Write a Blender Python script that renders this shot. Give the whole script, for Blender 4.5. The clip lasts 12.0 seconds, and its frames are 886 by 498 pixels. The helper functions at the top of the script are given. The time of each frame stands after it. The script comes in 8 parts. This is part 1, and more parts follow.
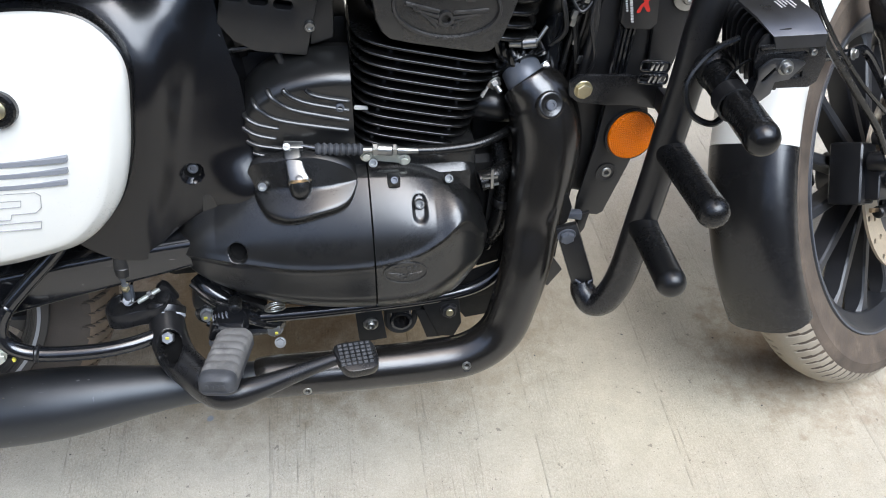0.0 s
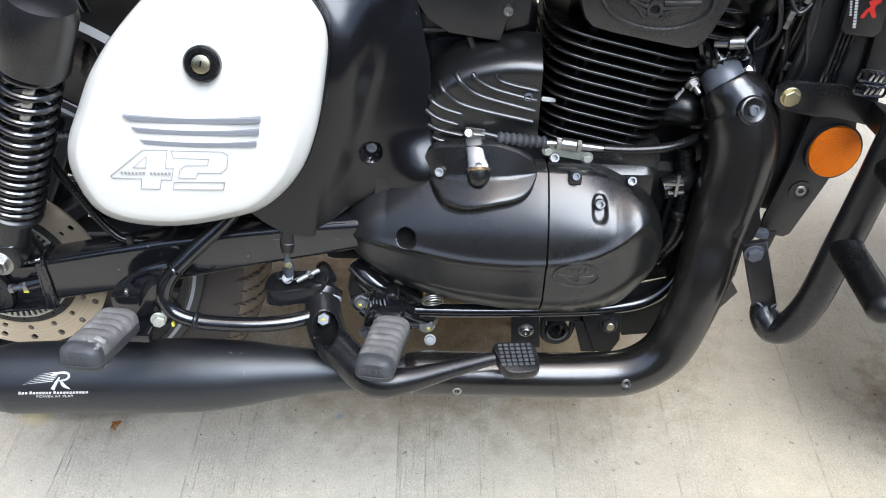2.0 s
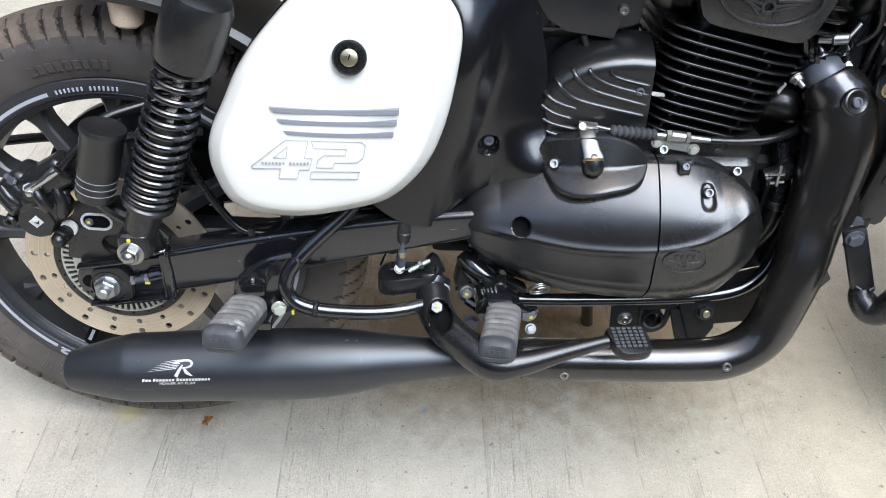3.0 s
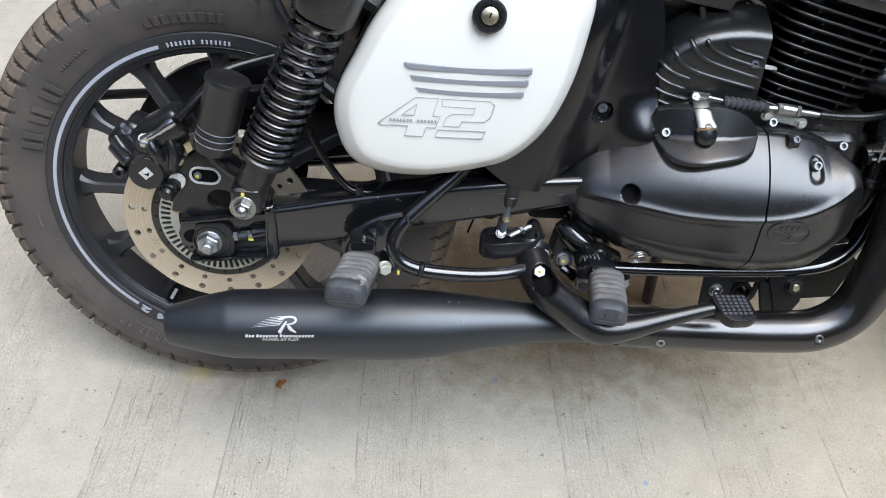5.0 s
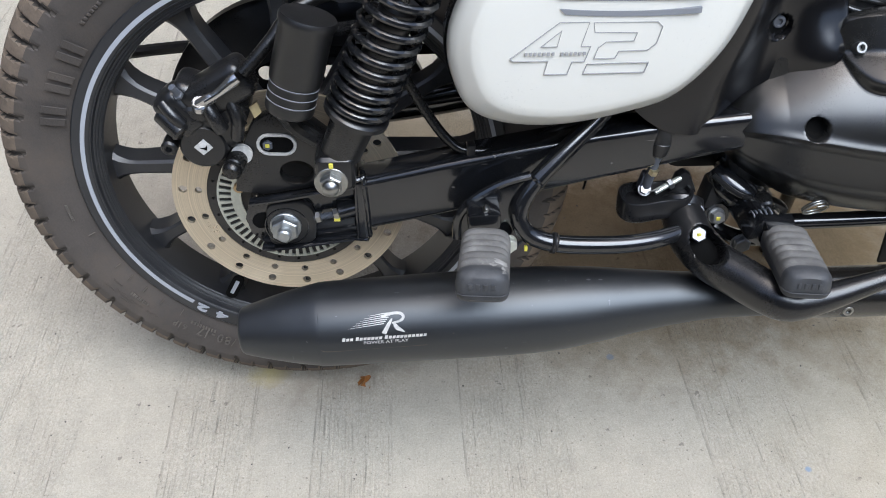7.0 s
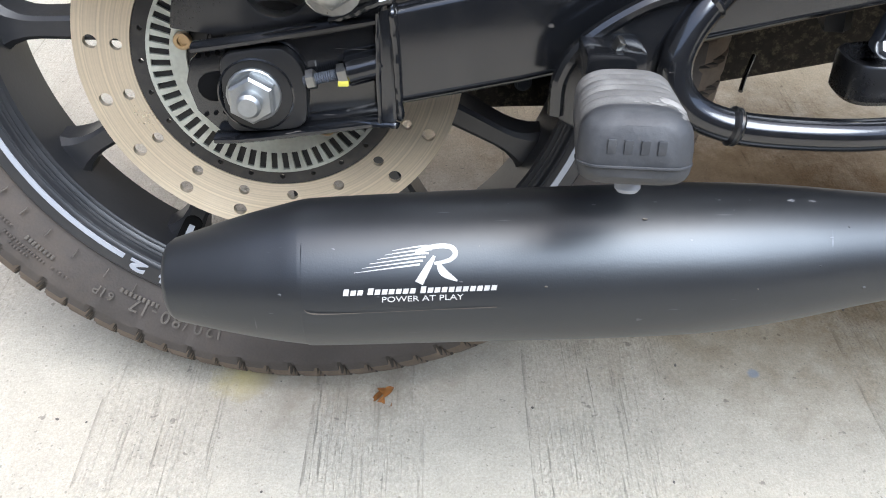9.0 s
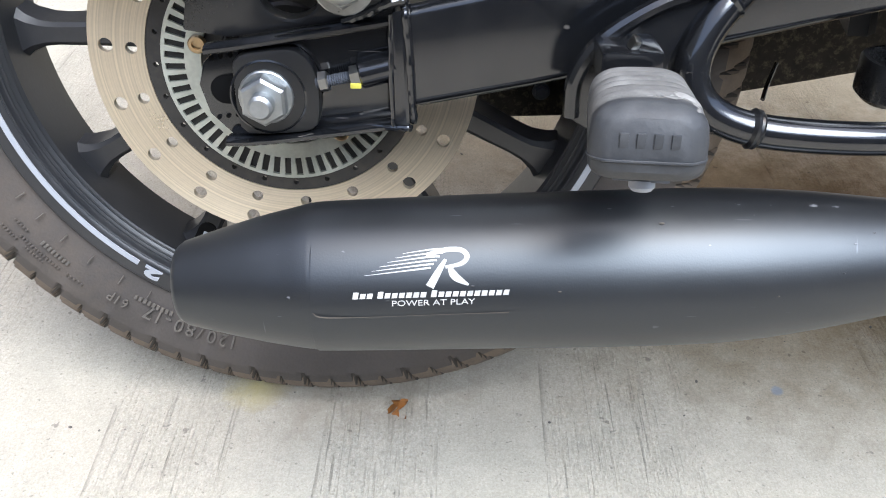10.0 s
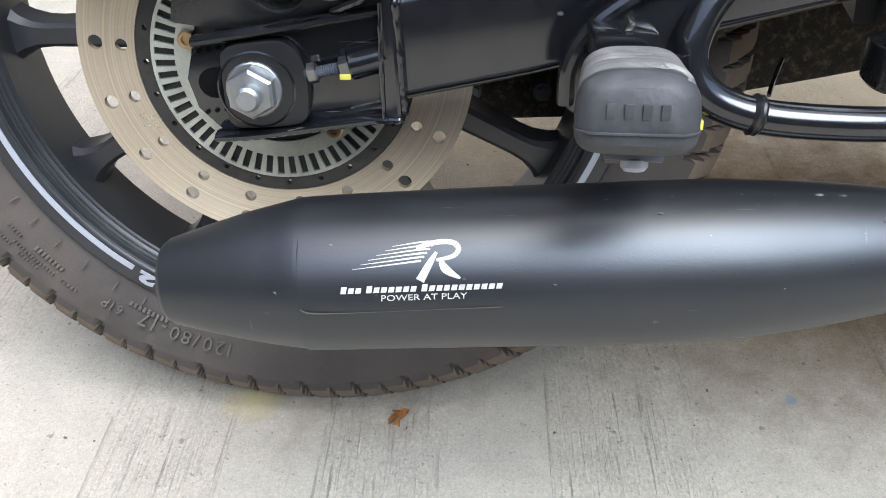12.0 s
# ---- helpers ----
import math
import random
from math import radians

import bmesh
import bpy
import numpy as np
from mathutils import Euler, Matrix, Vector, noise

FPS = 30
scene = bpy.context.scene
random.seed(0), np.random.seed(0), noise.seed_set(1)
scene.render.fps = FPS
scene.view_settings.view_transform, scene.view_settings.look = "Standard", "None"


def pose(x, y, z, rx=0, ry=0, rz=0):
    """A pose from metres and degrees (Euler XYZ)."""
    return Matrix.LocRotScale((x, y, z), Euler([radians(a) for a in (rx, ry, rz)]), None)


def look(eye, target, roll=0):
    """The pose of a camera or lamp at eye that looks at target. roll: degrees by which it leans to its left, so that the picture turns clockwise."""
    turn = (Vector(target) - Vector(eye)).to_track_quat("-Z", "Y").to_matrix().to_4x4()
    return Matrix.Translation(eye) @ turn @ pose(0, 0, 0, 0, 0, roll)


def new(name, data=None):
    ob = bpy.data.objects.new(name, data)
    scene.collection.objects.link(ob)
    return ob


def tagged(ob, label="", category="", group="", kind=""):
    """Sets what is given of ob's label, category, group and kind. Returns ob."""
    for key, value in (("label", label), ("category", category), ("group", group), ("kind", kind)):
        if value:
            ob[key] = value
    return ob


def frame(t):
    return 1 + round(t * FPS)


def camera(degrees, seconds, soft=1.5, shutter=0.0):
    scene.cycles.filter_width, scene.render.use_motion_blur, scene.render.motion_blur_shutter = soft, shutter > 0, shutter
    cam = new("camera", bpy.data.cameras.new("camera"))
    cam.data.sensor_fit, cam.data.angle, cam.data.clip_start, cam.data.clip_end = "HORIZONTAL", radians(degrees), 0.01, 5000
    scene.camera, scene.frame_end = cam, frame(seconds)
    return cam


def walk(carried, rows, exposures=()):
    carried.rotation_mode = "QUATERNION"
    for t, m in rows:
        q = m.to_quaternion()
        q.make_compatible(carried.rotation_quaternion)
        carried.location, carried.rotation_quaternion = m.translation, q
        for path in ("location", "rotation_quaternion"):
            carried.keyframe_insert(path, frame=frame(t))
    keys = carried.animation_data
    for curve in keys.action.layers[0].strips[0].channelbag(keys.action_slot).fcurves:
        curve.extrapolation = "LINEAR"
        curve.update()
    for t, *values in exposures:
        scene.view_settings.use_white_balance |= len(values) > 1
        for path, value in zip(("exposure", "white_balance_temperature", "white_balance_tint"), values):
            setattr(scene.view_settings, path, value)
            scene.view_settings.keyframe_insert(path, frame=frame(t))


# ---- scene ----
from mathutils.bvhtree import BVHTree

# the camera and its way
cam = camera(55.48, 12.0, soft=1.0)
PATH = [
    (0, (0.6161, -0.7982, 1.1055), (0.7264, -0.0950, 0.4031), 1.67),
    (0.5, (0.6584, -0.8008, 1.0946), (0.7775, -0.0845, 0.4070), 1.29),
    (1, (0.6523, -0.7936, 1.0923), (0.7806, -0.0653, 0.4192), 1.84),
    (1.5, (0.6006, -0.7834, 1.0526), (0.6440, -0.0463, 0.3782), 1.17),
    (2, (0.5303, -0.8018, 1.0375), (0.5335, -0.0541, 0.3734), 1.36),
    (2.5, (0.4452, -0.8296, 1.0267), (0.4562, -0.0761, 0.3693), 1.22),
    (2.7, (0.4155, -0.8442, 1.0318), (0.4279, -0.0835, 0.3828), 1.37),
    (4.3, (0.3302, -0.9139, 1.0277), (0.3639, -0.1389, 0.3966), 2.99),
    (4.5, (0.2922, -0.9239, 1.0125), (0.3326, -0.1479, 0.3830), 3.16),
    (5, (0.2372, -0.8918, 1.0046), (0.2817, -0.1297, 0.3587), 4.79),
    (5.5, (0.2454, -0.7858, 0.9870), (0.2752, -0.0538, 0.3063), 6.53),
    (6, (0.2381, -0.7251, 0.9401), (0.2516, -0.0022, 0.2493), 4.46),
    (6.5, (0.1637, -0.7180, 0.9193), (0.2067, -0.0010, 0.2236), 1.45),
    (6.7, (0.1386, -0.7261, 0.9098), (0.1856, -0.0100, 0.2134), 0.90),
    (8.3, (0.0845, -0.5796, 0.6797), (0.1305, 0.1580, 0.0060), 2.42),
    (8.5, (0.0880, -0.5487, 0.6258), (0.1215, 0.1916, -0.0456), 1.74),
    (9, (0.0994, -0.5218, 0.5732), (0.1132, 0.2409, -0.0735), 0.90),
    (9.5, (0.1009, -0.5228, 0.5644), (0.0974, 0.2495, -0.0708), 0.34),
    (10, (0.1061, -0.5218, 0.5604), (0.0910, 0.2576, -0.0659), 0.02),
    (10.5, (0.1095, -0.5203, 0.5491), (0.0867, 0.2644, -0.0702), -0.35),
    (11, (0.1148, -0.5192, 0.5435), (0.0852, 0.2701, -0.0697), -0.63),
    (11.5, (0.1184, -0.5209, 0.5393), (0.0879, 0.2734, -0.0675), -0.76),
    (12, (0.1194, -0.5202, 0.5381), (0.0832, 0.2774, -0.0640), -1.18),
]
EXPOSURES = [(0, 0.98), (1.0, 1.15), (2.5, 1.16), (4.5, 0.92), (5.5, 0.80), (6.7, 0.74), (8.5, 1.27), (9.5, 1.50), (10.5, 1.42), (12, 1.32)]
walk(cam, [(t, look(eye, target, roll)) for t, eye, target, roll in PATH], EXPOSURES)

# ---- light: bright open shade under a pale sky ----
world = bpy.data.worlds.new("sky")
scene.world = world
world.use_nodes = True
wn = world.node_tree
sky = wn.nodes.new("ShaderNodeTexSky")
sky.sky_type = "NISHITA"
sky.sun_disc = False
sky.sun_elevation = radians(80)
sky.sun_rotation = radians(150)
sky.air_density = 1.0
sky.dust_density = 2.5
sky.ozone_density = 1.0
wn.nodes["Background"].inputs["Strength"].default_value = 0.155
wn.links.new(sky.outputs["Color"], wn.nodes["Background"].inputs["Color"])
sun = new("sun", bpy.data.lights.new("sun", "SUN"))
sun.data.energy = 2.4
sun.data.angle = radians(44)
sun.data.color = (0.86, 0.95, 1.06)
sun.matrix_world = look((1.45, -1.7, 3.0), (0.4, 0, 0))


# ---- materials ----
def mat(name, base, rough=0.5, metal=0.0, vary=0.15, scale=9.0, fine=400.0, bump=0.0, rvary=0.1, coat=0.0, crough=0.06, ior=1.5, dust=0.0, dustcol=(0.35, 0.32, 0.28), spec=0.5, dscale=22.0):
    m = bpy.data.materials.new(name)
    m.use_nodes = True
    t = m.node_tree
    p = t.nodes["Principled BSDF"]
    p.inputs["Metallic"].default_value = metal
    p.inputs["Specular IOR Level"].default_value = spec
    p.inputs["Coat Weight"].default_value = coat
    p.inputs["IOR"].default_value = ior
    p.inputs["Coat Roughness"].default_value = crough
    co = t.nodes.new("ShaderNodeTexCoord")
    big = t.nodes.new("ShaderNodeTexNoise")
    big.inputs["Scale"].default_value = scale
    big.inputs["Detail"].default_value = 5
    small = t.nodes.new("ShaderNodeTexNoise")
    small.inputs["Scale"].default_value = fine
    small.inputs["Detail"].default_value = 3
    for n in (big, small):
        t.links.new(co.outputs["Object"], n.inputs["Vector"])
    both = t.nodes.new("ShaderNodeMath")
    both.operation = "MULTIPLY_ADD"
    both.inputs[1].default_value = 0.35
    t.links.new(small.outputs["Fac"], both.inputs[0])
    t.links.new(big.outputs["Fac"], both.inputs[2])
    ramp = t.nodes.new("ShaderNodeMapRange")
    ramp.inputs["From Min"].default_value, ramp.inputs["From Max"].default_value = 0.35, 1.0
    ramp.inputs["To Min"].default_value, ramp.inputs["To Max"].default_value = 1 - vary, 1 + vary
    t.links.new(both.outputs[0], ramp.inputs["Value"])
    mul = t.nodes.new("ShaderNodeMix")
    mul.data_type, mul.blend_type = "RGBA", "MULTIPLY"
    mul.inputs["Factor"].default_value = 1
    mul.inputs["A"].default_value = (*base, 1)
    t.links.new(ramp.outputs[0], mul.inputs["B"])
    col = mul.outputs["Result"]
    rr = t.nodes.new("ShaderNodeMapRange")
    rr.inputs["From Min"].default_value, rr.inputs["From Max"].default_value = 0.35, 1.0
    rr.inputs["To Min"].default_value, rr.inputs["To Max"].default_value = max(rough - rvary, 0.02), min(rough + rvary, 1)
    t.links.new(both.outputs[0], rr.inputs["Value"])
    rough_out = rr.outputs[0]
    if dust:
        dn = t.nodes.new("ShaderNodeTexNoise")
        dn.inputs["Scale"].default_value, dn.inputs["Detail"].default_value, dn.inputs["Roughness"].default_value = dscale, 9, 0.72
        t.links.new(co.outputs["Object"], dn.inputs["Vector"])
        dr = t.nodes.new("ShaderNodeMapRange")
        dr.inputs["From Min"].default_value, dr.inputs["From Max"].default_value = 0.5, 0.78
        dr.inputs["To Max"].default_value = dust
        t.links.new(dn.outputs["Fac"], dr.inputs["Value"])
        mx = t.nodes.new("ShaderNodeMix")
        mx.data_type = "RGBA"
        t.links.new(dr.outputs[0], mx.inputs["Factor"])
        t.links.new(col, mx.inputs["A"])
        mx.inputs["B"].default_value = (*dustcol, 1)
        col = mx.outputs["Result"]
        ad = t.nodes.new("ShaderNodeMath")
        ad.operation = "ADD"
        ad.use_clamp = True
        t.links.new(rough_out, ad.inputs[0])
        t.links.new(dr.outputs[0], ad.inputs[1])
        rough_out = ad.outputs[0]
    t.links.new(col, p.inputs["Base Color"])
    t.links.new(rough_out, p.inputs["Roughness"])
    if bump:
        bp = t.nodes.new("ShaderNodeBump")
        bp.inputs["Strength"].default_value = 1.0
        bp.inputs["Distance"].default_value = bump
        t.links.new(small.outputs["Fac"], bp.inputs["Height"])
        t.links.new(bp.outputs[0], p.inputs["Normal"])
    return m


M_SATIN = mat("satin_black_coating", (0.009, 0.009, 0.0096), 0.28, rvary=0.05, bump=0.00003, fine=900, dust=0.015, dscale=45, spec=0.65, ior=1.5)
M_MUFFLER = mat("matte_black_exhaust_coating", (0.0098, 0.0102, 0.0115), 0.40, rvary=0.05, bump=0.00005, fine=1000, dust=0.012, dscale=60, spec=0.88, ior=1.5)
M_PIPE = mat("heat_tinted_satin_black", (0.0075, 0.0068, 0.0060), 0.25, rvary=0.05, bump=0.00003, fine=1200, dust=0.012, dscale=50, spec=0.95, ior=1.5)
M_BAR = mat("scuffed_black_steel", (0.009, 0.009, 0.009), 0.36, vary=0.5, scale=30, bump=0.00006, fine=800, dust=0.10, dustcol=(0.16, 0.15, 0.14), dscale=70, spec=0.7)
M_ANODISED = mat("black_anodised_aluminium", (0.16, 0.165, 0.175), 0.33, 1.0, vary=0.12, scale=40, bump=0.00004, fine=900)
M_GLOSS = mat("gloss_black_paint", (0.007, 0.0075, 0.0088), 0.15, rvary=0.05, coat=0.3, dust=0.03, dscale=60, spec=0.8)
M_ENGINE = mat("engine_black_paint", (0.009, 0.009, 0.0088), 0.28, rvary=0.04, bump=0.00004, fine=1100, dust=0.02, dscale=60, spec=0.75, coat=0.1, crough=0.2, ior=1.5)
# lighter base: light caught on raised emblem lines, put into the paint
M_RAISED = mat("lit_raised_paint", (0.020, 0.019, 0.018), 0.30, dust=0.05, spec=0.8)
M_FIN = mat("cylinder_black_paint", (0.004, 0.004, 0.004), 0.20, bump=0.00004, dust=0.03, dscale=60, spec=0.6, coat=0.15, crough=0.14, ior=1.5)
M_PLASTIC = mat("black_plastic", (0.010, 0.010, 0.0105), 0.34, bump=0.00006, fine=1200, dust=0.02, dscale=50, spec=0.65)
M_BODY = mat("black_painted_side_panel", (0.0045, 0.0045, 0.0052), 0.21, rvary=0.03, dust=0.006, dscale=60, spec=0.6, ior=1.5)
M_WHITE = mat("pearl_white_paint", (0.70, 0.69, 0.635), 0.30, vary=0.02, scale=3, rvary=0.05, coat=0.3)
M_RUBBER = mat("tyre_rubber", (0.062, 0.053, 0.047), 0.72, vary=0.4, scale=14, bump=0.0003, fine=500, dust=0.5, dustcol=(0.165, 0.13, 0.10), dscale=9)
M_SHOULDER = mat("brown_worn_shoulder_rubber", (0.13, 0.10, 0.075), 0.85, vary=0.4, scale=40, bump=0.0004, dust=0.6, dustcol=(0.20, 0.155, 0.115), dscale=30)
M_FRONTTYRE = mat("dust_brown_tyre_rubber", (0.082, 0.062, 0.046), 0.8, vary=0.5, scale=30, bump=0.0005, fine=380, dust=0.75, dustcol=(0.20, 0.155, 0.112), dscale=24)
M_GROOVE = mat("groove_shade_rubber", (0.038, 0.031, 0.025), 0.85, vary=0.3)
M_LETTER = mat("scuffed_raised_rubber", (0.10, 0.088, 0.075), 0.7, vary=0.3, scale=60)
M_TREAD = mat("worn_tread_rubber", (0.31, 0.27, 0.21), 0.85, vary=0.3, bump=0.0004, dust=0.6, dustcol=(0.42, 0.37, 0.285))
M_PEG = mat("grey_rubber", (0.042, 0.044, 0.048), 0.55, vary=0.3, scale=30, bump=0.0002, dust=0.22, dustcol=(0.26, 0.255, 0.25), dscale=38)
M_PEGTOP = mat("pale_mottled_rubber", (0.115, 0.112, 0.107), 0.75, vary=0.4, scale=60, bump=0.0003, dust=0.6, dustcol=(0.33, 0.32, 0.30), dscale=55)
M_SCUFF = mat("pale_torn_rubber", (0.25, 0.243, 0.23), 0.8, vary=0.4, scale=120)
M_DULL = mat("dull_black_steel", (0.007, 0.007, 0.007), 0.6, spec=0.25, dust=0.03, dscale=60)
M_GRIP = mat("black_rubber", (0.006, 0.006, 0.006), 0.28, bump=0.00006, dust=0.015, dscale=60, spec=0.5)
M_RIM = mat("satin_black_alloy", (0.020, 0.021, 0.0238), 0.38, spec=0.62, bump=0.00006, dust=0.08, dustcol=(0.2, 0.19, 0.18))
M_TAPE = mat("silver_grey_rim_tape", (0.36, 0.38, 0.42), 0.45, vary=0.08)
M_DISC = mat("brushed_brake_steel", (0.66, 0.57, 0.44), 0.36, 0.75, vary=0.12, scale=20)
M_ZINC = mat("zinc_plated_steel", (0.36, 0.36, 0.345), 0.34, 1.0, vary=0.25, scale=40, dust=0.15)
M_GOLD = mat("yellow_zinc_steel", (0.62, 0.55, 0.36), 0.32, 1.0, vary=0.2, scale=40)
M_TONE = mat("dull_zinc_plate", (0.56, 0.58, 0.52), 0.40, 0.7, vary=0.3, scale=35, dust=0.25)
M_CARRIER = mat("brake_dusted_black_alloy", (0.03, 0.027, 0.024), 0.55, vary=0.4, scale=60, dust=0.6, dustcol=(0.13, 0.11, 0.085), dscale=70)
M_GRIME = mat("road_grime", (0.022, 0.019, 0.016), 0.7, vary=0.6, scale=80, bump=0.0008, fine=200, dust=0.8, dustcol=(0.22, 0.19, 0.14), dscale=140, spec=0.2)
M_BRONZE = mat("bronze_plated_steel", (0.55, 0.40, 0.24), 0.35, 1.0, vary=0.2, scale=60)
M_NUT = mat("bluish_zinc_steel", (0.32, 0.325, 0.33), 0.44, 1.0, vary=0.3, scale=60, dust=0.2)
M_AXLENUT = mat("bright_zinc_steel", (0.40, 0.415, 0.42), 0.42, 1.0, vary=0.25, scale=60, dust=0.15)
M_CHROME = mat("polished_steel", (0.55, 0.55, 0.55), 0.22, 1.0, vary=0.1)
M_YELLOW = mat("yellow_paint_mark", (0.62, 0.55, 0.08), 0.6)
M_CHIP = mat("bare_chipped_metal", (0.13, 0.135, 0.145), 0.55, 0.2, vary=0.5, scale=300)
M_WMARK = mat("white_print", (0.50, 0.495, 0.475), 0.55, vary=0.25, scale=300)
M_GREYPRINT = mat("grey_print", (0.22, 0.23, 0.25), 0.5, vary=0.05)
M_DARKPRINT = mat("dark_engraved_line", (0.33, 0.33, 0.33), 0.5)
M_RED = mat("red_print", (0.55, 0.03, 0.02), 0.45)
M_LEAF = mat("dry_brown_leaf", (0.26, 0.10, 0.02), 0.75, vary=0.5, scale=150)
M_WALL = mat("dark_wall_render", (0.11, 0.108, 0.105), 0.9, vary=0.2, scale=2, fine=60, bump=0.001)
M_WARMWALL = mat("tan_wall_render", (0.12, 0.10, 0.078), 0.9, vary=0.2, scale=2, fine=60, bump=0.001)
# near-black for plain black parts, and painted in as the shade of holes
M_HOLE = mat("dark_recess", (0.004, 0.004, 0.004), 0.9, spec=0.1)
M_LENS = mat("smoky_peach_lens", (0.62, 0.48, 0.36), 0.25, coat=0.5)
M_GREYMETAL = mat("grey_cast_collar", (0.10, 0.11, 0.13), 0.45, 0.3, dust=0.2)


def scuffed(m, col=(0.26, 0.27, 0.29), amount=0.6):
    """Adds hair scratches and a few chips to a painted metal."""
    t = m.node_tree
    p = t.nodes["Principled BSDF"]
    co = t.nodes.new("ShaderNodeTexCoord")
    marks = []
    for turn, stretch, lo, hi in ((0.35, (22, 300, 300), 0.745, 0.775), (-0.5, (300, 30, 16), 0.80, 0.83), (0.0, (95, 95, 95), 0.76, 0.78)):
        mp = t.nodes.new("ShaderNodeMapping")
        mp.inputs["Scale"].default_value, mp.inputs["Rotation"].default_value = stretch, (0.2, turn, turn)
        t.links.new(co.outputs["Object"], mp.inputs["Vector"])
        n = t.nodes.new("ShaderNodeTexNoise")
        n.inputs["Scale"].default_value, n.inputs["Detail"].default_value = 1.0, 2
        t.links.new(mp.outputs[0], n.inputs["Vector"])
        r = t.nodes.new("ShaderNodeMapRange")
        r.inputs["From Min"].default_value, r.inputs["From Max"].default_value, r.inputs["To Max"].default_value = lo, hi, amount
        t.links.new(n.outputs["Fac"], r.inputs["Value"])
        marks.append(r.outputs[0])
    for mk in marks:
        mx = t.nodes.new("ShaderNodeMix")
        mx.data_type = "RGBA"
        t.links.new(mk, mx.inputs["Factor"])
        t.links.new(p.inputs["Base Color"].links[0].from_socket, mx.inputs["A"])
        mx.inputs["B"].default_value = (*col, 1)
        t.links.new(mx.outputs["Result"], p.inputs["Base Color"])
    return m


scuffed(M_MUFFLER, (0.20, 0.21, 0.23), 0.28)
M_MUFFLER.node_tree.nodes["Principled BSDF"].inputs["Specular Tint"].default_value = (0.88, 0.945, 1.0, 1)
scuffed(M_GLOSS, (0.20, 0.18, 0.16), 0.5)
scuffed(M_BAR, (0.36, 0.36, 0.36), 0.7)


def brushed_round(m, amount=0.75):
    """Stretches the gloss across the circular grain of a turned disc."""
    t = m.node_tree
    p = t.nodes["Principled BSDF"]
    tan = t.nodes.new("ShaderNodeTangent")
    tan.direction_type, tan.axis = "RADIAL", "Y"
    t.links.new(tan.outputs[0], p.inputs["Tangent"])
    p.inputs["Anisotropic"].default_value, p.inputs["Anisotropic Rotation"].default_value = amount, 0.25
    return m


def turned_marks(m, scale=1400.0, low=0.72, high=1.12):
    """Adds the fine circular scratches of a turned or rubbed disc."""
    t = m.node_tree
    p = t.nodes["Principled BSDF"]
    co = t.nodes.new("ShaderNodeTexCoord")
    flat = t.nodes.new("ShaderNodeVectorMath")
    flat.operation = "MULTIPLY"
    flat.inputs[1].default_value = (1, 0, 1)
    t.links.new(co.outputs["Object"], flat.inputs[0])
    ln = t.nodes.new("ShaderNodeVectorMath")
    ln.operation = "LENGTH"
    t.links.new(flat.outputs[0], ln.inputs[0])
    n = t.nodes.new("ShaderNodeTexNoise")
    n.noise_dimensions = "1D"
    n.inputs["Scale"].default_value, n.inputs["Detail"].default_value = scale, 4
    t.links.new(ln.outputs["Value"], n.inputs["W"])
    r = t.nodes.new("ShaderNodeMapRange")
    r.inputs["From Min"].default_value, r.inputs["From Max"].default_value = 0.3, 0.7
    r.inputs["To Min"].default_value, r.inputs["To Max"].default_value = low, high
    t.links.new(n.outputs["Fac"], r.inputs["Value"])
    mx = t.nodes.new("ShaderNodeMix")
    mx.data_type, mx.blend_type = "RGBA", "MULTIPLY"
    mx.inputs["Factor"].default_value = 1
    t.links.new(p.inputs["Base Color"].links[0].from_socket, mx.inputs["A"])
    t.links.new(r.outputs[0], mx.inputs["B"])
    t.links.new(mx.outputs["Result"], p.inputs["Base Color"])
    return m


turned_marks(M_DISC, 700.0, 0.84, 1.08)


def reflector_material():
    m = mat("orange_prismatic_reflector", (0.70, 0.150, 0.0), 0.34, vary=0.12, spec=0.25)
    t = m.node_tree
    p = t.nodes["Principled BSDF"]
    co = t.nodes.new("ShaderNodeTexCoord")
    v = t.nodes.new("ShaderNodeTexVoronoi")
    v.inputs["Scale"].default_value = 420
    v.inputs["Randomness"].default_value = 0.0
    t.links.new(co.outputs["Object"], v.inputs["Vector"])
    bp = t.nodes.new("ShaderNodeBump")
    bp.inputs["Distance"].default_value = 0.0012
    t.links.new(v.outputs["Distance"], bp.inputs["Height"])
    t.links.new(bp.outputs[0], p.inputs["Normal"])
    return m


M_ORANGE = reflector_material()


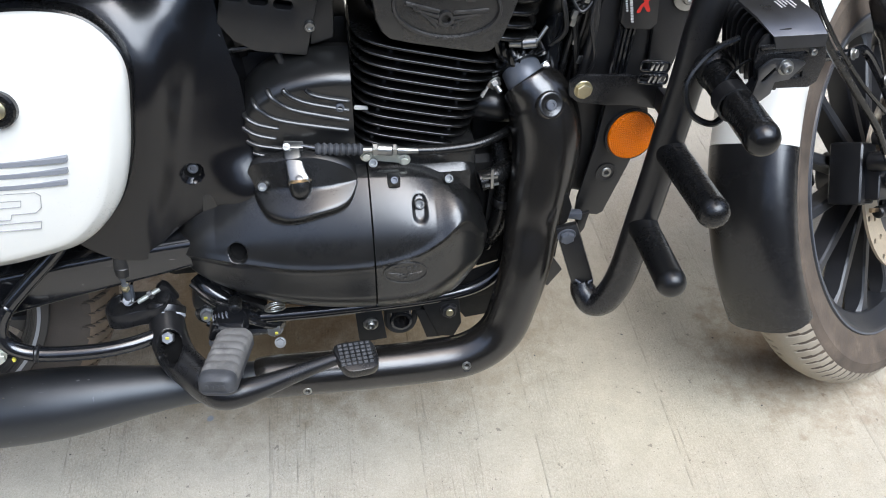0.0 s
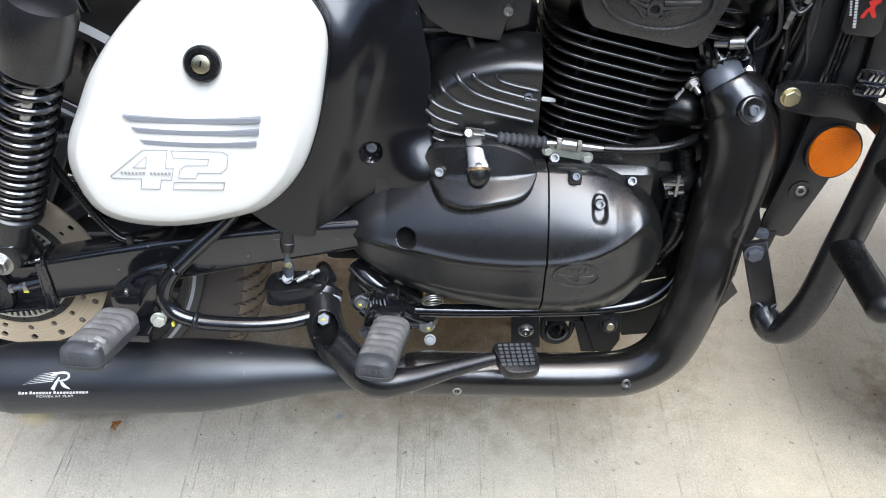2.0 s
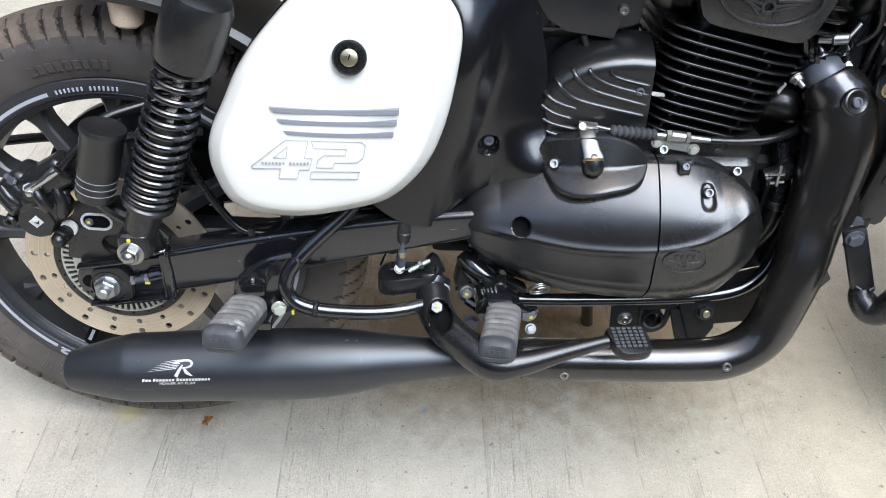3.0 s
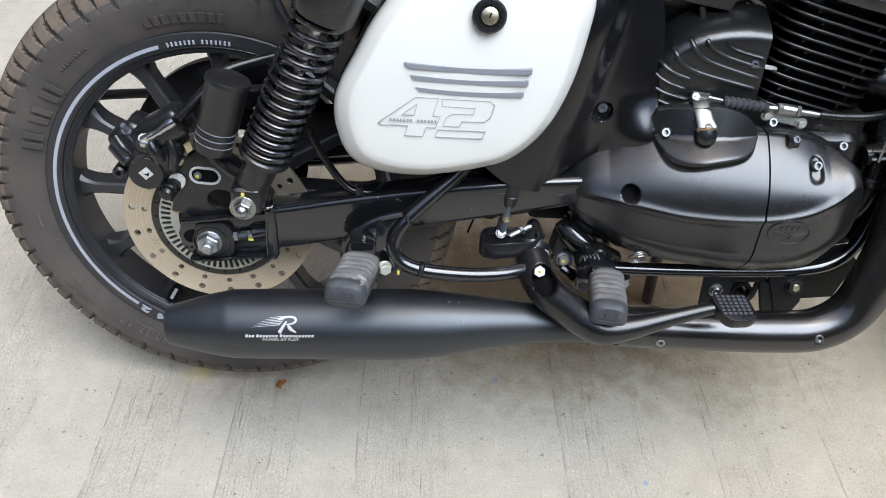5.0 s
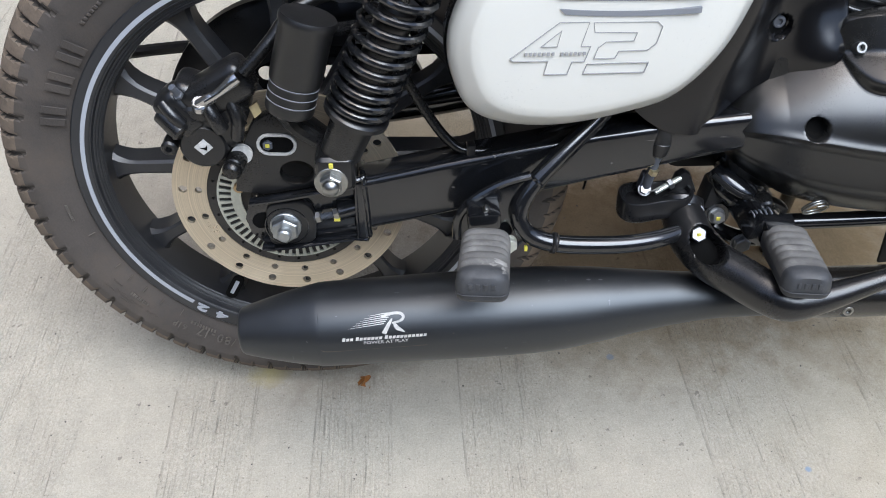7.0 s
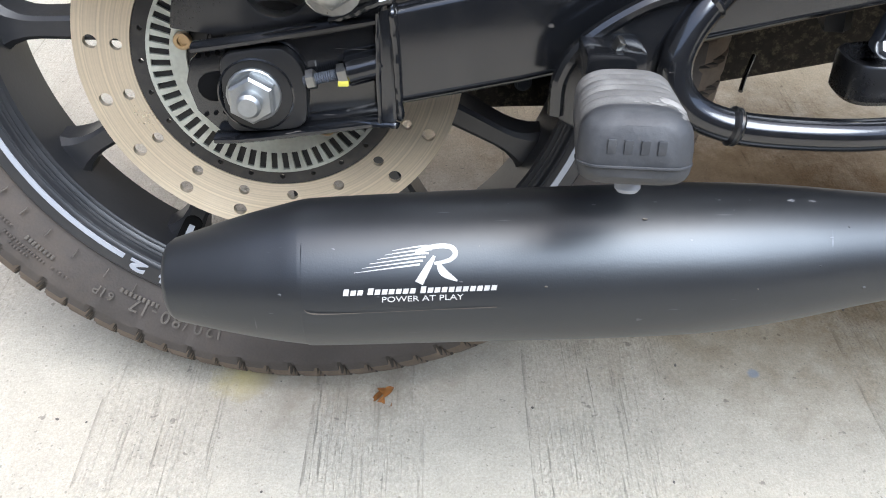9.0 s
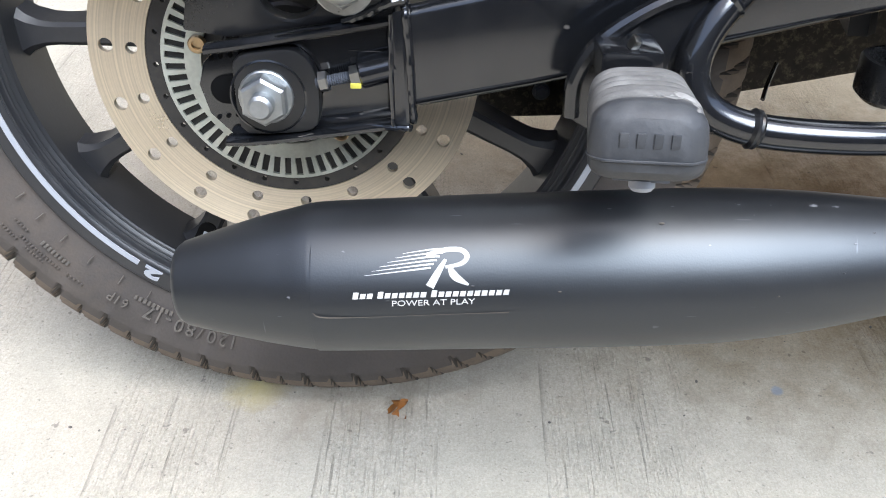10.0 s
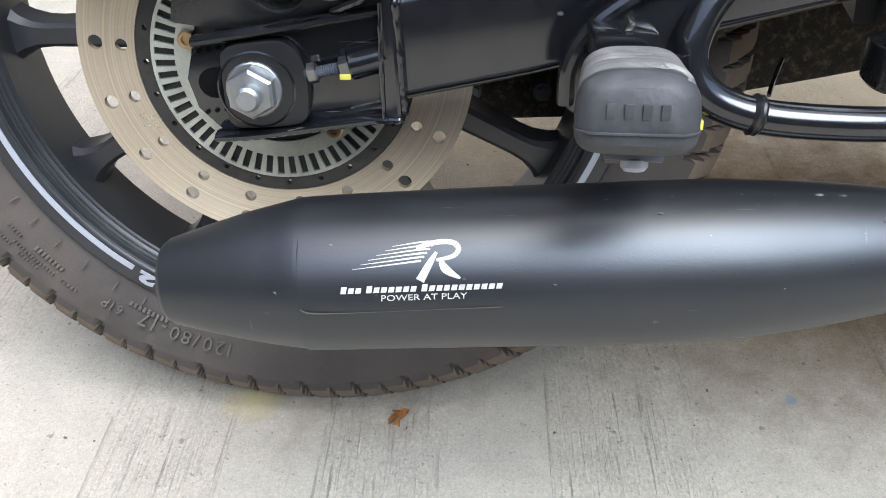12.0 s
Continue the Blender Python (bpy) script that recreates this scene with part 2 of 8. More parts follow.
def concrete_material():
    m = bpy.data.materials.new("broomed_concrete")
    m.use_nodes = True
    t = m.node_tree
    p = t.nodes["Principled BSDF"]
    p.inputs["Roughness"].default_value = 0.85
    p.inputs["Specular IOR Level"].default_value = 0.25
    N, Lk = t.nodes, t.links
    co = N.new("ShaderNodeTexCoord")

    def noise_at(scale, detail=6, rough=0.6, stretch=None, turn=0.0):
        n = N.new("ShaderNodeTexNoise")
        n.inputs["Scale"].default_value, n.inputs["Detail"].default_value, n.inputs["Roughness"].default_value = scale, detail, rough
        src = co.outputs["Object"]
        if stretch:
            mp = N.new("ShaderNodeMapping")
            mp.inputs["Scale"].default_value = stretch
            mp.inputs["Rotation"].default_value = (0, 0, turn)
            Lk.new(src, mp.inputs["Vector"])
            src = mp.outputs[0]
        Lk.new(src, n.inputs["Vector"])
        return n.outputs["Fac"]

    def ranged(src, a, b, c, d):
        n = N.new("ShaderNodeMapRange")
        for k, v in zip(("From Min", "From Max", "To Min", "To Max"), (a, b, c, d)):
            n.inputs[k].default_value = v
        Lk.new(src, n.inputs["Value"])
        return n.outputs[0]

    def mixed(kind, fac, a, b):
        n = N.new("ShaderNodeMix")
        n.data_type, n.blend_type = "RGBA", kind
        if isinstance(fac, float):
            n.inputs["Factor"].default_value = fac
        else:
            Lk.new(fac, n.inputs["Factor"])
        for k, v in (("A", a), ("B", b)):
            if isinstance(v, tuple):
                n.inputs[k].default_value = (*v, 1)
            else:
                Lk.new(v, n.inputs[k])
        return n.outputs["Result"]

    def math_node(op, a, b):
        n = N.new("ShaderNodeMath")
        n.operation = op
        for i, v in enumerate((a, b)):
            if isinstance(v, (int, float)):
                n.inputs[i].default_value = v
            else:
                Lk.new(v, n.inputs[i])
        return n.outputs[0]

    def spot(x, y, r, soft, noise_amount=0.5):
        """A patch of uneven outline round a place on the ground."""
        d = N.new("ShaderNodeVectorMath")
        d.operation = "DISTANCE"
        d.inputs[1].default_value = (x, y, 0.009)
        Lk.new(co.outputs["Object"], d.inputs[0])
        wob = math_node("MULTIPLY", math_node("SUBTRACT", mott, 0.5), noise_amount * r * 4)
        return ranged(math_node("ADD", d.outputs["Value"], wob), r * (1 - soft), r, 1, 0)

    # broom strokes: thin broken scratches that come in bands, one band for each pull of the broom
    broom = noise_at(1.0, 3, 0.62, (300, 4.2, 1), 0.05)
    broom2 = noise_at(1.0, 2, 0.55, (520, 9.0, 1), -0.03)
    crumb = noise_at(1.0, 4, 0.68, (330, 210, 1), 0.0)
    breaks = noise_at(1.0, 3, 0.6, (120, 26, 1), 0.0)
    wander = noise_at(1.0, 2, 0.5, (5.0, 0.7, 1), 0.0)
    axes = N.new("ShaderNodeSeparateXYZ")
    Lk.new(co.outputs["Object"], axes.inputs[0])
    run = math_node("ADD", axes.outputs["X"], math_node("ADD", math_node("MULTIPLY", math_node("SUBTRACT", wander, 0.5), 0.035), 0.0))
    swing = math_node("MULTIPLY", math_node("SINE", math_node("MULTIPLY", axes.outputs["X"], 7.854), 0.0), 0.19)
    share_of = math_node("FRACT", math_node("ADD", math_node("ADD", math_node("DIVIDE", run, 0.2235), swing), 40.0), 0.0)
    cloud = noise_at(3.2, 6, 0.62)
    mott = noise_at(30, 8, 0.72)
    grit = noise_at(620, 3, 0.7)
    speck = noise_at(240, 2, 0.5)
    pits = noise_at(75, 3, 0.55)
    rust = noise_at(6.5, 8, 0.72)
    strength = math_node("MULTIPLY", ranged(share_of, 0.0, 0.03, 0.22, 1.0), ranged(share_of, 0.50, 0.60, 1.0, 0.22))
    strength = math_node("MULTIPLY", strength, ranged(cloud, 0.32, 0.55, 0.55, 1.0))
    strength = math_node("MULTIPLY", strength, ranged(axes.outputs["X"], 0.45, 0.85, 1.0, 0.7))
    brim = math_node("MULTIPLY", ranged(share_of, 0.0, 0.016, 1.0, 0.0), ranged(breaks, 0.40, 0.56, 0.0, 1.0))
    cut = math_node("MAXIMUM", ranged(broom, 0.63, 0.665, 0, 1), ranged(broom2, 0.60, 0.65, 0, 0.6))
    cut = math_node("MULTIPLY", math_node("MULTIPLY", cut, ranged(breaks, 0.36, 0.52, 0.1, 1)), strength)
    cut = math_node("MAXIMUM", cut, brim)
    c = mixed("MIX", ranged(cloud, 0.3, 0.7, 0, 1), (0.396, 0.362, 0.300), (0.428, 0.394, 0.328))
    c = mixed("MULTIPLY", 1.0, c, ranged(mott, 0.3, 0.72, 0.90, 1.08))
    c = mixed("MULTIPLY", 1.0, c, ranged(grit, 0.3, 0.7, 0.83, 1.13))
    c = mixed("MULTIPLY", 1.0, c, ranged(speck, 0.66, 0.74, 1.0, 0.62))
    c = mixed("MIX", ranged(rust, 0.60, 0.80, 0, 0.4), c, (0.36, 0.28, 0.19))
    c = mixed("MULTIPLY", 1.0, c, ranged(cut, 0.0, 1.0, 1.06, 0.74))
    worn = math_node("ADD", math_node("MULTIPLY", strength, 0.8), 0.2)
    c = mixed("MULTIPLY", worn, c, ranged(crumb, 0.32, 0.66, 0.86, 1.16))
    c = mixed("MIX", ranged(pits, 0.695, 0.73, 0, 0.6), c, (0.15, 0.135, 0.115))
    # paint drips, stains, a warm tint, and dirt mixed with painted shade
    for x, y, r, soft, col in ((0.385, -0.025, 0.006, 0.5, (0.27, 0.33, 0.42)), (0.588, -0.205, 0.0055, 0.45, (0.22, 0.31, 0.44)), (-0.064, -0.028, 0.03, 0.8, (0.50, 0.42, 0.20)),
                               # front: wide warm tint, brown stain by the tyre; rear tyre: brown patch
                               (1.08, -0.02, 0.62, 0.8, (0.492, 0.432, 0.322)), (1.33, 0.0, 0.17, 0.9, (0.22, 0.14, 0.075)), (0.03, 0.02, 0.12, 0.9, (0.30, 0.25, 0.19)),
                               # brown dirt and the bike's ground shade, both put into the concrete's colour
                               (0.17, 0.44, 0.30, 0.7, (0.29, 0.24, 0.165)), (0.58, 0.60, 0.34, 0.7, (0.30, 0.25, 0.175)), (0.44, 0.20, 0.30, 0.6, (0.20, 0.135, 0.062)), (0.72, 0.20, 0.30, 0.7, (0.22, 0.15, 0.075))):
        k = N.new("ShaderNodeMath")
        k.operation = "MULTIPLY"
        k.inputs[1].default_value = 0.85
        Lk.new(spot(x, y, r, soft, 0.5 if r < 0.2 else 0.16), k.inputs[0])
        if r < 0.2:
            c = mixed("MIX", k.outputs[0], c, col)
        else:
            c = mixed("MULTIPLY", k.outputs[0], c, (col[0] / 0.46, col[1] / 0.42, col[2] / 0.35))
    ripple = math_node("MULTIPLY", math_node("SUBTRACT", math_node("ADD", broom, broom2), 1.0), strength)
    lines = math_node("ADD", math_node("MULTIPLY", cut, -0.45), math_node("MULTIPLY", ripple, 0.55))
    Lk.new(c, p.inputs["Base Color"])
    bp = N.new("ShaderNodeBump")
    bp.inputs["Distance"].default_value = 0.0024
    Lk.new(math_node("ADD", lines, math_node("ADD", math_node("MULTIPLY", grit, 0.35), math_node("ADD", math_node("MULTIPLY", mott, 0.8), math_node("MULTIPLY", math_node("MULTIPLY", crumb, worn), 0.7)))), bp.inputs["Height"])
    Lk.new(bp.outputs[0], p.inputs["Normal"])
    return m


M_CONCRETE = concrete_material()


# ---- mesh helpers ----
def catmull(pts, steps, closed=False):
    """A smooth line through the points (of any dimension)."""
    P = [np.array(p, float) for p in pts]
    n = len(P)
    out = []
    for i in range(n if closed else n - 1):
        if closed:
            a, b, c, d = P[i - 1], P[i], P[(i + 1) % n], P[(i + 2) % n]
        else:
            a, b, c, d = P[max(i - 1, 0)], P[i], P[i + 1], P[min(i + 2, n - 1)]
        for k in range(steps):
            t = k / steps
            out.append(0.5 * (2 * b + (c - a) * t + (2 * a - 5 * b + 4 * c - d) * t * t + (3 * b - a - 3 * c + d) * t**3))
    if not closed:
        out.append(P[-1])
    return out


def skin(bm, rings, closed_ring=True, loop=False, caps=True):
    """Faces between rows of points."""
    rows = [[bm.verts.new(p) for p in ring] for ring in rings]
    n = len(rows[0])
    pairs = list(zip(rows, rows[1:])) + ([(rows[-1], rows[0])] if loop else [])
    for a, b in pairs:
        for i in range(n if closed_ring else n - 1):
            j = (i + 1) % n
            bm.faces.new((a[i], a[j], b[j], b[i]))
    if caps and not loop and closed_ring:
        bm.faces.new(rows[0][::-1])
        bm.faces.new(rows[-1])
    return rows


def tube(pts, r, n=14, steps=6, bm=None, flat=1.0, up=None):
    """A round bar along a smooth line; r: one radius or one a point."""
    bm = bm or bmesh.new()
    rs = [r] * len(pts) if isinstance(r, (int, float)) else list(r)
    line = catmull([(*p, q) for p, q in zip(pts, rs)], steps) if steps > 1 else [np.array((*p, q), float) for p, q in zip(pts, rs)]
    pos = [Vector(p[:3]) for p in line]
    rings, nrm = [], None
    for i, p in enumerate(pos):
        d = (pos[min(i + 1, len(pos) - 1)] - pos[max(i - 1, 0)]).normalized()
        if nrm is None:
            ref = Vector(up) if up else (Vector((0, 0, 1)) if abs(d.z) < 0.9 else Vector((1, 0, 0)))
            nrm = (ref - d * ref.dot(d)).normalized()
        else:
            nrm = (nrm - d * nrm.dot(d)).normalized()
        bi = d.cross(nrm)
        q = max(line[i][3], 1e-5)
        rings.append([p + nrm * (math.cos(a) * q) + bi * (math.sin(a) * q * flat) for a in (2 * math.pi * k / n for k in range(n))])
    skin(bm, rings)
    return bm


def lathe(origin, axis, profile, n=32, bm=None, closed=False):
    """Turns (radius, height) pairs round an axis."""
    bm = bm or bmesh.new()
    origin, ax = Vector(origin), Vector(axis).normalized()
    ref = Vector((0, 0, 1)) if abs(ax.z) < 0.9 else Vector((1, 0, 0))
    u = (ref - ax * ref.dot(ax)).normalized()
    v = ax.cross(u)
    rings = [[origin + ax * h + (u * math.cos(a) + v * math.sin(a)) * max(r, 1e-5) for a in (2 * math.pi * k / n for k in range(n))] for r, h in profile]
    skin(bm, rings, loop=closed, caps=not closed)
    return bm


def rod(p0, p1, r, r1=None, n=20, edge=0.0, bm=None):
    """A straight round bar with softened ends."""
    p0, p1 = Vector(p0), Vector(p1)
    h = (p1 - p0).length
    r1 = r if r1 is None else r1
    prof = [(r - edge, 0), (r, edge), (r1, h - edge), (r1 - edge, h)] if edge else [(r, 0), (r1, h)]
    return lathe(p0, p1 - p0, prof, n, bm)


def soft_edges(bm, edge, segs=2, angle=30):
    es = [e for e in bm.edges if len(e.link_faces) == 2 and e.calc_face_angle(0) > radians(angle)]
    if edge and es:
        bmesh.ops.bevel(bm, geom=es, offset=edge, segments=segs, affect="EDGES", profile=0.6, clamp_overlap=True)
    return bm


def block(centre, size, edge=0.003, m=None, segs=2):
    """A box with rounded edges, turned by m."""
    bm = bmesh.new()
    bmesh.ops.create_cube(bm, size=1, matrix=Matrix.Translation(centre) @ (m.to_4x4() if m else Matrix()) @ Matrix.Diagonal((*size, 1)))
    bmesh.ops.recalc_face_normals(bm, faces=bm.faces)
    return soft_edges(bm, edge, segs)


def plate(outline, y0, y1, edge=0.0015, smooth=0, holes=()):
    """A flat piece in the bike's side plane, from (x, z) pairs, between two depths."""
    if smooth:
        outline = [tuple(p) for p in catmull(outline, smooth, True)]
    bm = bmesh.new()
    edges = []
    for loop in (outline, *holes):
        vs = [bm.verts.new((x, y0, z)) for x, z in loop]
        edges += [bm.edges.new((vs[i], vs[(i + 1) % len(vs)])) for i in range(len(vs))]
    if holes:
        bmesh.ops.triangle_fill(bm, use_beauty=True, use_dissolve=False, edges=edges)
    else:
        bm.faces.new(vs)
    rim = list(bm.edges)
    ext = bmesh.ops.extrude_face_region(bm, geom=list(bm.faces))
    moved = [g for g in ext["geom"] if isinstance(g, bmesh.types.BMVert)]
    bmesh.ops.translate(bm, vec=(0, y1 - y0, 0), verts=moved)
    bmesh.ops.recalc_face_normals(bm, faces=bm.faces)
    return soft_edges(bm, edge, 2, 50) if edge else bm


def circle(cx, cz, r, n=16, rz=None):
    return [(cx + r * math.cos(2 * math.pi * k / n), cz + (rz or r) * math.sin(2 * math.pi * k / n)) for k in range(n)]


def pill(cx, cz, half, r, turn=0.0, n=8):
    c, s = math.cos(turn), math.sin(turn)
    pts = [(half + r * math.cos(a), r * math.sin(a)) for a in np.linspace(-math.pi / 2, math.pi / 2, n)]
    pts += [(-half + r * math.cos(a), r * math.sin(a)) for a in np.linspace(math.pi / 2, 3 * math.pi / 2, n)]
    return [(cx + x * c - z * s, cz + x * s + z * c) for x, z in pts]


def dome(outline, rings, centre=None, smooth=6, shift=None):
    """A bulging cover: the outline drawn in ring by ring (share of its size, depth)."""
    pts = [np.array(p, float) for p in (catmull(outline, smooth, True) if smooth else outline)]
    c = np.array(centre) if centre else np.mean(pts, 0)
    bm = bmesh.new()
    rows = []
    for s, y in rings:
        rows.append([(*(q := c + (p - c) * s), y)for p in pts])
    rows = [[(x, y + (shift(x, z, s) if shift else 0), z) for x, z, y in row] for row, (s, _) in zip(rows, rings)]
    skin(bm, rows)
    bmesh.ops.recalc_face_normals(bm, faces=bm.faces)
    return bm


def shell(x0, x1, top, bottom, depth, nx=40, nz=24, back=-0.05):
    """A cover whose face lies at depth(x, z), between a lower and an upper edge."""
    bm = bmesh.new()
    rows = []
    for i in range(nx + 1):
        x = x0 + (x1 - x0) * i / nx
        a, b = bottom(x), top(x)
        zs = [a + (b - a) * (0.5 - 0.5 * math.cos(math.pi * k / nz)) for k in range(nz + 1)]
        rows.append([(x, back, a)] + [(x, depth(x, z), z) for z in zs] + [(x, back, b)])
    skin(bm, rows)
    bmesh.ops.recalc_face_normals(bm, faces=bm.faces)
    return bm


def creased_shell(x0, x1, top, mid, bottom, depth, nx, nz, back):
    """As shell, with one row of the mesh lying on the crease mid(x)."""
    bm = bmesh.new()
    rows = []
    for i in range(nx + 1):
        x = x0 + (x1 - x0) * i / nx
        a, b = bottom(x), top(x)
        c = min(max(mid(x), a + (b - a) * 0.15), b - (b - a) * 0.15)
        zs = [a + (c - a) * math.sin(math.pi / 2 * k / nz) for k in range(nz)] + [c + (b - c) * (1 - math.cos(math.pi / 2 * k / nz)) for k in range(nz + 1)]
        rows.append([(x, back, a)] + [(x, depth(x, z), z) for z in zs] + [(x, back, b)])
    skin(bm, rows)
    bmesh.ops.recalc_face_normals(bm, faces=bm.faces)
    return bm


def well(d, r, deep, lip=0.0016):
    """The depth of a round hole's wall at distance d from its middle."""
    u = min(max((r - d) / lip, 0), 1)
    return deep * u * u * (3 - 2 * u)


def smooth01(u):
    u = min(max(u, 0.0), 1.0)
    return u * u * (3 - 2 * u)


def sink(bm, centre, out, along_dir, ru, rv, deep, lip=0.18):
    """Presses an oval pocket into a mesh that is fine enough."""
    c, n = Vector(centre), Vector(out).normalized()
    u = Vector(along_dir)
    u = (u - n * u.dot(n)).normalized()
    w = n.cross(u)
    for v in bm.verts:
        d = v.co - c
        if d.dot(n) > -0.02:
            k = min(max((1 - math.hypot(d.dot(u) / ru, d.dot(w) / rv)) / lip, 0), 1)
            v.co -= n * (deep * k * k * (3 - 2 * k))
    return bm


def along(pairs):
    """A smooth function through (x, value) pairs."""
    xs, vs = zip(*pairs)

    def f(x):
        i = int(np.clip(np.searchsorted(xs, x) - 1, 0, len(xs) - 2))
        h = xs[i + 1] - xs[i]
        t = min(max((x - xs[i]) / h, 0), 1)

        def slope(k):
            if k == 0 or k == len(xs) - 1:
                j = min(k, len(xs) - 2)
                return (vs[j + 1] - vs[j]) / (xs[j + 1] - xs[j])
            return (vs[k + 1] - vs[k - 1]) / (xs[k + 1] - xs[k - 1])

        return vs[i] * (1 + 2 * t) * (1 - t) ** 2 + slope(i) * h * t * (1 - t) ** 2 + vs[i + 1] * t * t * (3 - 2 * t) + slope(i + 1) * h * t * t * (t - 1)

    return f


def merge(*bms):
    out = bmesh.new()
    for b in bms:
        me = bpy.data.meshes.new("piece")
        b.to_mesh(me)
        out.from_mesh(me)
        bpy.data.meshes.remove(me)
    return out


def mesh_of(bm, name, material, sharp=35):
    me = bpy.data.meshes.new(name)
    bmesh.ops.recalc_face_normals(bm, faces=bm.faces)
    bm.to_mesh(me)
    bm.free()
    me.materials.append(material)
    me.polygons.foreach_set("use_smooth", [True] * len(me.polygons))
    me.set_sharp_from_angle(angle=radians(sharp))
    return me


def part(name, bm, material, parent, label="", sharp=35):
    ob = new(name, mesh_of(bm, name, material, sharp))
    ob.parent = parent
    return tagged(ob, label) if label else ob


def darken_well(ob, x, z, r, material):
    """Paints the shade inside a side cover's hole: dark floor and wall."""
    me = ob.data
    me.materials.append(material)
    k = len(me.materials) - 1
    for f in me.polygons:
        if math.hypot(f.center.x - x, f.center.z - z) < r and f.center.y < -0.03:
            f.material_index = k


def darken_oval(ob, centre, out, along_dir, ru, rv, material):
    """As darken_well, for an oval pocket that faces any way."""
    c, n = Vector(centre), Vector(out).normalized()
    u = Vector(along_dir)
    u = (u - n * u.dot(n)).normalized()
    w = n.cross(u)
    ob.data.materials.append(material)
    for f in ob.data.polygons:
        d = f.center - c
        if -0.03 < d.dot(n) < 0.01 and math.hypot(d.dot(u) / ru, d.dot(w) / rv) < 1 and f.normal.dot(n) > 0:
            f.material_index = 1


def share(name, ob, parent, m):
    """Another piece on the same mesh."""
    o = new(name, ob.data)
    o.parent = parent
    o.matrix_basis = m
    return o


def hexa(p, axis, r, h, washer=1.35, stud=0.0, round_top=False):
    """A hexagon head or nut with its washer and stud end."""
    bm = bmesh.new()
    ax = Vector(axis).normalized()
    p = Vector(p)
    if washer:
        lathe(p, ax, [(r * washer, 0), (r * washer, h * 0.18), (r * washer * 0.95, h * 0.24)], 20, bm)
    lathe(p + ax * (h * 0.2), ax, [(r, 0), (r, h * 0.7), (r * 0.88, h * 0.82)], 6, bm)
    if stud:
        lathe(p + ax * h, ax, [(r * 0.5, 0), (r * 0.5, stud * 0.8), (r * 0.38, stud)], 16, bm)
    if round_top:
        lathe(p + ax * h, ax, [(r * 0.75, 0), (r * 0.7, r * 0.35), (r * 0.45, r * 0.6), (r * 0.1, r * 0.7)], 16, bm)
    return bm


def cap_screw(p, axis, r, h):
    """A round head with a hexagon socket."""
    p, ax = Vector(p), Vector(axis).normalized()
    bm = lathe(p, ax, [(r, 0), (r, h * 0.75), (r * 0.85, h), (r * 0.55, h), (r * 0.5, h * 0.45), (0.0, h * 0.45)], 18)
    return bm


def lettering(text, size, m, depth=0.0004, align="CENTER", bold=0.0):
    """Letters of the built-in font as a mesh, laid by m (x to the right, y up, z out of the surface)."""
    cu = bpy.data.curves.new("letters", "FONT")
    cu.body, cu.size, cu.extrude, cu.align_x, cu.align_y = text, size, depth, align, "CENTER"
    cu.resolution_u, cu.offset = 3, bold
    tmp = bpy.data.objects.new("letters", cu)
    me = bpy.data.meshes.new_from_object(tmp)
    bm = bmesh.new()
    bm.from_mesh(me)
    bm.transform(m)
    bpy.data.meshes.remove(me)
    bpy.data.objects.remove(tmp)
    bpy.data.curves.remove(cu)
    return bm


# ---- the ground ----
GROUND = 0.009


def ground_sheet():
    bm = bmesh.new()
    for a, b in ((-60, 60),):
        vs = [bm.verts.new(p) for p in ((a, a, GROUND), (b, a, GROUND), (b, b, GROUND), (a, b, GROUND))]
        bm.faces.new(vs)
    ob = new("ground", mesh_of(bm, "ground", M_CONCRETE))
    return tagged(ob, "pale broom-finished concrete yard with faint rust stains", "ground", kind="structure")


ground_sheet()


def sky_block_wall(name, p0, p1, height, material, label):
    """A plain unseen wall, added to block low sky and darken reflections."""
    (x0, y0), (x1, y1) = p0, p1
    d = Vector((x1 - x0, y1 - y0, 0))
    m = Matrix.Rotation(math.atan2(d.y, d.x), 3, "Z")
    ob = new(name, mesh_of(block(((x0 + x1) / 2, (y0 + y1) / 2, height / 2), (d.length, 0.2, height), 0.01, m), name, material))
    return tagged(ob, label, "wall", kind="structure")


sky_block_wall("wall_south", (-3.5, -3.6), (5.0, -3.6), 2.4, M_WALL, "plain dark unseen wall added to block low sky")
sky_block_wall("wall_north", (-3.5, 2.0), (5.0, 2.0), 5.0, M_WARMWALL, "plain tan unseen wall added to block sky and bounce warm light")
sky_block_wall("wall_west", (-3.4, -3.5), (-3.4, 1.9), 4.2, M_WALL, "plain dark unseen wall added to block low sky")
sky_block_wall("wall_east", (5.1, -3.5), (5.1, 1.9), 2.6, M_WALL, "plain dark unseen wall added to block low sky")

# ---- the motorcycle: everything below is laid out in its own upright frame ----
bike = new("motorcycle")
bike.matrix_basis = pose(0, -0.0424, 0.0025, -7.662, 0, 0)
tagged(bike, "black and white retro motorcycle leaning on its side stand", "motorcycle")
OUT = (0, -1, 0)
AX = Vector((0, 0.028, 0.318))  # rear wheel's middle


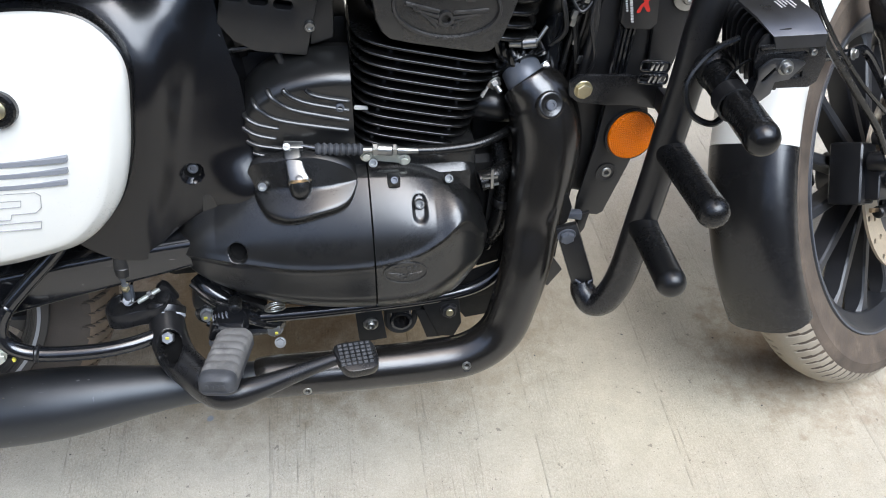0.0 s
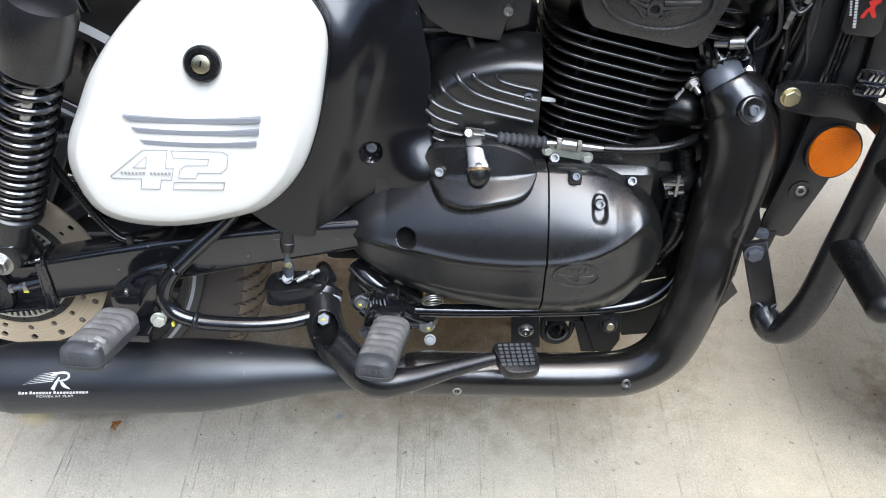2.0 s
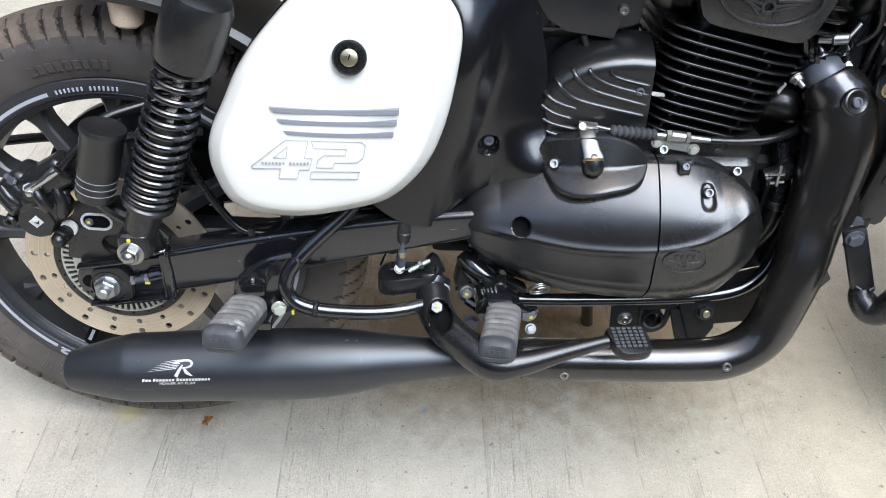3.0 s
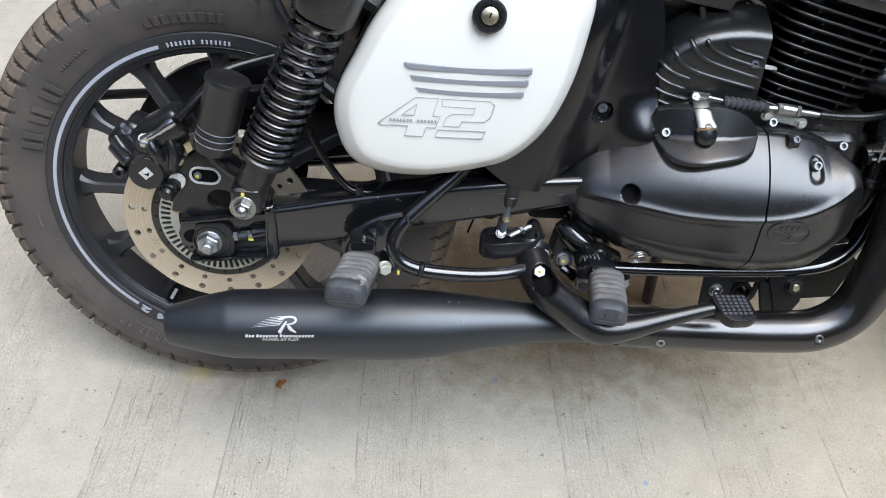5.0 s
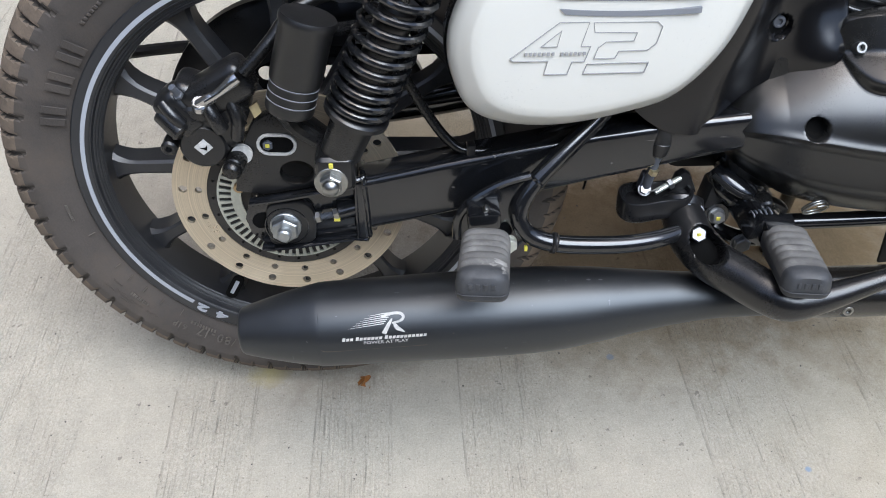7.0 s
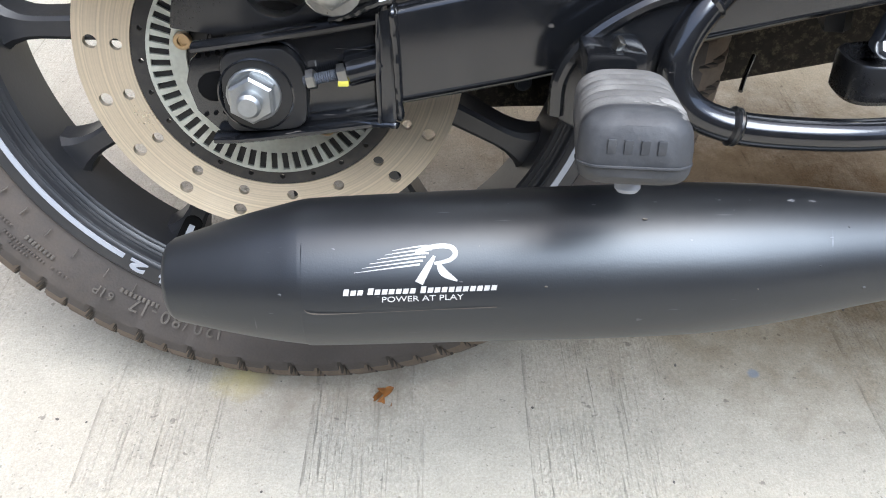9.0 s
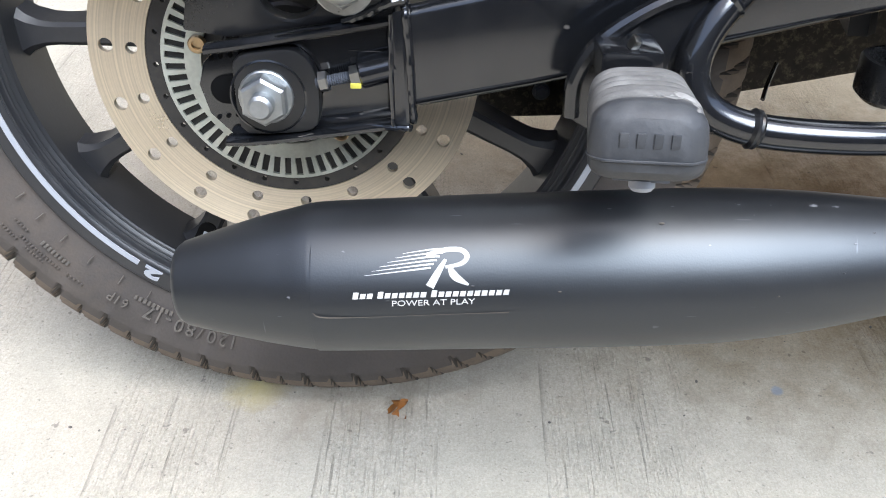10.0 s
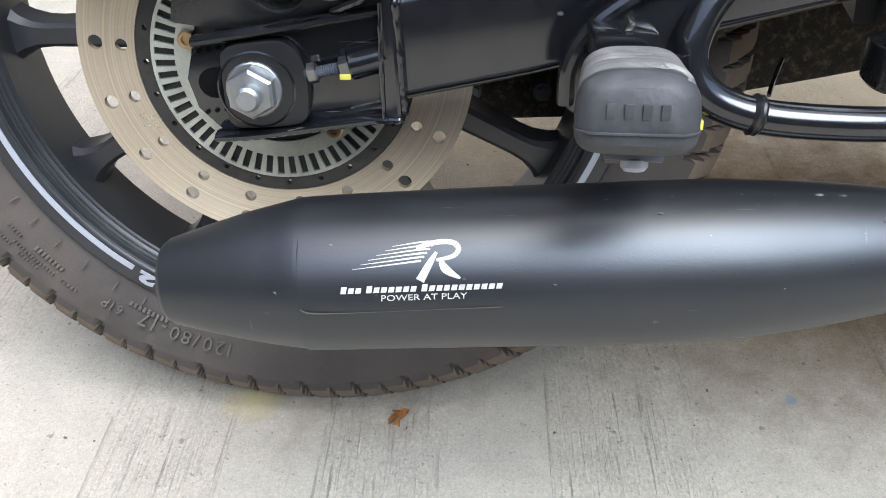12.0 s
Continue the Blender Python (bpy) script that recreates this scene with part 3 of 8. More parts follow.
def tyre_mesh(R, half, rim_r, rim_half, n, notches, slant, depth, only=None, lift=0.0):
    """A tyre round y at the origin, with slanted grooves cut into its shoulders."""
    bm = bmesh.new()
    side = [(rim_r, -rim_half), (rim_r + 0.010, -rim_half - 0.004), (rim_r + 0.024, -half * 0.93), (rim_r + 0.042, -half), (R - 0.034, -half * 0.985), (R - 0.027, -half * 0.955), (R - 0.021, -half * 0.90), (R - 0.015, -half * 0.80), (R - 0.009, -half * 0.66), (R - 0.0045, -half * 0.48), (R - 0.0015, -half * 0.26), (R, -half * 0.08)]
    prof = side + [(r, -y) for r, y in side[::-1]]
    rows = []
    for i in range(n):
        a = 2 * math.pi * i / n
        row = []
        for k, (r, y) in enumerate(prof):
            s = min(k, len(prof) - 1 - k)
            if 4 <= s <= 9:
                ph = (a * notches / (2 * math.pi) + slant * (s - 4) * (1 if k < len(side) else -1) + (0.5 if k >= len(side) else 0)) % 1
                long = int(a * notches / (2 * math.pi)) % 2 == 0
                if ph < (0.27 if long else 0.20) and (s >= 4 if long else s >= 5):
                    ease = min(1.0, 0.45 + 0.28 * (s - (4 if long else 5)))
                    r -= depth * ease
                    y *= 1 - depth * 5 * ease
            if only is None or s >= only:
                row.append(((r + lift) * math.cos(a), y, (r + lift) * math.sin(a)))
        rows.append(row)
    skin(bm, rows, closed_ring=False, loop=True)
    return bm


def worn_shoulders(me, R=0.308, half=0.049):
    """Gives shoulder blocks browner worn rubber, and groove floors a dark painted shade."""
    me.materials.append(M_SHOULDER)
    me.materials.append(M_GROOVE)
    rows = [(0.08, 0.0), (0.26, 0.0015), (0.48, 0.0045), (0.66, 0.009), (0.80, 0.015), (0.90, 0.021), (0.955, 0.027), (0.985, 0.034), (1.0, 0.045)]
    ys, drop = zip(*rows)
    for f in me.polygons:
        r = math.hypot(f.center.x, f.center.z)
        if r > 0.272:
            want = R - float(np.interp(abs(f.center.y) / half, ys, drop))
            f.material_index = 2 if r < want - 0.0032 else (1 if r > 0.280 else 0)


def ring_mesh(prof, n=96):
    """A closed section of (radius, y) pairs turned round the wheel's axle."""
    bm = bmesh.new()
    skin(bm, [[(r * math.cos(a), y, r * math.sin(a)) for r, y in prof] for a in (2 * math.pi * i / n for i in range(n))], closed_ring=True, loop=True)
    return bm


def spoke_mesh(r0, r1, w0, w1, t0, t1):
    """One cast spoke along +x, waisted in the middle and flared into the rim."""
    bm = bmesh.new()
    rows = []
    for s in np.linspace(0, 1, 17):
        x = r0 + (r1 - r0) * s
        flare = max(0, (s - 0.80) / 0.20) ** 2.4 * 0.013
        w = (w0 + (w1 - w0) * s) / 2 + flare
        d = (t0 + (t1 - t0) * s) / 2
        e = 0.35 * w
        rows.append([(x, -d, -w + e), (x, -d, w - e), (x, -d + e, w), (x, d - e, w), (x, d, w - e), (x, d, -w + e), (x, d - e, -w), (x, -d + e, -w)])
    skin(bm, rows)
    return bm


def drilled_disc(r_in, r_out, holes, y0, y1, scallop=0.0):
    n = 120
    outer = [(r_out * math.cos(2 * math.pi * k / n), r_out * math.sin(2 * math.pi * k / n)) for k in range(n)]
    inner = [((r_in + scallop * max(0, math.cos(6 * 2 * math.pi * k / n))) * math.cos(2 * math.pi * k / n), (r_in + scallop * max(0, math.cos(6 * 2 * math.pi * k / n))) * math.sin(2 * math.pi * k / n)) for k in range(n)]
    return plate(outer, y0, y1, 0, 0, [inner, *holes])


def tone_ring(r_in, r_out, slots, y0, y1):
    hs = []
    for k in range(slots):
        a = 2 * math.pi * k / slots
        w, lo, hi = 0.00205, r_out - 0.0142, r_out - 0.0022
        quad = [(lo, -w), (hi, -w), (hi, w), (lo, w)]
        hs.append([(x * math.cos(a) - z * math.sin(a), x * math.sin(a) + z * math.cos(a)) for x, z in quad])
    n = 96
    outer = [(r_out * math.cos(2 * math.pi * k / n), r_out * math.sin(2 * math.pi * k / n)) for k in range(n)]
    inner = [(r_in * math.cos(2 * math.pi * k / n), r_in * math.sin(2 * math.pi * k / n)) for k in range(n)]
    return plate(outer, y0, y1, 0, 0, [inner, *hs])


def moved(bm, m):
    bm.transform(m)
    return bm


def arc_letters(text, r, y, start, size, parent, material, name="letter", depth=0.0006, lean=0.0):
    """Letters that stand along a circle round the axle, tops outwards, read from the right side."""
    a = radians(start)
    for ch in text:
        if ch != " ":
            bm = lettering(ch, size, Matrix.Rotation(math.pi / 2, 4, "X") @ Matrix.Identity(4), depth)
            bm.transform(Matrix.Translation((0, y, r)) @ Matrix.Rotation(radians(lean), 4, "X"))
            bm.transform(Matrix.Rotation(math.pi / 2 - a, 4, "Y"))
            part(name, bm, material, parent)
        a -= size * (0.62 if ch not in "1/-" else 0.5) / r
    return a


def arc_bars(r, y, start, count, w, h, parent, material, gap=0.4, depth=0.0006, lean=0.0):
    """A word too small or too much a brand to spell: plain bars along the circle."""
    a = radians(start)
    for k in range(count):
        b = moved(block((0, 0, 0), (w, depth * 2, h), min(w, h) * 0.2, None, 1), Matrix.Translation((0, y, r)) @ Matrix.Rotation(radians(lean), 4, "X"))
        b.transform(Matrix.Rotation(math.pi / 2 - a, 4, "Y"))
        part("print_bar", b, material, parent)
        a -= w * (1 + gap) / r


# -- rear wheel --
rim_prof = [(0.2290, -0.0370), (0.2275, -0.0385), (0.2225, -0.0385), (0.2150, -0.0383), (0.2122, -0.0376), (0.2108, -0.0362), (0.2102, -0.0366), (0.2092, -0.0360), (0.2085, -0.0335), (0.2078, -0.0322), (0.2030, -0.0300), (0.1990, -0.0255), (0.1975, 0.0), (0.1990, 0.0255), (0.2040, 0.0300), (0.2120, 0.0330), (0.2175, 0.0425), (0.2225, 0.0450), (0.2275, 0.0450), (0.2290, 0.0430), (0.2260, 0.0390), (0.2180, 0.0280), (0.2120, 0.0), (0.2180, -0.0280), (0.2260, -0.0340)]
hub = part("rear_wheel", merge(rod((0, -0.045, 0), (0, 0.07, 0), 0.048, 0.046, 40, 0.004), rod((0, -0.06, 0), (0, -0.044, 0), 0.034, n=32, edge=0.002)), M_RIM, bike, "black cast alloy rear wheel with a grey rim stripe")
hub.matrix_basis = Matrix.Translation(AX)
part("tyre", tyre_mesh(0.308, 0.049, 0.2285, 0.037, 1176, 84, -0.11, 0.0062), M_RUBBER, hub, "dusty black road tyre with slanted shoulder grooves")
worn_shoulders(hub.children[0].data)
hub.children[0].matrix_basis = Matrix.Translation((0, 0.004, 0))
part("rim", ring_mesh(rim_prof, 160), M_RIM, hub)
sp = part("spoke", moved(spoke_mesh(0.040, 0.201, 0.021, 0.0145, 0.046, 0.030), Matrix.Rotation(radians(-31.0), 4, "Y") @ Matrix.Translation((0, 0.006, 0))), M_RIM, hub)
for r, y in ((0.2058, -0.0316), (0.2034, -0.0304), (0.2004, -0.0276)):
    part("rim_ridge", lathe((0, y, 0), OUT, [(r - 0.0007, -0.0004), (r, 0.0006), (r + 0.0007, 0.0004), (r + 0.0004, -0.0006)], 120, closed=True), M_RIM, hub)
for k in range(1, 12):
    share("spoke", sp, hub, Matrix.Rotation(radians(30 * k), 4, "Y"))


def stripe(r0, r1, y, a0, a1, n=90):
    """A thin painted band on the rim's flat between two angles."""
    bm = bmesh.new()
    rows = []
    for k in range(n + 1):
        a = radians(a0 + (a1 - a0) * k / n)
        rows.append([(r * math.cos(a), yy, r * math.sin(a)) for r, yy in ((r0, y), (r1, y), (r1, y + 0.0008), (r0, y + 0.0008))])
    skin(bm, rows)
    return bm


part("rim_stripe", stripe(0.2146, 0.2190, -0.0391, 107, 231.5), M_TAPE, hub, "silver-grey reflective stripe")
part("rim_stripe", stripe(0.2146, 0.2190, -0.0391, -60, 70), M_TAPE, hub, "silver-grey reflective stripe")
for ch, a in (("4", 241.2), ("2", 234.8)):
    bm = lettering(ch, 0.0125, Matrix.Rotation(math.pi / 2, 4, "X") @ Matrix.Diagonal((2.1, 1.0, 1.0, 1.0)), 0.0006, "CENTER", 0.0006)
    bm.transform(Matrix.Rotation(math.pi / 2 - radians(a), 4, "Y") @ Matrix.Translation((0, -0.0393, 0.2185)))
    part("digit", bm, M_TAPE, hub, "wide white printed digit")
arc_bars(0.2168, -0.0388, 104, 7, 0.0026, 0.0055, hub, M_TAPE, 1.0)
arc_bars(0.2168, -0.0388, 93, 7, 0.0026, 0.0055, hub, M_TAPE, 1.0)
arc_letters("120/80-17", 0.2505, -0.0436, 253.6, 0.0152, hub, M_LETTER, "letter", 0.0011, 24)
arc_letters("61P", 0.2530, -0.0443, 233.6, 0.0104, hub, M_LETTER, "letter", 0.0010, 24)
for a0 in (163, 154, 145.5):
    arc_bars(0.2445, -0.0424, a0, 2, 0.0085, 0.024, hub, M_RUBBER, 0.55, 0.0004, 18)
arc_bars(0.2475, -0.0428, 191, 9, 0.0016, 0.0030, hub, M_LETTER, 0.5, 0.0007, 22)
for a in (196.5, 208.1, 212.9, 218.4, 224.3, 230.7, 236.4):
    arc_bars(0.2385, -0.0402, a, 1, 0.0007, 0.0075, hub, M_LETTER, 0.5, 0.0009, 24)
arc_bars(0.2520, -0.0433, 222, 8, 0.0022, 0.0040, hub, M_LETTER, 0.5, 0.0007, 20)
arc_bars(0.2450, -0.0412, 241.5, 9, 0.0026, 0.0040, hub, M_LETTER, 0.4, 0.0009, 24)
arc_bars(0.2600, -0.0442, 226, 5, 0.0019, 0.0028, hub, M_RUBBER, 0.7, 0.0006, 12)
arc_bars(0.2600, -0.0442, 221.5, 14, 0.0017, 0.0028, hub, M_RUBBER, 0.6, 0.0006, 10)
arc_bars(0.2645, -0.0449, 219, 7, 0.0017, 0.0026, hub, M_RUBBER, 0.6, 0.0006, 8)
arc_bars(0.2640, -0.0449, 213.5, 6, 0.0017, 0.0026, hub, M_RUBBER, 0.6, 0.0006, 5)
arc_bars(0.2530, -0.0436, 213.5, 5, 0.0017, 0.0026, hub, M_RUBBER, 0.6, 0.0006, 12)
arc_bars(0.2475, -0.0428, 107, 9, 0.0080, 0.0135, hub, M_RUBBER, 0.35, 0.0005, 20)
arc_bars(0.250, -0.0418, 136, 9, 0.0038, 0.0045, hub, M_RUBBER, 0.4, 0.0009, 20)

brushed_round(M_DISC)
DY = -0.078  # the disc's plane, from the wheel's middle
holes = []
for k in range(18):
    a = radians(173.5 + 20 * k)
    holes.append(circle(0.1088 * math.cos(a), 0.1088 * math.sin(a), 0.0044, 14))
    holes.append(circle(0.0932 * math.cos(a), 0.0932 * math.sin(a), 0.0037, 14))
disc = part("brake_disc", drilled_disc(0.0850, 0.1195, holes, DY - 0.002, DY + 0.002, 0.0), M_DISC, hub, "drilled steel brake disc with a tan rust tint")
part("disc_carrier", drilled_disc(0.040, 0.0848, [circle(0.0795 * math.cos(radians(15 * k)), 0.0795 * math.sin(radians(15 * k)), 0.0018, 8) for k in range(24)], DY - 0.0012, DY + 0.0035), M_CARRIER, hub)
part("tone_ring", tone_ring(0.0505, 0.0748, 58, DY - 0.0045, DY - 0.0025), M_TONE, hub, "slotted zinc-plated sensor ring")
for k in range(5):
    a = radians(164 + 72 * k)
    part("bolt", cap_screw((0.0527 * math.cos(a), DY - 0.0045, 0.0527 * math.sin(a)), OUT, 0.0056, 0.0034), M_BRONZE, hub)
tag = part("spoke_label", moved(plate(pill(0.176, 0, 0.011, 0.0068), -0.0335, -0.0315, 0.0004), Matrix.Rotation(radians(-31.0 - 210), 4, "Y")), M_HOLE, hub, "black label with a grey printed line")
part("print_bar", moved(plate([(0.166, -0.0022), (0.186, -0.0022), (0.186, 0.0022), (0.166, 0.0022)], -0.0339, -0.0334, 0), Matrix.Rotation(radians(-31.0 - 210), 4, "Y")), M_TAPE, tag)
# the drive side, seen through the spokes
def guard_sector(r0, r1, a0, a1, y0, y1):
    """A flat sector of a ring with rounded rims, round the axle."""
    bm = bmesh.new()
    rows = []
    for k in range(49):
        a = radians(a0 + (a1 - a0) * k / 48)
        rows.append([(r * math.cos(a), y, r * math.sin(a)) for r, y in ((r0, y0), (r1 - 0.006, y0), (r1, y0 + 0.004), (r1, y1), (r0, y1))])
    skin(bm, rows)
    return bm


part("sprocket_guard", guard_sector(0.085, 0.154, 8, 176, 0.076, 0.096), M_PLASTIC, bike).matrix_basis = Matrix.Translation(AX)
part("chain_slider", tube([(-0.24, 0.135, 0.392), (-0.16, 0.135, 0.402), (-0.08, 0.13, 0.41)], 0.007, 10, 4), M_PLASTIC, bike)
part("sprocket", drilled_disc(0.05, 0.092, [circle(0.072 * math.cos(radians(60 * k)), 0.072 * math.sin(radians(60 * k)), 0.010, 14) for k in range(6)], 0.082, 0.088), M_HOLE, hub)

# -- chain, far arm and inner guard --
part("chain", merge(tube([(0.02, 0.105, 0.408), (0.25, 0.10, 0.415), (0.47, 0.10, 0.43)], 0.0065, 8, 8), tube([(0.0, 0.105, 0.228), (0.25, 0.10, 0.30), (0.47, 0.10, 0.36)], 0.0065, 8, 8)), M_HOLE, bike, "greasy dark drive chain")
part("far_arm", moved(tube([(-0.05, 0.125, 0.318), (0.15, 0.12, 0.345), (0.45, 0.11, 0.41)], [0.022, 0.024, 0.026], 12, 6), Matrix()), M_GLOSS, bike)
part("chain_guard", tube([(-0.10, 0.115, 0.405), (-0.02, 0.115, 0.44), (0.12, 0.112, 0.452), (0.30, 0.11, 0.452), (0.46, 0.105, 0.455)], [0.010, 0.016, 0.018, 0.018, 0.014], 10, 6, flat=0.6), M_PLASTIC, bike)


def inner_guard():
    bm = bmesh.new()
    rows = []
    for k in range(31):
        a = radians(4 + 86 * k / 30)
        row = []
        for y, r in ((-0.062, 0.335), (-0.066, 0.345), (-0.06, 0.352), (0.02, 0.362), (0.10, 0.352), (0.106, 0.345), (0.102, 0.335), (0.02, 0.354)):
            row.append((r * math.cos(a), y + 0.005, 0.318 + r * math.sin(a)))
        rows.append(row)
    skin(bm, rows)
    return bm


part("rear_inner_guard", inner_guard(), M_PLASTIC, bike)

def bolt_thread(p0, p1, r, pitch=0.0013):
    """A threaded rod."""
    p0, p1 = Vector(p0), Vector(p1)
    h = (p1 - p0).length
    prof = []
    for k in range(int(h / pitch)):
        prof += [(r * 0.82, k * pitch), (r, (k + 0.5) * pitch)]
    return lathe(p0, p1 - p0, prof, 14)


# -- swing arm --
def boxbeam(stations, y0, y1, edge):
    """A beam of rectangular section: stations of (x, lower z, upper z)."""
    bm = bmesh.new()
    rows = [[(x, y0, a), (x, y0, b), (x, y1, b), (x, y1, a)] for x, a, b in stations]
    skin(bm, rows)
    bmesh.ops.recalc_face_normals(bm, faces=bm.faces)
    long_edges = [e for e in bm.edges if abs(e.verts[0].co.x - e.verts[1].co.x) > 0.01]
    bmesh.ops.bevel(bm, geom=long_edges, offset=edge, segments=4, affect="EDGES", profile=0.5)
    return bm


arm = part("swing_arm", boxbeam([(0.076, 0.311, 0.369), (0.15, 0.326, 0.385), (0.22, 0.343, 0.399), (0.30, 0.362, 0.413), (0.38, 0.380, 0.424), (0.44, 0.393, 0.430)], -0.108, -0.070, 0.007), M_GLOSS, bike, "gloss black box-section swing arm")
part("end_plate", plate([(0.071, 0.304), (0.079, 0.303), (0.080, 0.306), (0.078, 0.369), (0.071, 0.368)], -0.1105, -0.066, 0.002), M_GLOSS, arm)
weld = random.Random(8)


def weld_bead(pts, r):
    """A lumpy hand-laid weld along a line."""
    line = catmull(pts, 7)
    return tube([tuple(Vector(p) + Vector((weld.uniform(-1, 1), weld.uniform(-1, 1), weld.uniform(-1, 1))) * 0.0003) for p in line], [r * 0.68 * weld.uniform(0.94, 1.06) for _ in line], 10, 2)


part("weld_bead", weld_bead([(0.0815, -0.108, 0.306), (0.081, -0.1095, 0.325), (0.0795, -0.1095, 0.350), (0.078, -0.108, 0.370), (0.076, -0.09, 0.373)], 0.0034), M_GLOSS, arm)
part("weld_bead", weld_bead([(0.0705, -0.108, 0.303), (0.0700, -0.1095, 0.33), (0.0705, -0.109, 0.366)], 0.0022), M_GLOSS, arm)
part("weld_bead", weld_bead([(0.080, -0.109, 0.302), (0.070, -0.107, 0.302), (0.050, -0.102, 0.300)], 0.0032), M_GLOSS, arm)
part("weld_bead", weld_bead([(0.078, -0.110, 0.374), (0.070, -0.113, 0.373), (0.058, -0.107, 0.366), (0.045, -0.102, 0.360)], 0.0042), M_GLOSS, arm)
slot = pill(-0.002, 0.3195, 0.022, 0.009, 0.12)
drop = part("axle_plate", plate([(-0.036, 0.335), (-0.040, 0.322), (-0.036, 0.305), (-0.024, 0.292), (0.0, 0.293), (0.074, 0.303), (0.072, 0.360), (0.0, 0.348), (-0.026, 0.344)], -0.097, -0.088, 0.0015), M_GLOSS, arm)
part("flange", tube([(-0.032, -0.100, 0.344), (0.0, -0.101, 0.349), (0.070, -0.101, 0.361)], 0.0030, 10, 4, flat=2.4), M_GLOSS, arm)
part("flange", tube([(-0.026, -0.100, 0.290), (0.0, -0.101, 0.292), (0.072, -0.101, 0.302)], 0.0030, 10, 4, flat=2.4), M_GLOSS, arm)
part("slot", plate(pill(-0.019, 0.3205, 0.006, 0.0085, 0.1), -0.0985, -0.0965, 0.0003), M_HOLE, arm)
for k in range(4):
    for z in (0.338, 0.303):
        part("gauge_dot", rod((-0.031 + 0.0055 * k, -0.0978, z + 0.0008 * k), (-0.031 + 0.0055 * k, -0.0965, z + 0.0008 * k), 0.0013, n=8), M_HOLE, arm)
blk = part("chain_adjuster", plate([tuple(p) for p in catmull([(-0.0175, 0.334), (-0.0145, 0.341), (-0.007, 0.344), (0.013, 0.346), (0.021, 0.3435), (0.027, 0.336), (0.0295, 0.325), (0.0285, 0.307), (0.0255, 0.301), (0.018, 0.298), (-0.008, 0.2965), (-0.015, 0.299), (-0.0175, 0.306)], 4, True)], -0.107, -0.0975, 0.002), M_PLASTIC, arm, "black stamped chain adjuster plate")
part("pressed_ring", lathe((0.001, -0.1065, 0.3190), OUT, [(0.0215, -0.001), (0.0215, 0.0006), (0.0205, 0.0010), (0.0200, 0.0002), (0.0195, -0.001)], 48, closed=True), M_GLOSS, blk)
part("axle_nut", hexa((0.0, -0.107, 0.3195), OUT, 0.0138, 0.011, 1.12, 0.009), M_AXLENUT, blk, "bare zinc axle nut and stud end")
part("adjuster_screw", bolt_thread((0.028, -0.106, 0.327), (0.066, -0.106, 0.335), 0.0034), M_GREYMETAL, blk)
part("lock_nut", hexa((0.029, -0.106, 0.3275), (1, 0, 0.2), 0.0058, 0.006, 0), M_ZINC, blk)
part("lock_nut", hexa((0.046, -0.106, 0.331), (1, 0, 0.2), 0.0058, 0.008, 0), M_ZINC, blk)
part("paint_mark", block((0.0505, -0.1105, 0.3275), (0.006, 0.002, 0.003), 0.0005), M_YELLOW, blk)
part("adjuster_boss", rod((0.052, -0.104, 0.332), (0.073, -0.102, 0.337), 0.0085, n=16, edge=0.001), M_GLOSS, arm)

# -- caliper bracket above the axle --
brk = part("caliper_bracket", plate([(-0.046, 0.352), (-0.040, 0.378), (-0.032, 0.405), (-0.020, 0.428), (0.0, 0.436), (0.026, 0.432), (0.048, 0.412), (0.064, 0.388), (0.074, 0.362), (0.02, 0.354), (-0.02, 0.348)], -0.094, -0.080, 0.003, 0, [circle(0.0148, 0.3715, 0.0160, 22, 0.0125)]), M_SATIN, bike, "black cast caliper bracket with slots")
part("slot_ring", plate(pill(-0.001, 0.4030, 0.0075, 0.0112, -0.05), -0.0965, -0.093, 0.0008, 0, [pill(-0.001, 0.4030, 0.0072, 0.0086, -0.05)]), M_WMARK, brk)
part("slot", plate(pill(-0.001, 0.4030, 0.0070, 0.0084, -0.05), -0.0945, -0.0935, 0), M_HOLE, brk)
part("bolt", hexa((-0.009, -0.0945, 0.4035), OUT, 0.0050, 0.004, 0), M_GREYMETAL, brk)
part("paint_mark", block((-0.0090, -0.0990, 0.4040), (0.0040, 0.0010, 0.0036), 0.0004), M_YELLOW, brk)
part("rib", tube([(0.018, -0.096, 0.430), (0.045, -0.098, 0.405), (0.060, -0.098, 0.385)], 0.005, 8, 4), M_SATIN, brk)

# -- caliper --
cal = part("brake_caliper", merge(block((-0.060, -0.082, 0.436), (0.070, 0.046, 0.050), 0.013, Euler((0, radians(24), 0)).to_matrix(), 4), block((-0.046, -0.090, 0.459), (0.066, 0.036, 0.036), 0.011, Euler((0, radians(-30), 0)).to_matrix(), 4), block((-0.082, -0.092, 0.440), (0.030, 0.034, 0.046), 0.011, Euler((0, radians(-38), 0)).to_matrix(), 4)), M_SATIN, bike, "black floating rear brake caliper")
part("piston_housing", lathe((-0.0655, -0.074, 0.4085), OUT, [(0.0240, 0), (0.0242, 0.020), (0.0230, 0.026), (0.0210, 0.0315), (0.0195, 0.033), (0.0, 0.033)], 40), M_SATIN, cal)
part("housing_neck", rod((-0.066, -0.090, 0.418), (-0.071, -0.097, 0.452), 0.0150, 0.0135, 26, 0.003), M_SATIN, cal)
part("pad_pin_housing", rod((-0.099, -0.098, 0.441), (-0.080, -0.109, 0.424), 0.0100, n=20, edge=0.002), M_SATIN, cal)
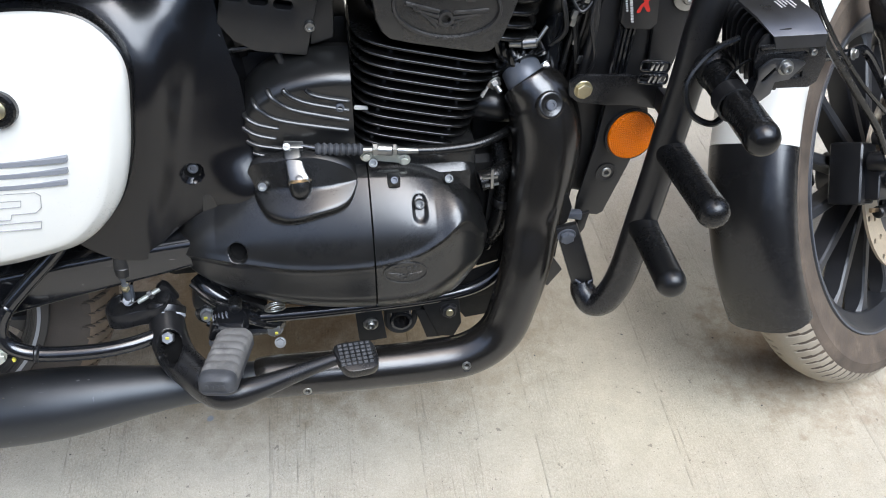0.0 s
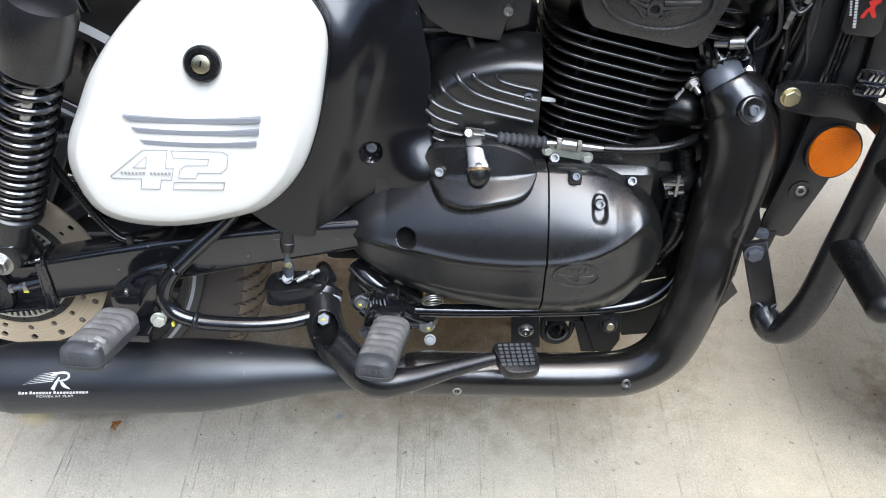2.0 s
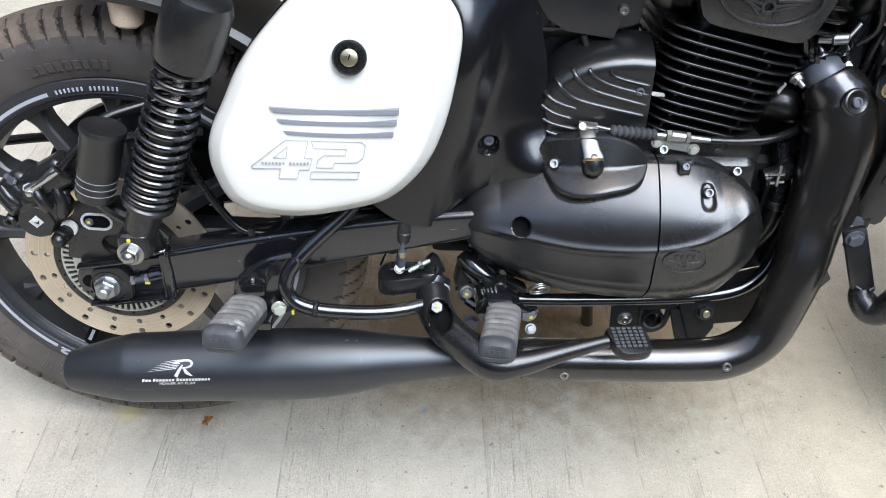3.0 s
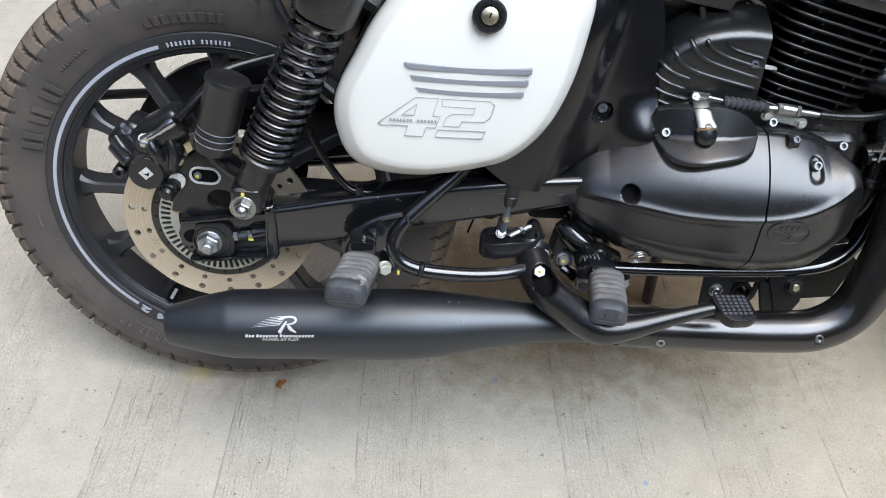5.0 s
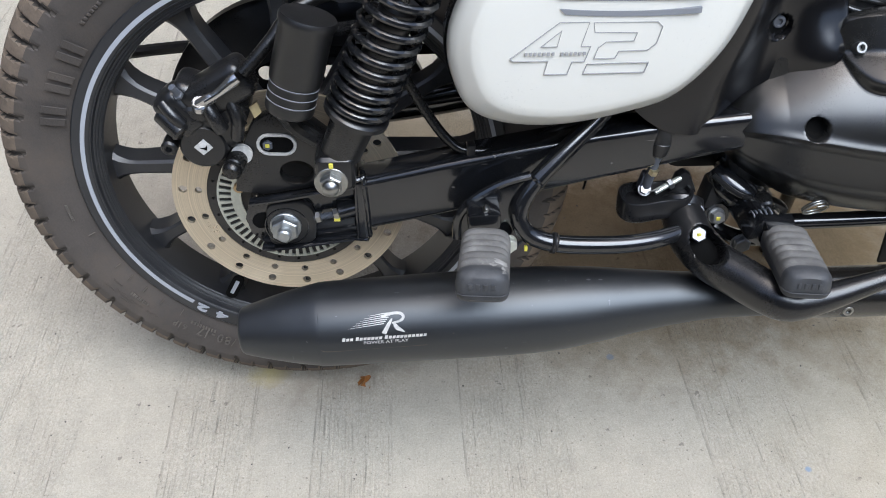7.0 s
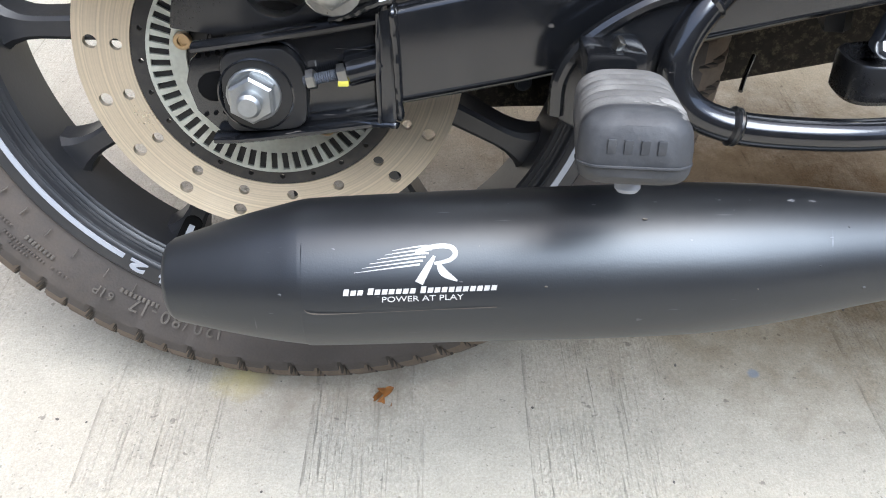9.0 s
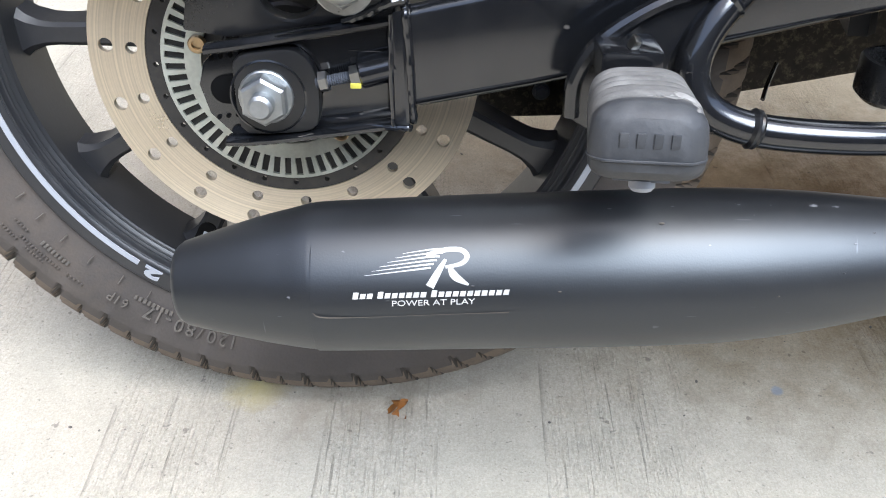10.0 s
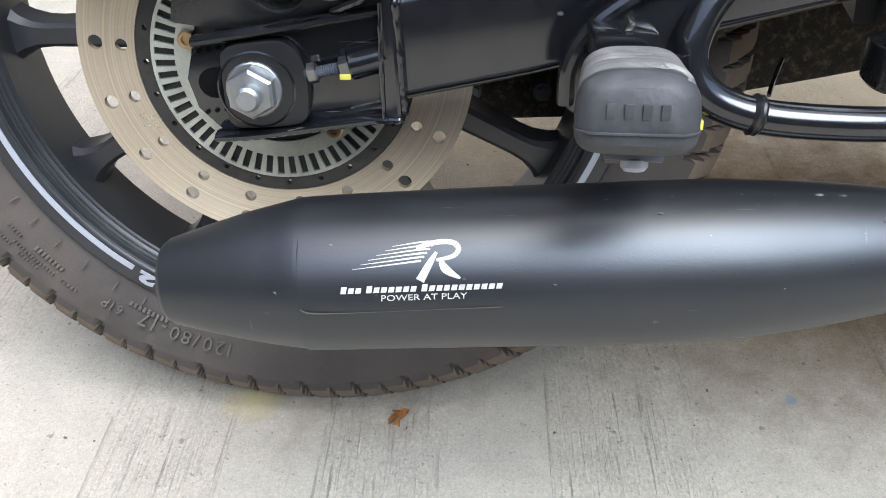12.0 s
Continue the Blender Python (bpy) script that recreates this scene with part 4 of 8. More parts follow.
part("bridge_rib", tube([(-0.094, -0.104, 0.452), (-0.086, -0.110, 0.443), (-0.079, -0.110, 0.434)], 0.0058, 12, 5), M_SATIN, cal)
part("bridge_rib", tube([(-0.056, -0.108, 0.452), (-0.050, -0.112, 0.440), (-0.045, -0.110, 0.428)], 0.0068, 12, 5), M_SATIN, cal)
part("bridge_rib", tube([(-0.036, -0.102, 0.452), (-0.031, -0.106, 0.436), (-0.034, -0.104, 0.416)], 0.0062, 12, 5), M_SATIN, cal)
part("mount_lug", lathe((-0.0965, -0.090, 0.4075), OUT, [(0.0075, 0), (0.0075, 0.016), (0.0055, 0.018), (0.003, 0.018), (0.0028, 0.012), (0.0, 0.012)], 20), M_SATIN, cal)
part("bleed_nipple", merge(rod((-0.078, -0.108, 0.462), (-0.081, -0.114, 0.472), 0.0032, n=10), hexa((-0.0775, -0.107, 0.460), (-0.3, -0.6, 0.7), 0.0046, 0.004, 0)), M_GREYMETAL, cal)
part("pad_spring", plate([(-0.020, 0.446), (-0.012, 0.452), (-0.009, 0.441), (-0.016, 0.435)], -0.104, -0.101, 0.0006), M_GOLD, cal)
part("maker_mark", moved(plate([(-0.0085, 0.000), (-0.001, -0.0085), (0.0085, -0.001), (0.001, 0.0080)], -0.1078, -0.1068, 0.0002), Matrix.Translation((-0.0650, 0, 0.4092))), M_WMARK, cal)
part("mark_chevron", moved(plate([(-0.0030, -0.001), (0.0030, -0.0035), (0.0035, 0.0020), (0.0012, -0.0005)], -0.1083, -0.1077, 0), Matrix.Translation((-0.0650, 0, 0.4092))), M_HOLE, cal)
part("slide_pin", merge(rod((-0.036, -0.085, 0.3925), (-0.0405, -0.112, 0.3885), 0.0095, n=20, edge=0.002), lathe((-0.0405, -0.111, 0.3885), (-0.15, -0.95, -0.15), [(0.0082, 0), (0.0092, 0.002), (0.0088, 0.006), (0.0062, 0.009), (0.0, 0.0095)], 20)), M_GRIP, cal)
part("bracket_face", rod((-0.0335, -0.099, 0.3955), (-0.0335, -0.0955, 0.3955), 0.0098, n=22), M_WMARK, cal)
part("banjo", merge(hexa((-0.0605, -0.112, 0.4545), (0, -0.7, 0.7), 0.0055, 0.006, 1.3), rod((-0.061, -0.110, 0.449), (-0.060, -0.113, 0.456), 0.0072, n=18, edge=0.001), block((-0.054, -0.115, 0.4585), (0.018, 0.006, 0.010), 0.002, Euler((0.5, -0.5, 0)).to_matrix())), M_CHROME, cal, "silver hose fitting")
part("hose_fitting", tube([(-0.054, -0.116, 0.459), (-0.042, -0.115, 0.466), (-0.030, -0.113, 0.475), (-0.024, -0.112, 0.479)], [0.0040, 0.0044, 0.0058, 0.0054], 12, 5), M_CHROME, cal)
part("brake_hose", tube([(-0.020, -0.111, 0.482), (-0.006, -0.106, 0.495), (0.006, -0.100, 0.507), (0.03, -0.085, 0.53), (0.08, -0.06, 0.54)], 0.0058, 12, 6), M_GRIP, cal)

# -- the black canister beside the shock --
can_lo, can_hi = Vector((0.018, -0.128, 0.452)), Vector((0.042, -0.125, 0.536))
can_ax = (can_hi - can_lo).normalized()
can = part("reservoir_canister", lathe(can_lo, can_ax, [(0.016, 0), (0.0205, 0.003), (0.0215, 0.006), (0.0215, 0.013), (0.0208, 0.0138), (0.0215, 0.0146), (0.0215, 0.0208), (0.0208, 0.0216), (0.0215, 0.0224), (0.0215, 0.0286), (0.0208, 0.0294), (0.0215, 0.0302), (0.0228, 0.034), (0.0228, 0.080), (0.0245, 0.083), (0.0245, 0.087), (0.0235, 0.0895), (0.021, 0.0885), (0.0, 0.0885)], 40), M_PLASTIC, bike, "black plastic canister with ribbed foot")
for h in (0.0138, 0.0216, 0.0294):
    part("groove_ring", lathe(can_lo + can_ax * h, can_ax, [(0.0206, -0.0006), (0.0218, 0), (0.0206, 0.0006)], 40), M_GREYPRINT, can)
part("foot", tube([(0.012, -0.11, 0.445), (0.020, -0.10, 0.425), (0.040, -0.10, 0.41)], 0.009, 10, 4), M_SATIN, can)
part("stay", tube([(0.05, -0.115, 0.52), (0.09, -0.09, 0.515), (0.13, -0.07, 0.51)], 0.006, 8, 4), M_SATIN, can)

# -- shock absorber --
s_lo, s_hi = Vector((0.052, -0.122, 0.390)), Vector((0.150, -0.143, 0.632))
s_ax = (s_hi - s_lo).normalized()
s_len = (s_hi - s_lo).length
shock = part("shock_absorber", merge(rod(s_lo + s_ax * 0.02, s_lo + s_ax * 0.066, 0.0185, 0.0205, 28, 0.002), rod(s_lo + s_ax * 0.05, s_lo + s_ax * 0.17, 0.016, n=24), lathe(s_lo + s_ax * 0.062, s_ax, [(0.021, 0), (0.0295, 0.002), (0.0295, 0.006), (0.0275, 0.008), (0.018, 0.012)], 36), block(s_lo + s_ax * 0.008, (0.036, 0.042, 0.034), 0.008, None, 3)), M_SATIN, bike, "black twin-tube rear shock absorber with exposed coil spring")
part("damper_rod", rod(s_lo + s_ax * 0.16, s_hi, 0.0065, n=16), M_CHROME, shock, "polished damper rod")
part("top_shroud", lathe(s_lo + s_ax * (s_len - 0.014), s_ax, [(0.0, 0.012), (0.029, 0.012), (0.0325, 0.0), (0.0335, 0.003), (0.0335, 0.060), (0.030, 0.070), (0.02, 0.074)], 40), M_SATIN, shock)


def coil(lo, ax, h0, h1, turns, R, wire):
    ref = Vector((1, 0, 0))
    u = (ref - ax * ref.dot(ax)).normalized()
    v = ax.cross(u)
    n = int(turns * 28)
    bm = bmesh.new()
    rings = []
    for k in range(n + 1):
        s = k / n
        # coils sit closer at the lower end
        h = h0 + (h1 - h0) * (0.72 * s + 0.28 * s * s)
        a = 2 * math.pi * turns * s
        rad = (u * math.cos(a) + v * math.sin(a))
        c = lo + ax * h + rad * R
        rings.append([c + rad * (wire * math.cos(b)) + ax * (wire * math.sin(b)) for b in (2 * math.pi * j / 10 for j in range(10))])
    skin(bm, rings)
    return bm


part("coil_spring", coil(s_lo, s_ax, 0.070, s_len - 0.008, 14.5, 0.0262, 0.0036), M_GLOSS, shock, "gloss black progressive coil spring")
part("lower_nut", hexa((0.051, -0.142, 0.390), OUT, 0.0105, 0.009, 1.45, 0, True), M_ZINC, shock, "chromed domed nut")
part("paint_mark", block((0.052, -0.144, 0.4075), (0.004, 0.003, 0.005), 0.001), M_YELLOW, shock)

# -- exhaust --
muf = part("muffler", tube([(-0.0455, -0.15, 0.2233), (-0.022, -0.15, 0.2251), (0.0, -0.15, 0.2268), (0.018, -0.15, 0.2281), (0.029, -0.15, 0.2290), (0.034, -0.15, 0.2292), (0.06, -0.15, 0.2305), (0.12, -0.15, 0.2335), (0.20, -0.15, 0.237), (0.255, -0.15, 0.240), (0.30, -0.15, 0.2435), (0.345, -0.15, 0.247), (0.39, -0.15, 0.2495), (0.43, -0.15, 0.251), (0.48, -0.15, 0.2515)], [0.0243, 0.0308, 0.0362, 0.0398, 0.0417, 0.0422, 0.0427, 0.0433, 0.0437, 0.0428, 0.0385, 0.0318, 0.0262, 0.0235, 0.0228], 64, 8), M_MUFFLER, bike, "matte black tapered slash-cut style muffler with white print", 60)
part("end_cap", lathe((0.032, -0.15, 0.2291), (-1, 0, -0.075), [(0.0, 0.074), (0.0241, 0.0760), (0.0243, 0.0775), (0.0222, 0.0808), (0.0192, 0.0814), (0.0180, 0.0790), (0.0, 0.0780)], 64), M_MUFFLER, muf, "", 50)
pipe_pts = [(0.46, -0.15, 0.251), (0.60, -0.15, 0.2505), (0.70, -0.15, 0.252), (0.755, -0.149, 0.259), (0.793, -0.143, 0.285), (0.812, -0.135, 0.335), (0.8235, -0.126, 0.380), (0.8315, -0.113, 0.420), (0.838, -0.105, 0.455), (0.8445, -0.096, 0.488), (0.8470, -0.088, 0.520), (0.8430, -0.081, 0.547), (0.8370, -0.0765, 0.565), (0.8270, -0.0710, 0.5785), (0.8120, -0.042, 0.606)]
exh = part("exhaust_pipe", tube(pipe_pts, 0.0205, 28, 8), M_MUFFLER, bike, "exhaust pipe bending down from the cylinder head")
part("heat_shield", tube([(0.498, -0.1505, 0.2513), (0.503, -0.1505, 0.2513), (0.512, -0.1505, 0.2513)] + [(x, y + (0.003 if z > 0.4 else -0.0005), z) for x, y, z in pipe_pts[1:-2]] + [(0.8280, -0.0695, 0.5775), (0.8247, -0.0662, 0.5825), (0.8235, -0.0650, 0.5842)], [0.019, 0.0235, 0.0258, 0.0262, 0.0265, 0.027, 0.0278, 0.0285, 0.0300, 0.0328, 0.0350, 0.0372, 0.0392, 0.0390, 0.0365, 0.0318, 0.0285, 0.0230], 48, 8), M_PIPE, exh, "satin black pipe shield with dimpled screw seats", 60)
part("shield_seam", tube([(x + 0.0350 * (0.92 + 0.006 * k), y - 0.0030, z + 0.004) for k, (x, y, z) in enumerate(pipe_pts[6:12])], 0.0016, 8, 8), M_PIPE, exh)
for p, ax in (((0.746, -0.1745, 0.2625), (0, -0.92, 0.4)), ((0.553, -0.174, 0.2465), (0, -0.95, 0.1))):
    part("screw_seat", lathe(Vector(p) - Vector(ax) * 0.002, ax, [(0.0095, 0), (0.0085, 0.0018), (0.006, 0.0022)], 24), M_MUFFLER, exh)
    part("screw", cap_screw(p, ax, 0.0055, 0.0035), M_ZINC, exh)
seat_ax = (0.15, -0.90, 0.40)
part("screw_seat", lathe((0.8418, -0.1092, 0.5735), seat_ax, [(0.0165, -0.0080), (0.0152, 0.0004), (0.0140, 0.0015), (0.0125, 0.0019), (0.0108, 0.0016), (0.0080, 0.0008), (0.0, 0.0007)], 40), M_PIPE, exh, "", 60)
part("screw", cap_screw((0.8418, -0.1098, 0.5738), seat_ax, 0.0058, 0.0028), M_GREYMETAL, exh)

# print on the muffler: a swooshing mark and two lines of writing
def bent_onto_muffler(bm, x, dz):
    """Lays a flat drawing (x right, y up) round the muffler's flank."""
    bm.transform(Matrix.Translation((x, dz, 0)))
    for v in bm.verts:
        px, py, pz = v.co
        zc, rr = 0.2335 + (px - 0.12) * 0.055, 0.0434 if px > 0.1 else 0.0427
        rr = float(np.interp(px, (0.06, 0.12, 0.20), (0.0427, 0.0433, 0.0437))) + 0.0002 + pz
        a = py / 0.0434
        v.co = (px, -0.15 - rr * math.cos(a), zc + rr * math.sin(a))
    return bm


def flat_shape(pts, depth=0.0002, smooth=0):
    """A flat drawing from (x, y) pairs, cut fine enough to bend."""
    if smooth:
        pts = [tuple(p) for p in catmull(pts, smooth, True)]
    bm = bmesh.new()
    bm.faces.new([bm.verts.new((x, y, depth)) for x, y in pts])
    bmesh.ops.triangulate(bm, faces=bm.faces)
    bmesh.ops.subdivide_edges(bm, edges=bm.edges, cuts=1)
    return bm


def stroke(pts, w, steps=6, depth=0.0002):
    """A pen stroke through (x, y) pairs; w: one width or one a point."""
    ws = [w] * len(pts) if isinstance(w, (int, float)) else w
    line = catmull([(*p, q) for p, q in zip(pts, ws)], steps)
    bm = bmesh.new()
    rows = []
    for i, (x, y, q) in enumerate(line):
        a, b = line[max(i - 1, 0)], line[min(i + 1, len(line) - 1)]
        d = Vector((b[0] - a[0], b[1] - a[1], 0)).normalized()
        rows.append([(x - d.y * q / 2, y + d.x * q / 2, depth), (x + d.y * q / 2, y - d.x * q / 2, depth)])
    skin(bm, rows, closed_ring=False, caps=False)
    return bm


LX, LZ = 0.094, 0.0275
mark = part("printed_mark", bent_onto_muffler(stroke([(-0.006, 0.0065), (0.004, 0.009), (0.012, 0.0085), (0.015, 0.005), (0.012, 0.0015), (0.004, 0.0)], [0.0024, 0.0027, 0.0027, 0.0027, 0.0023, 0.0016]), LX + 0.003, LZ), M_WMARK, muf, "white printed swoosh mark")
part("mark_stem", bent_onto_muffler(stroke([(0.004, 0.004), (0.0005, -0.002), (-0.004, -0.010)], [0.0016, 0.0034, 0.0044]), LX + 0.003, LZ), M_WMARK, muf)
part("mark_leg", bent_onto_muffler(stroke([(0.006, 0.0), (0.009, -0.005), (0.016, -0.0095)], [0.002, 0.004, 0.001]), LX + 0.003, LZ), M_WMARK, muf)
for k in range(6):
    part("mark_streak", bent_onto_muffler(stroke([(-0.018 - 0.004 * k, 0.0078 - 0.0022 * k), (-0.004 - 0.001 * k, 0.0094 - 0.0020 * k), (0.004 - 0.0015 * k, 0.0094 - 0.0019 * k)], [0.0002, 0.0009, 0.0011]), LX + 0.003, LZ), M_WMARK, muf)
xx = -0.041
for n in (3, 7, 11):
    for k in range(n):
        rise = 0.0008 if k == 0 else 0
        part("printed_bar", bent_onto_muffler(flat_shape([(xx, -0.0014), (xx + 0.0028, -0.0014), (xx + 0.0034, 0.0014 + rise), (xx + 0.0006, 0.0014 + rise)]), LX, LZ - 0.0140), M_WMARK, muf)
        xx += 0.0037
    xx += 0.0018
txt = lettering("POWER AT PLAY", 0.0056, Matrix.Diagonal((1.02, 0.80, 1, 1)), 0.0001)
part("printed_line", bent_onto_muffler(txt, LX + 0.0008, LZ - 0.0186), M_WMARK, muf, "white printed motto line")
part("scuff", bent_onto_muffler(stroke([(-0.062, -0.004), (-0.056, -0.007), (-0.03, -0.0075), (0.01, -0.007), (0.040, -0.0068)], [0.0003, 0.0009, 0.0003, 0.0003, 0.0008]), LX, LZ - 0.0185), M_LETTER, muf)
rng = random.Random(5)
for k in range(20):
    x, a = rng.uniform(0.0, 0.34), rng.uniform(-0.1, 1.5)
    rr = float(np.interp(x, (0.02, 0.12, 0.20, 0.255, 0.30, 0.345), (0.0413, 0.0433, 0.0437, 0.0428, 0.0385, 0.0318)))
    zc = 0.2335 + (x - 0.12) * 0.055
    if x > 0.02:
        n = Vector((0, -math.cos(a), math.sin(a)))
        s = rng.uniform(0.0003, 0.0008)
        b = bmesh.new()
        bmesh.ops.create_icosphere(b, subdivisions=1, radius=1, matrix=Matrix.Translation(Vector((x, -0.15, zc)) + n * rr) @ Matrix.Diagonal((s * rng.uniform(1, 2.4), s, s, 1)))
        part("dirt_speck", b, M_LETTER if k % 3 == 0 else M_PEG, muf)

chips = random.Random(11)
for x, z, size in ((0.2925, 0.2905, 0.0019), (0.3040, 0.2855, 0.0014), (0.219, 0.2890, 0.0010), (0.2535, 0.2925, 0.0008), (0.186, 0.2790, 0.0009), (0.020, 0.240, 0.0013), (0.048, 0.262, 0.0009), (0.012, 0.262, 0.0007), (0.235, 0.270, 0.0006), (0.31, 0.270, 0.0007), (0.27, 0.283, 0.0007)):
    rr = float(np.interp(x, (0.0, 0.018, 0.034, 0.12, 0.20, 0.255, 0.30, 0.345), (0.0362, 0.0398, 0.0422, 0.0433, 0.0437, 0.0428, 0.0385, 0.0318)))
    zc = float(np.interp(x, (0.0, 0.06, 0.12, 0.20, 0.255, 0.30, 0.345), (0.2268, 0.2305, 0.2335, 0.237, 0.240, 0.2435, 0.247)))
    sa = min(0.98, (z - zc) / rr)
    n = Vector((0, -math.sqrt(1 - sa * sa), sa))
    mid_p = Vector((x, -0.15, zc)) + n * (rr + 0.0003)
    up_v = Vector((0, sa, math.sqrt(1 - sa * sa)))
    bm = bmesh.new()
    bm.faces.new([bm.verts.new(mid_p + Vector((1, 0, 0)) * (size * 1.5 * math.cos(a) * q) + up_v * (size * 0.7 * math.sin(a) * q)) for a, q in ((k * 0.698, chips.uniform(0.45, 1.1)) for k in range(9))])
    part("paint_chip", bm, M_CHIP, muf)

# -- engine --
case = part("crankcase", merge(block((0.605, 0.01, 0.410), (0.33, 0.19, 0.165), 0.02, None, 3), block((0.67, 0.01, 0.49), (0.20, 0.17, 0.05), 0.012, None, 2), block((0.50, 0.02, 0.47), (0.12, 0.15, 0.16), 0.02, None, 3)), M_ENGINE, bike, "black crankcase block")
eng_top = along([(0.421, 0.424), (0.427, 0.439), (0.440, 0.452), (0.455, 0.460), (0.494, 0.477), (0.520, 0.485), (0.56, 0.491), (0.60, 0.494), (0.645, 0.496), (0.693, 0.493), (0.732, 0.480), (0.762, 0.456), (0.776, 0.430), (0.782, 0.405)])
eng_bot = along([(0.421, 0.398), (0.427, 0.383), (0.440, 0.367), (0.452, 0.358), (0.470, 0.348), (0.50, 0.334), (0.567, 0.325), (0.649, 0.323), (0.707, 0.325), (0.746, 0.334), (0.770, 0.354), (0.779, 0.380), (0.782, 0.401)])
eng_face = along([(0.421, -0.076), (0.4235, -0.090), (0.429, -0.102), (0.440, -0.113), (0.46, -0.1225), (0.50, -0.134), (0.56, -0.147), (0.64, -0.157), (0.70, -0.157), (0.735, -0.149), (0.76, -0.132), (0.775, -0.113), (0.782, -0.096)])
eng_ridge = along([(0.421, 0.410), (0.45, 0.4165), (0.494, 0.415), (0.56, 0.410), (0.64, 0.414), (0.69, 0.4255), (0.718, 0.4405), (0.740, 0.456), (0.752, 0.452), (0.766, 0.428), (0.782, 0.403)])


def cover_depth(x, z):
    zr, a, b, y = eng_ridge(x), eng_bot(x), eng_top(x), eng_face(x)
    wide = min(1, (b - a) / 0.13) ** 2 * min(1, max(0, (0.765 - x) / 0.03))
    bead = 0.0026 * math.exp(-abs((z - zr) / 0.0042) ** 1.5) * wide
    pit = well(math.hypot(x - 0.4935, z - 0.4245), 0.0112, 0.012, 0.0034) + well(math.hypot(x - 0.697, max(abs(z - 0.468) - 0.004, 0)), 0.0090, 0.005, 0.0040)
    if z > zr:
        u = min(max((z - zr) / max(b - zr, 1e-4), 0), 1)
        return y - bead + pit + (0.014 * u + 0.042 * u**2.2) * min(1, max(0, b - zr) / 0.05)
    v = min(max((zr - z) / max(zr - a, 1e-4), 0), 1)
    return y - bead + pit + 0.0022 * min(1, v * 7) + 0.004 * v + (0.030 * max(0, (v - 0.52) / 0.48) ** 1.6)


cov = part("clutch_cover", creased_shell(0.421, 0.6425, eng_top, eng_ridge, eng_bot, cover_depth, 200, 64, -0.07), M_ENGINE, bike, "satin black teardrop clutch cover", 40)
cov2 = part("ignition_cover", creased_shell(0.6445, 0.7815, eng_top, eng_ridge, eng_bot, cover_depth, 130, 64, -0.07), M_ENGINE, bike, "satin black rounded ignition cover with an embossed badge", 40)
part("seam", shell(0.6415, 0.6455, lambda x: eng_top(x) - 0.002, lambda x: eng_bot(x) + 0.002, lambda x, z: cover_depth(x, z) + 0.0035, 2, 30, -0.07), M_HOLE, case)
darken_well(cov, 0.4935, 0.4245, 0.0094, M_HOLE)
# raised hump over the clutch lever, and its parts
hump_bot = along([(0.5112, 0.494), (0.515, 0.479), (0.525, 0.4635), (0.535, 0.4565), (0.556, 0.4552), (0.586, 0.4615), (0.613, 0.469), (0.624, 0.4775), (0.6312, 0.492)])
hump_top = along([(0.5112, 0.499), (0.517, 0.510), (0.5427, 0.5175), (0.5849, 0.523), (0.6101, 0.5165), (0.625, 0.507), (0.6312, 0.497)])


def hump_depth(x, z):
    """Swells out of the cover: steep below its lip, easing off upwards."""
    a, b = hump_bot(x), hump_top(x)
    v = min(max((z - a) / max(b - a, 1e-4), 0), 1)
    u = min(1.0, abs(x - 0.5712) / 0.0601)
    swell = smooth01(v / 0.26) * (1 - 0.92 * v) * (1 - u**2.0) ** 0.95
    return cover_depth(x, min(z, eng_top(x) - 0.0015)) - 0.001 - 0.0275 * swell


hump = part("lever_hump", shell(0.5113, 0.6311, hump_top, hump_bot, hump_depth, 72, 44, -0.06), M_ENGINE, bike, "black domed lever housing", 80)
part("lever_pocket", lathe((0.5690, -0.1085, 0.4985), (0.03, -0.35, -0.93), [(0.0120, -0.004), (0.0125, 0.0), (0.0125, 0.007), (0.0115, 0.012), (0.0085, 0.016), (0.0, 0.0175)], 30), M_ENGINE, hump)
part("seal_ring", lathe((0.5688, -0.1080, 0.4998), (0.03, -0.50, -0.86), [(0.0118, -0.002), (0.0130, 0.0), (0.0118, 0.002)], 30), M_BRONZE, hump)
lev = part("clutch_lever", tube([(0.5690, -0.1140, 0.4985), (0.5682, -0.1135, 0.5045), (0.5660, -0.1065, 0.5110), (0.5640, -0.0970, 0.5185), (0.5628, -0.0880, 0.5240), (0.5625, -0.0800, 0.5270)], [0.0112, 0.0112, 0.0098, 0.0092, 0.0088, 0.0080], 18, 6, flat=0.20, up=(1, 0, 0)), M_ZINC, bike, "bright plated clutch release lever")
part("pivot_nut", hexa((0.5688, -0.1105, 0.5005), (0, -0.55, 0.83), 0.0085, 0.006, 1.2, 0.003), M_NUT, lev)
part("clevis", merge(block((0.5645, -0.0795, 0.5275), (0.022, 0.010, 0.007), 0.0018, Euler((0.4, 0.1, 0)).to_matrix()), rod((0.5735, -0.081, 0.5285), (0.590, -0.0865, 0.5270), 0.0022, n=10), rod((0.5575, -0.084, 0.530), (0.5575, -0.075, 0.524), 0.0048, n=14, edge=0.0008)), M_ZINC, lev)


def bellows(p0, p1, r, n):
    p0, p1 = Vector(p0), Vector(p1)
    h = (p1 - p0).length
    prof = []
    for k in range(n):
        prof += [(r * 0.72, h * k / n), (r, h * (k + 0.45) / n), (r * 0.95, h * (k + 0.6) / n)]
    return lathe(p0, p1 - p0, prof + [(r * 0.6, h)], 22)


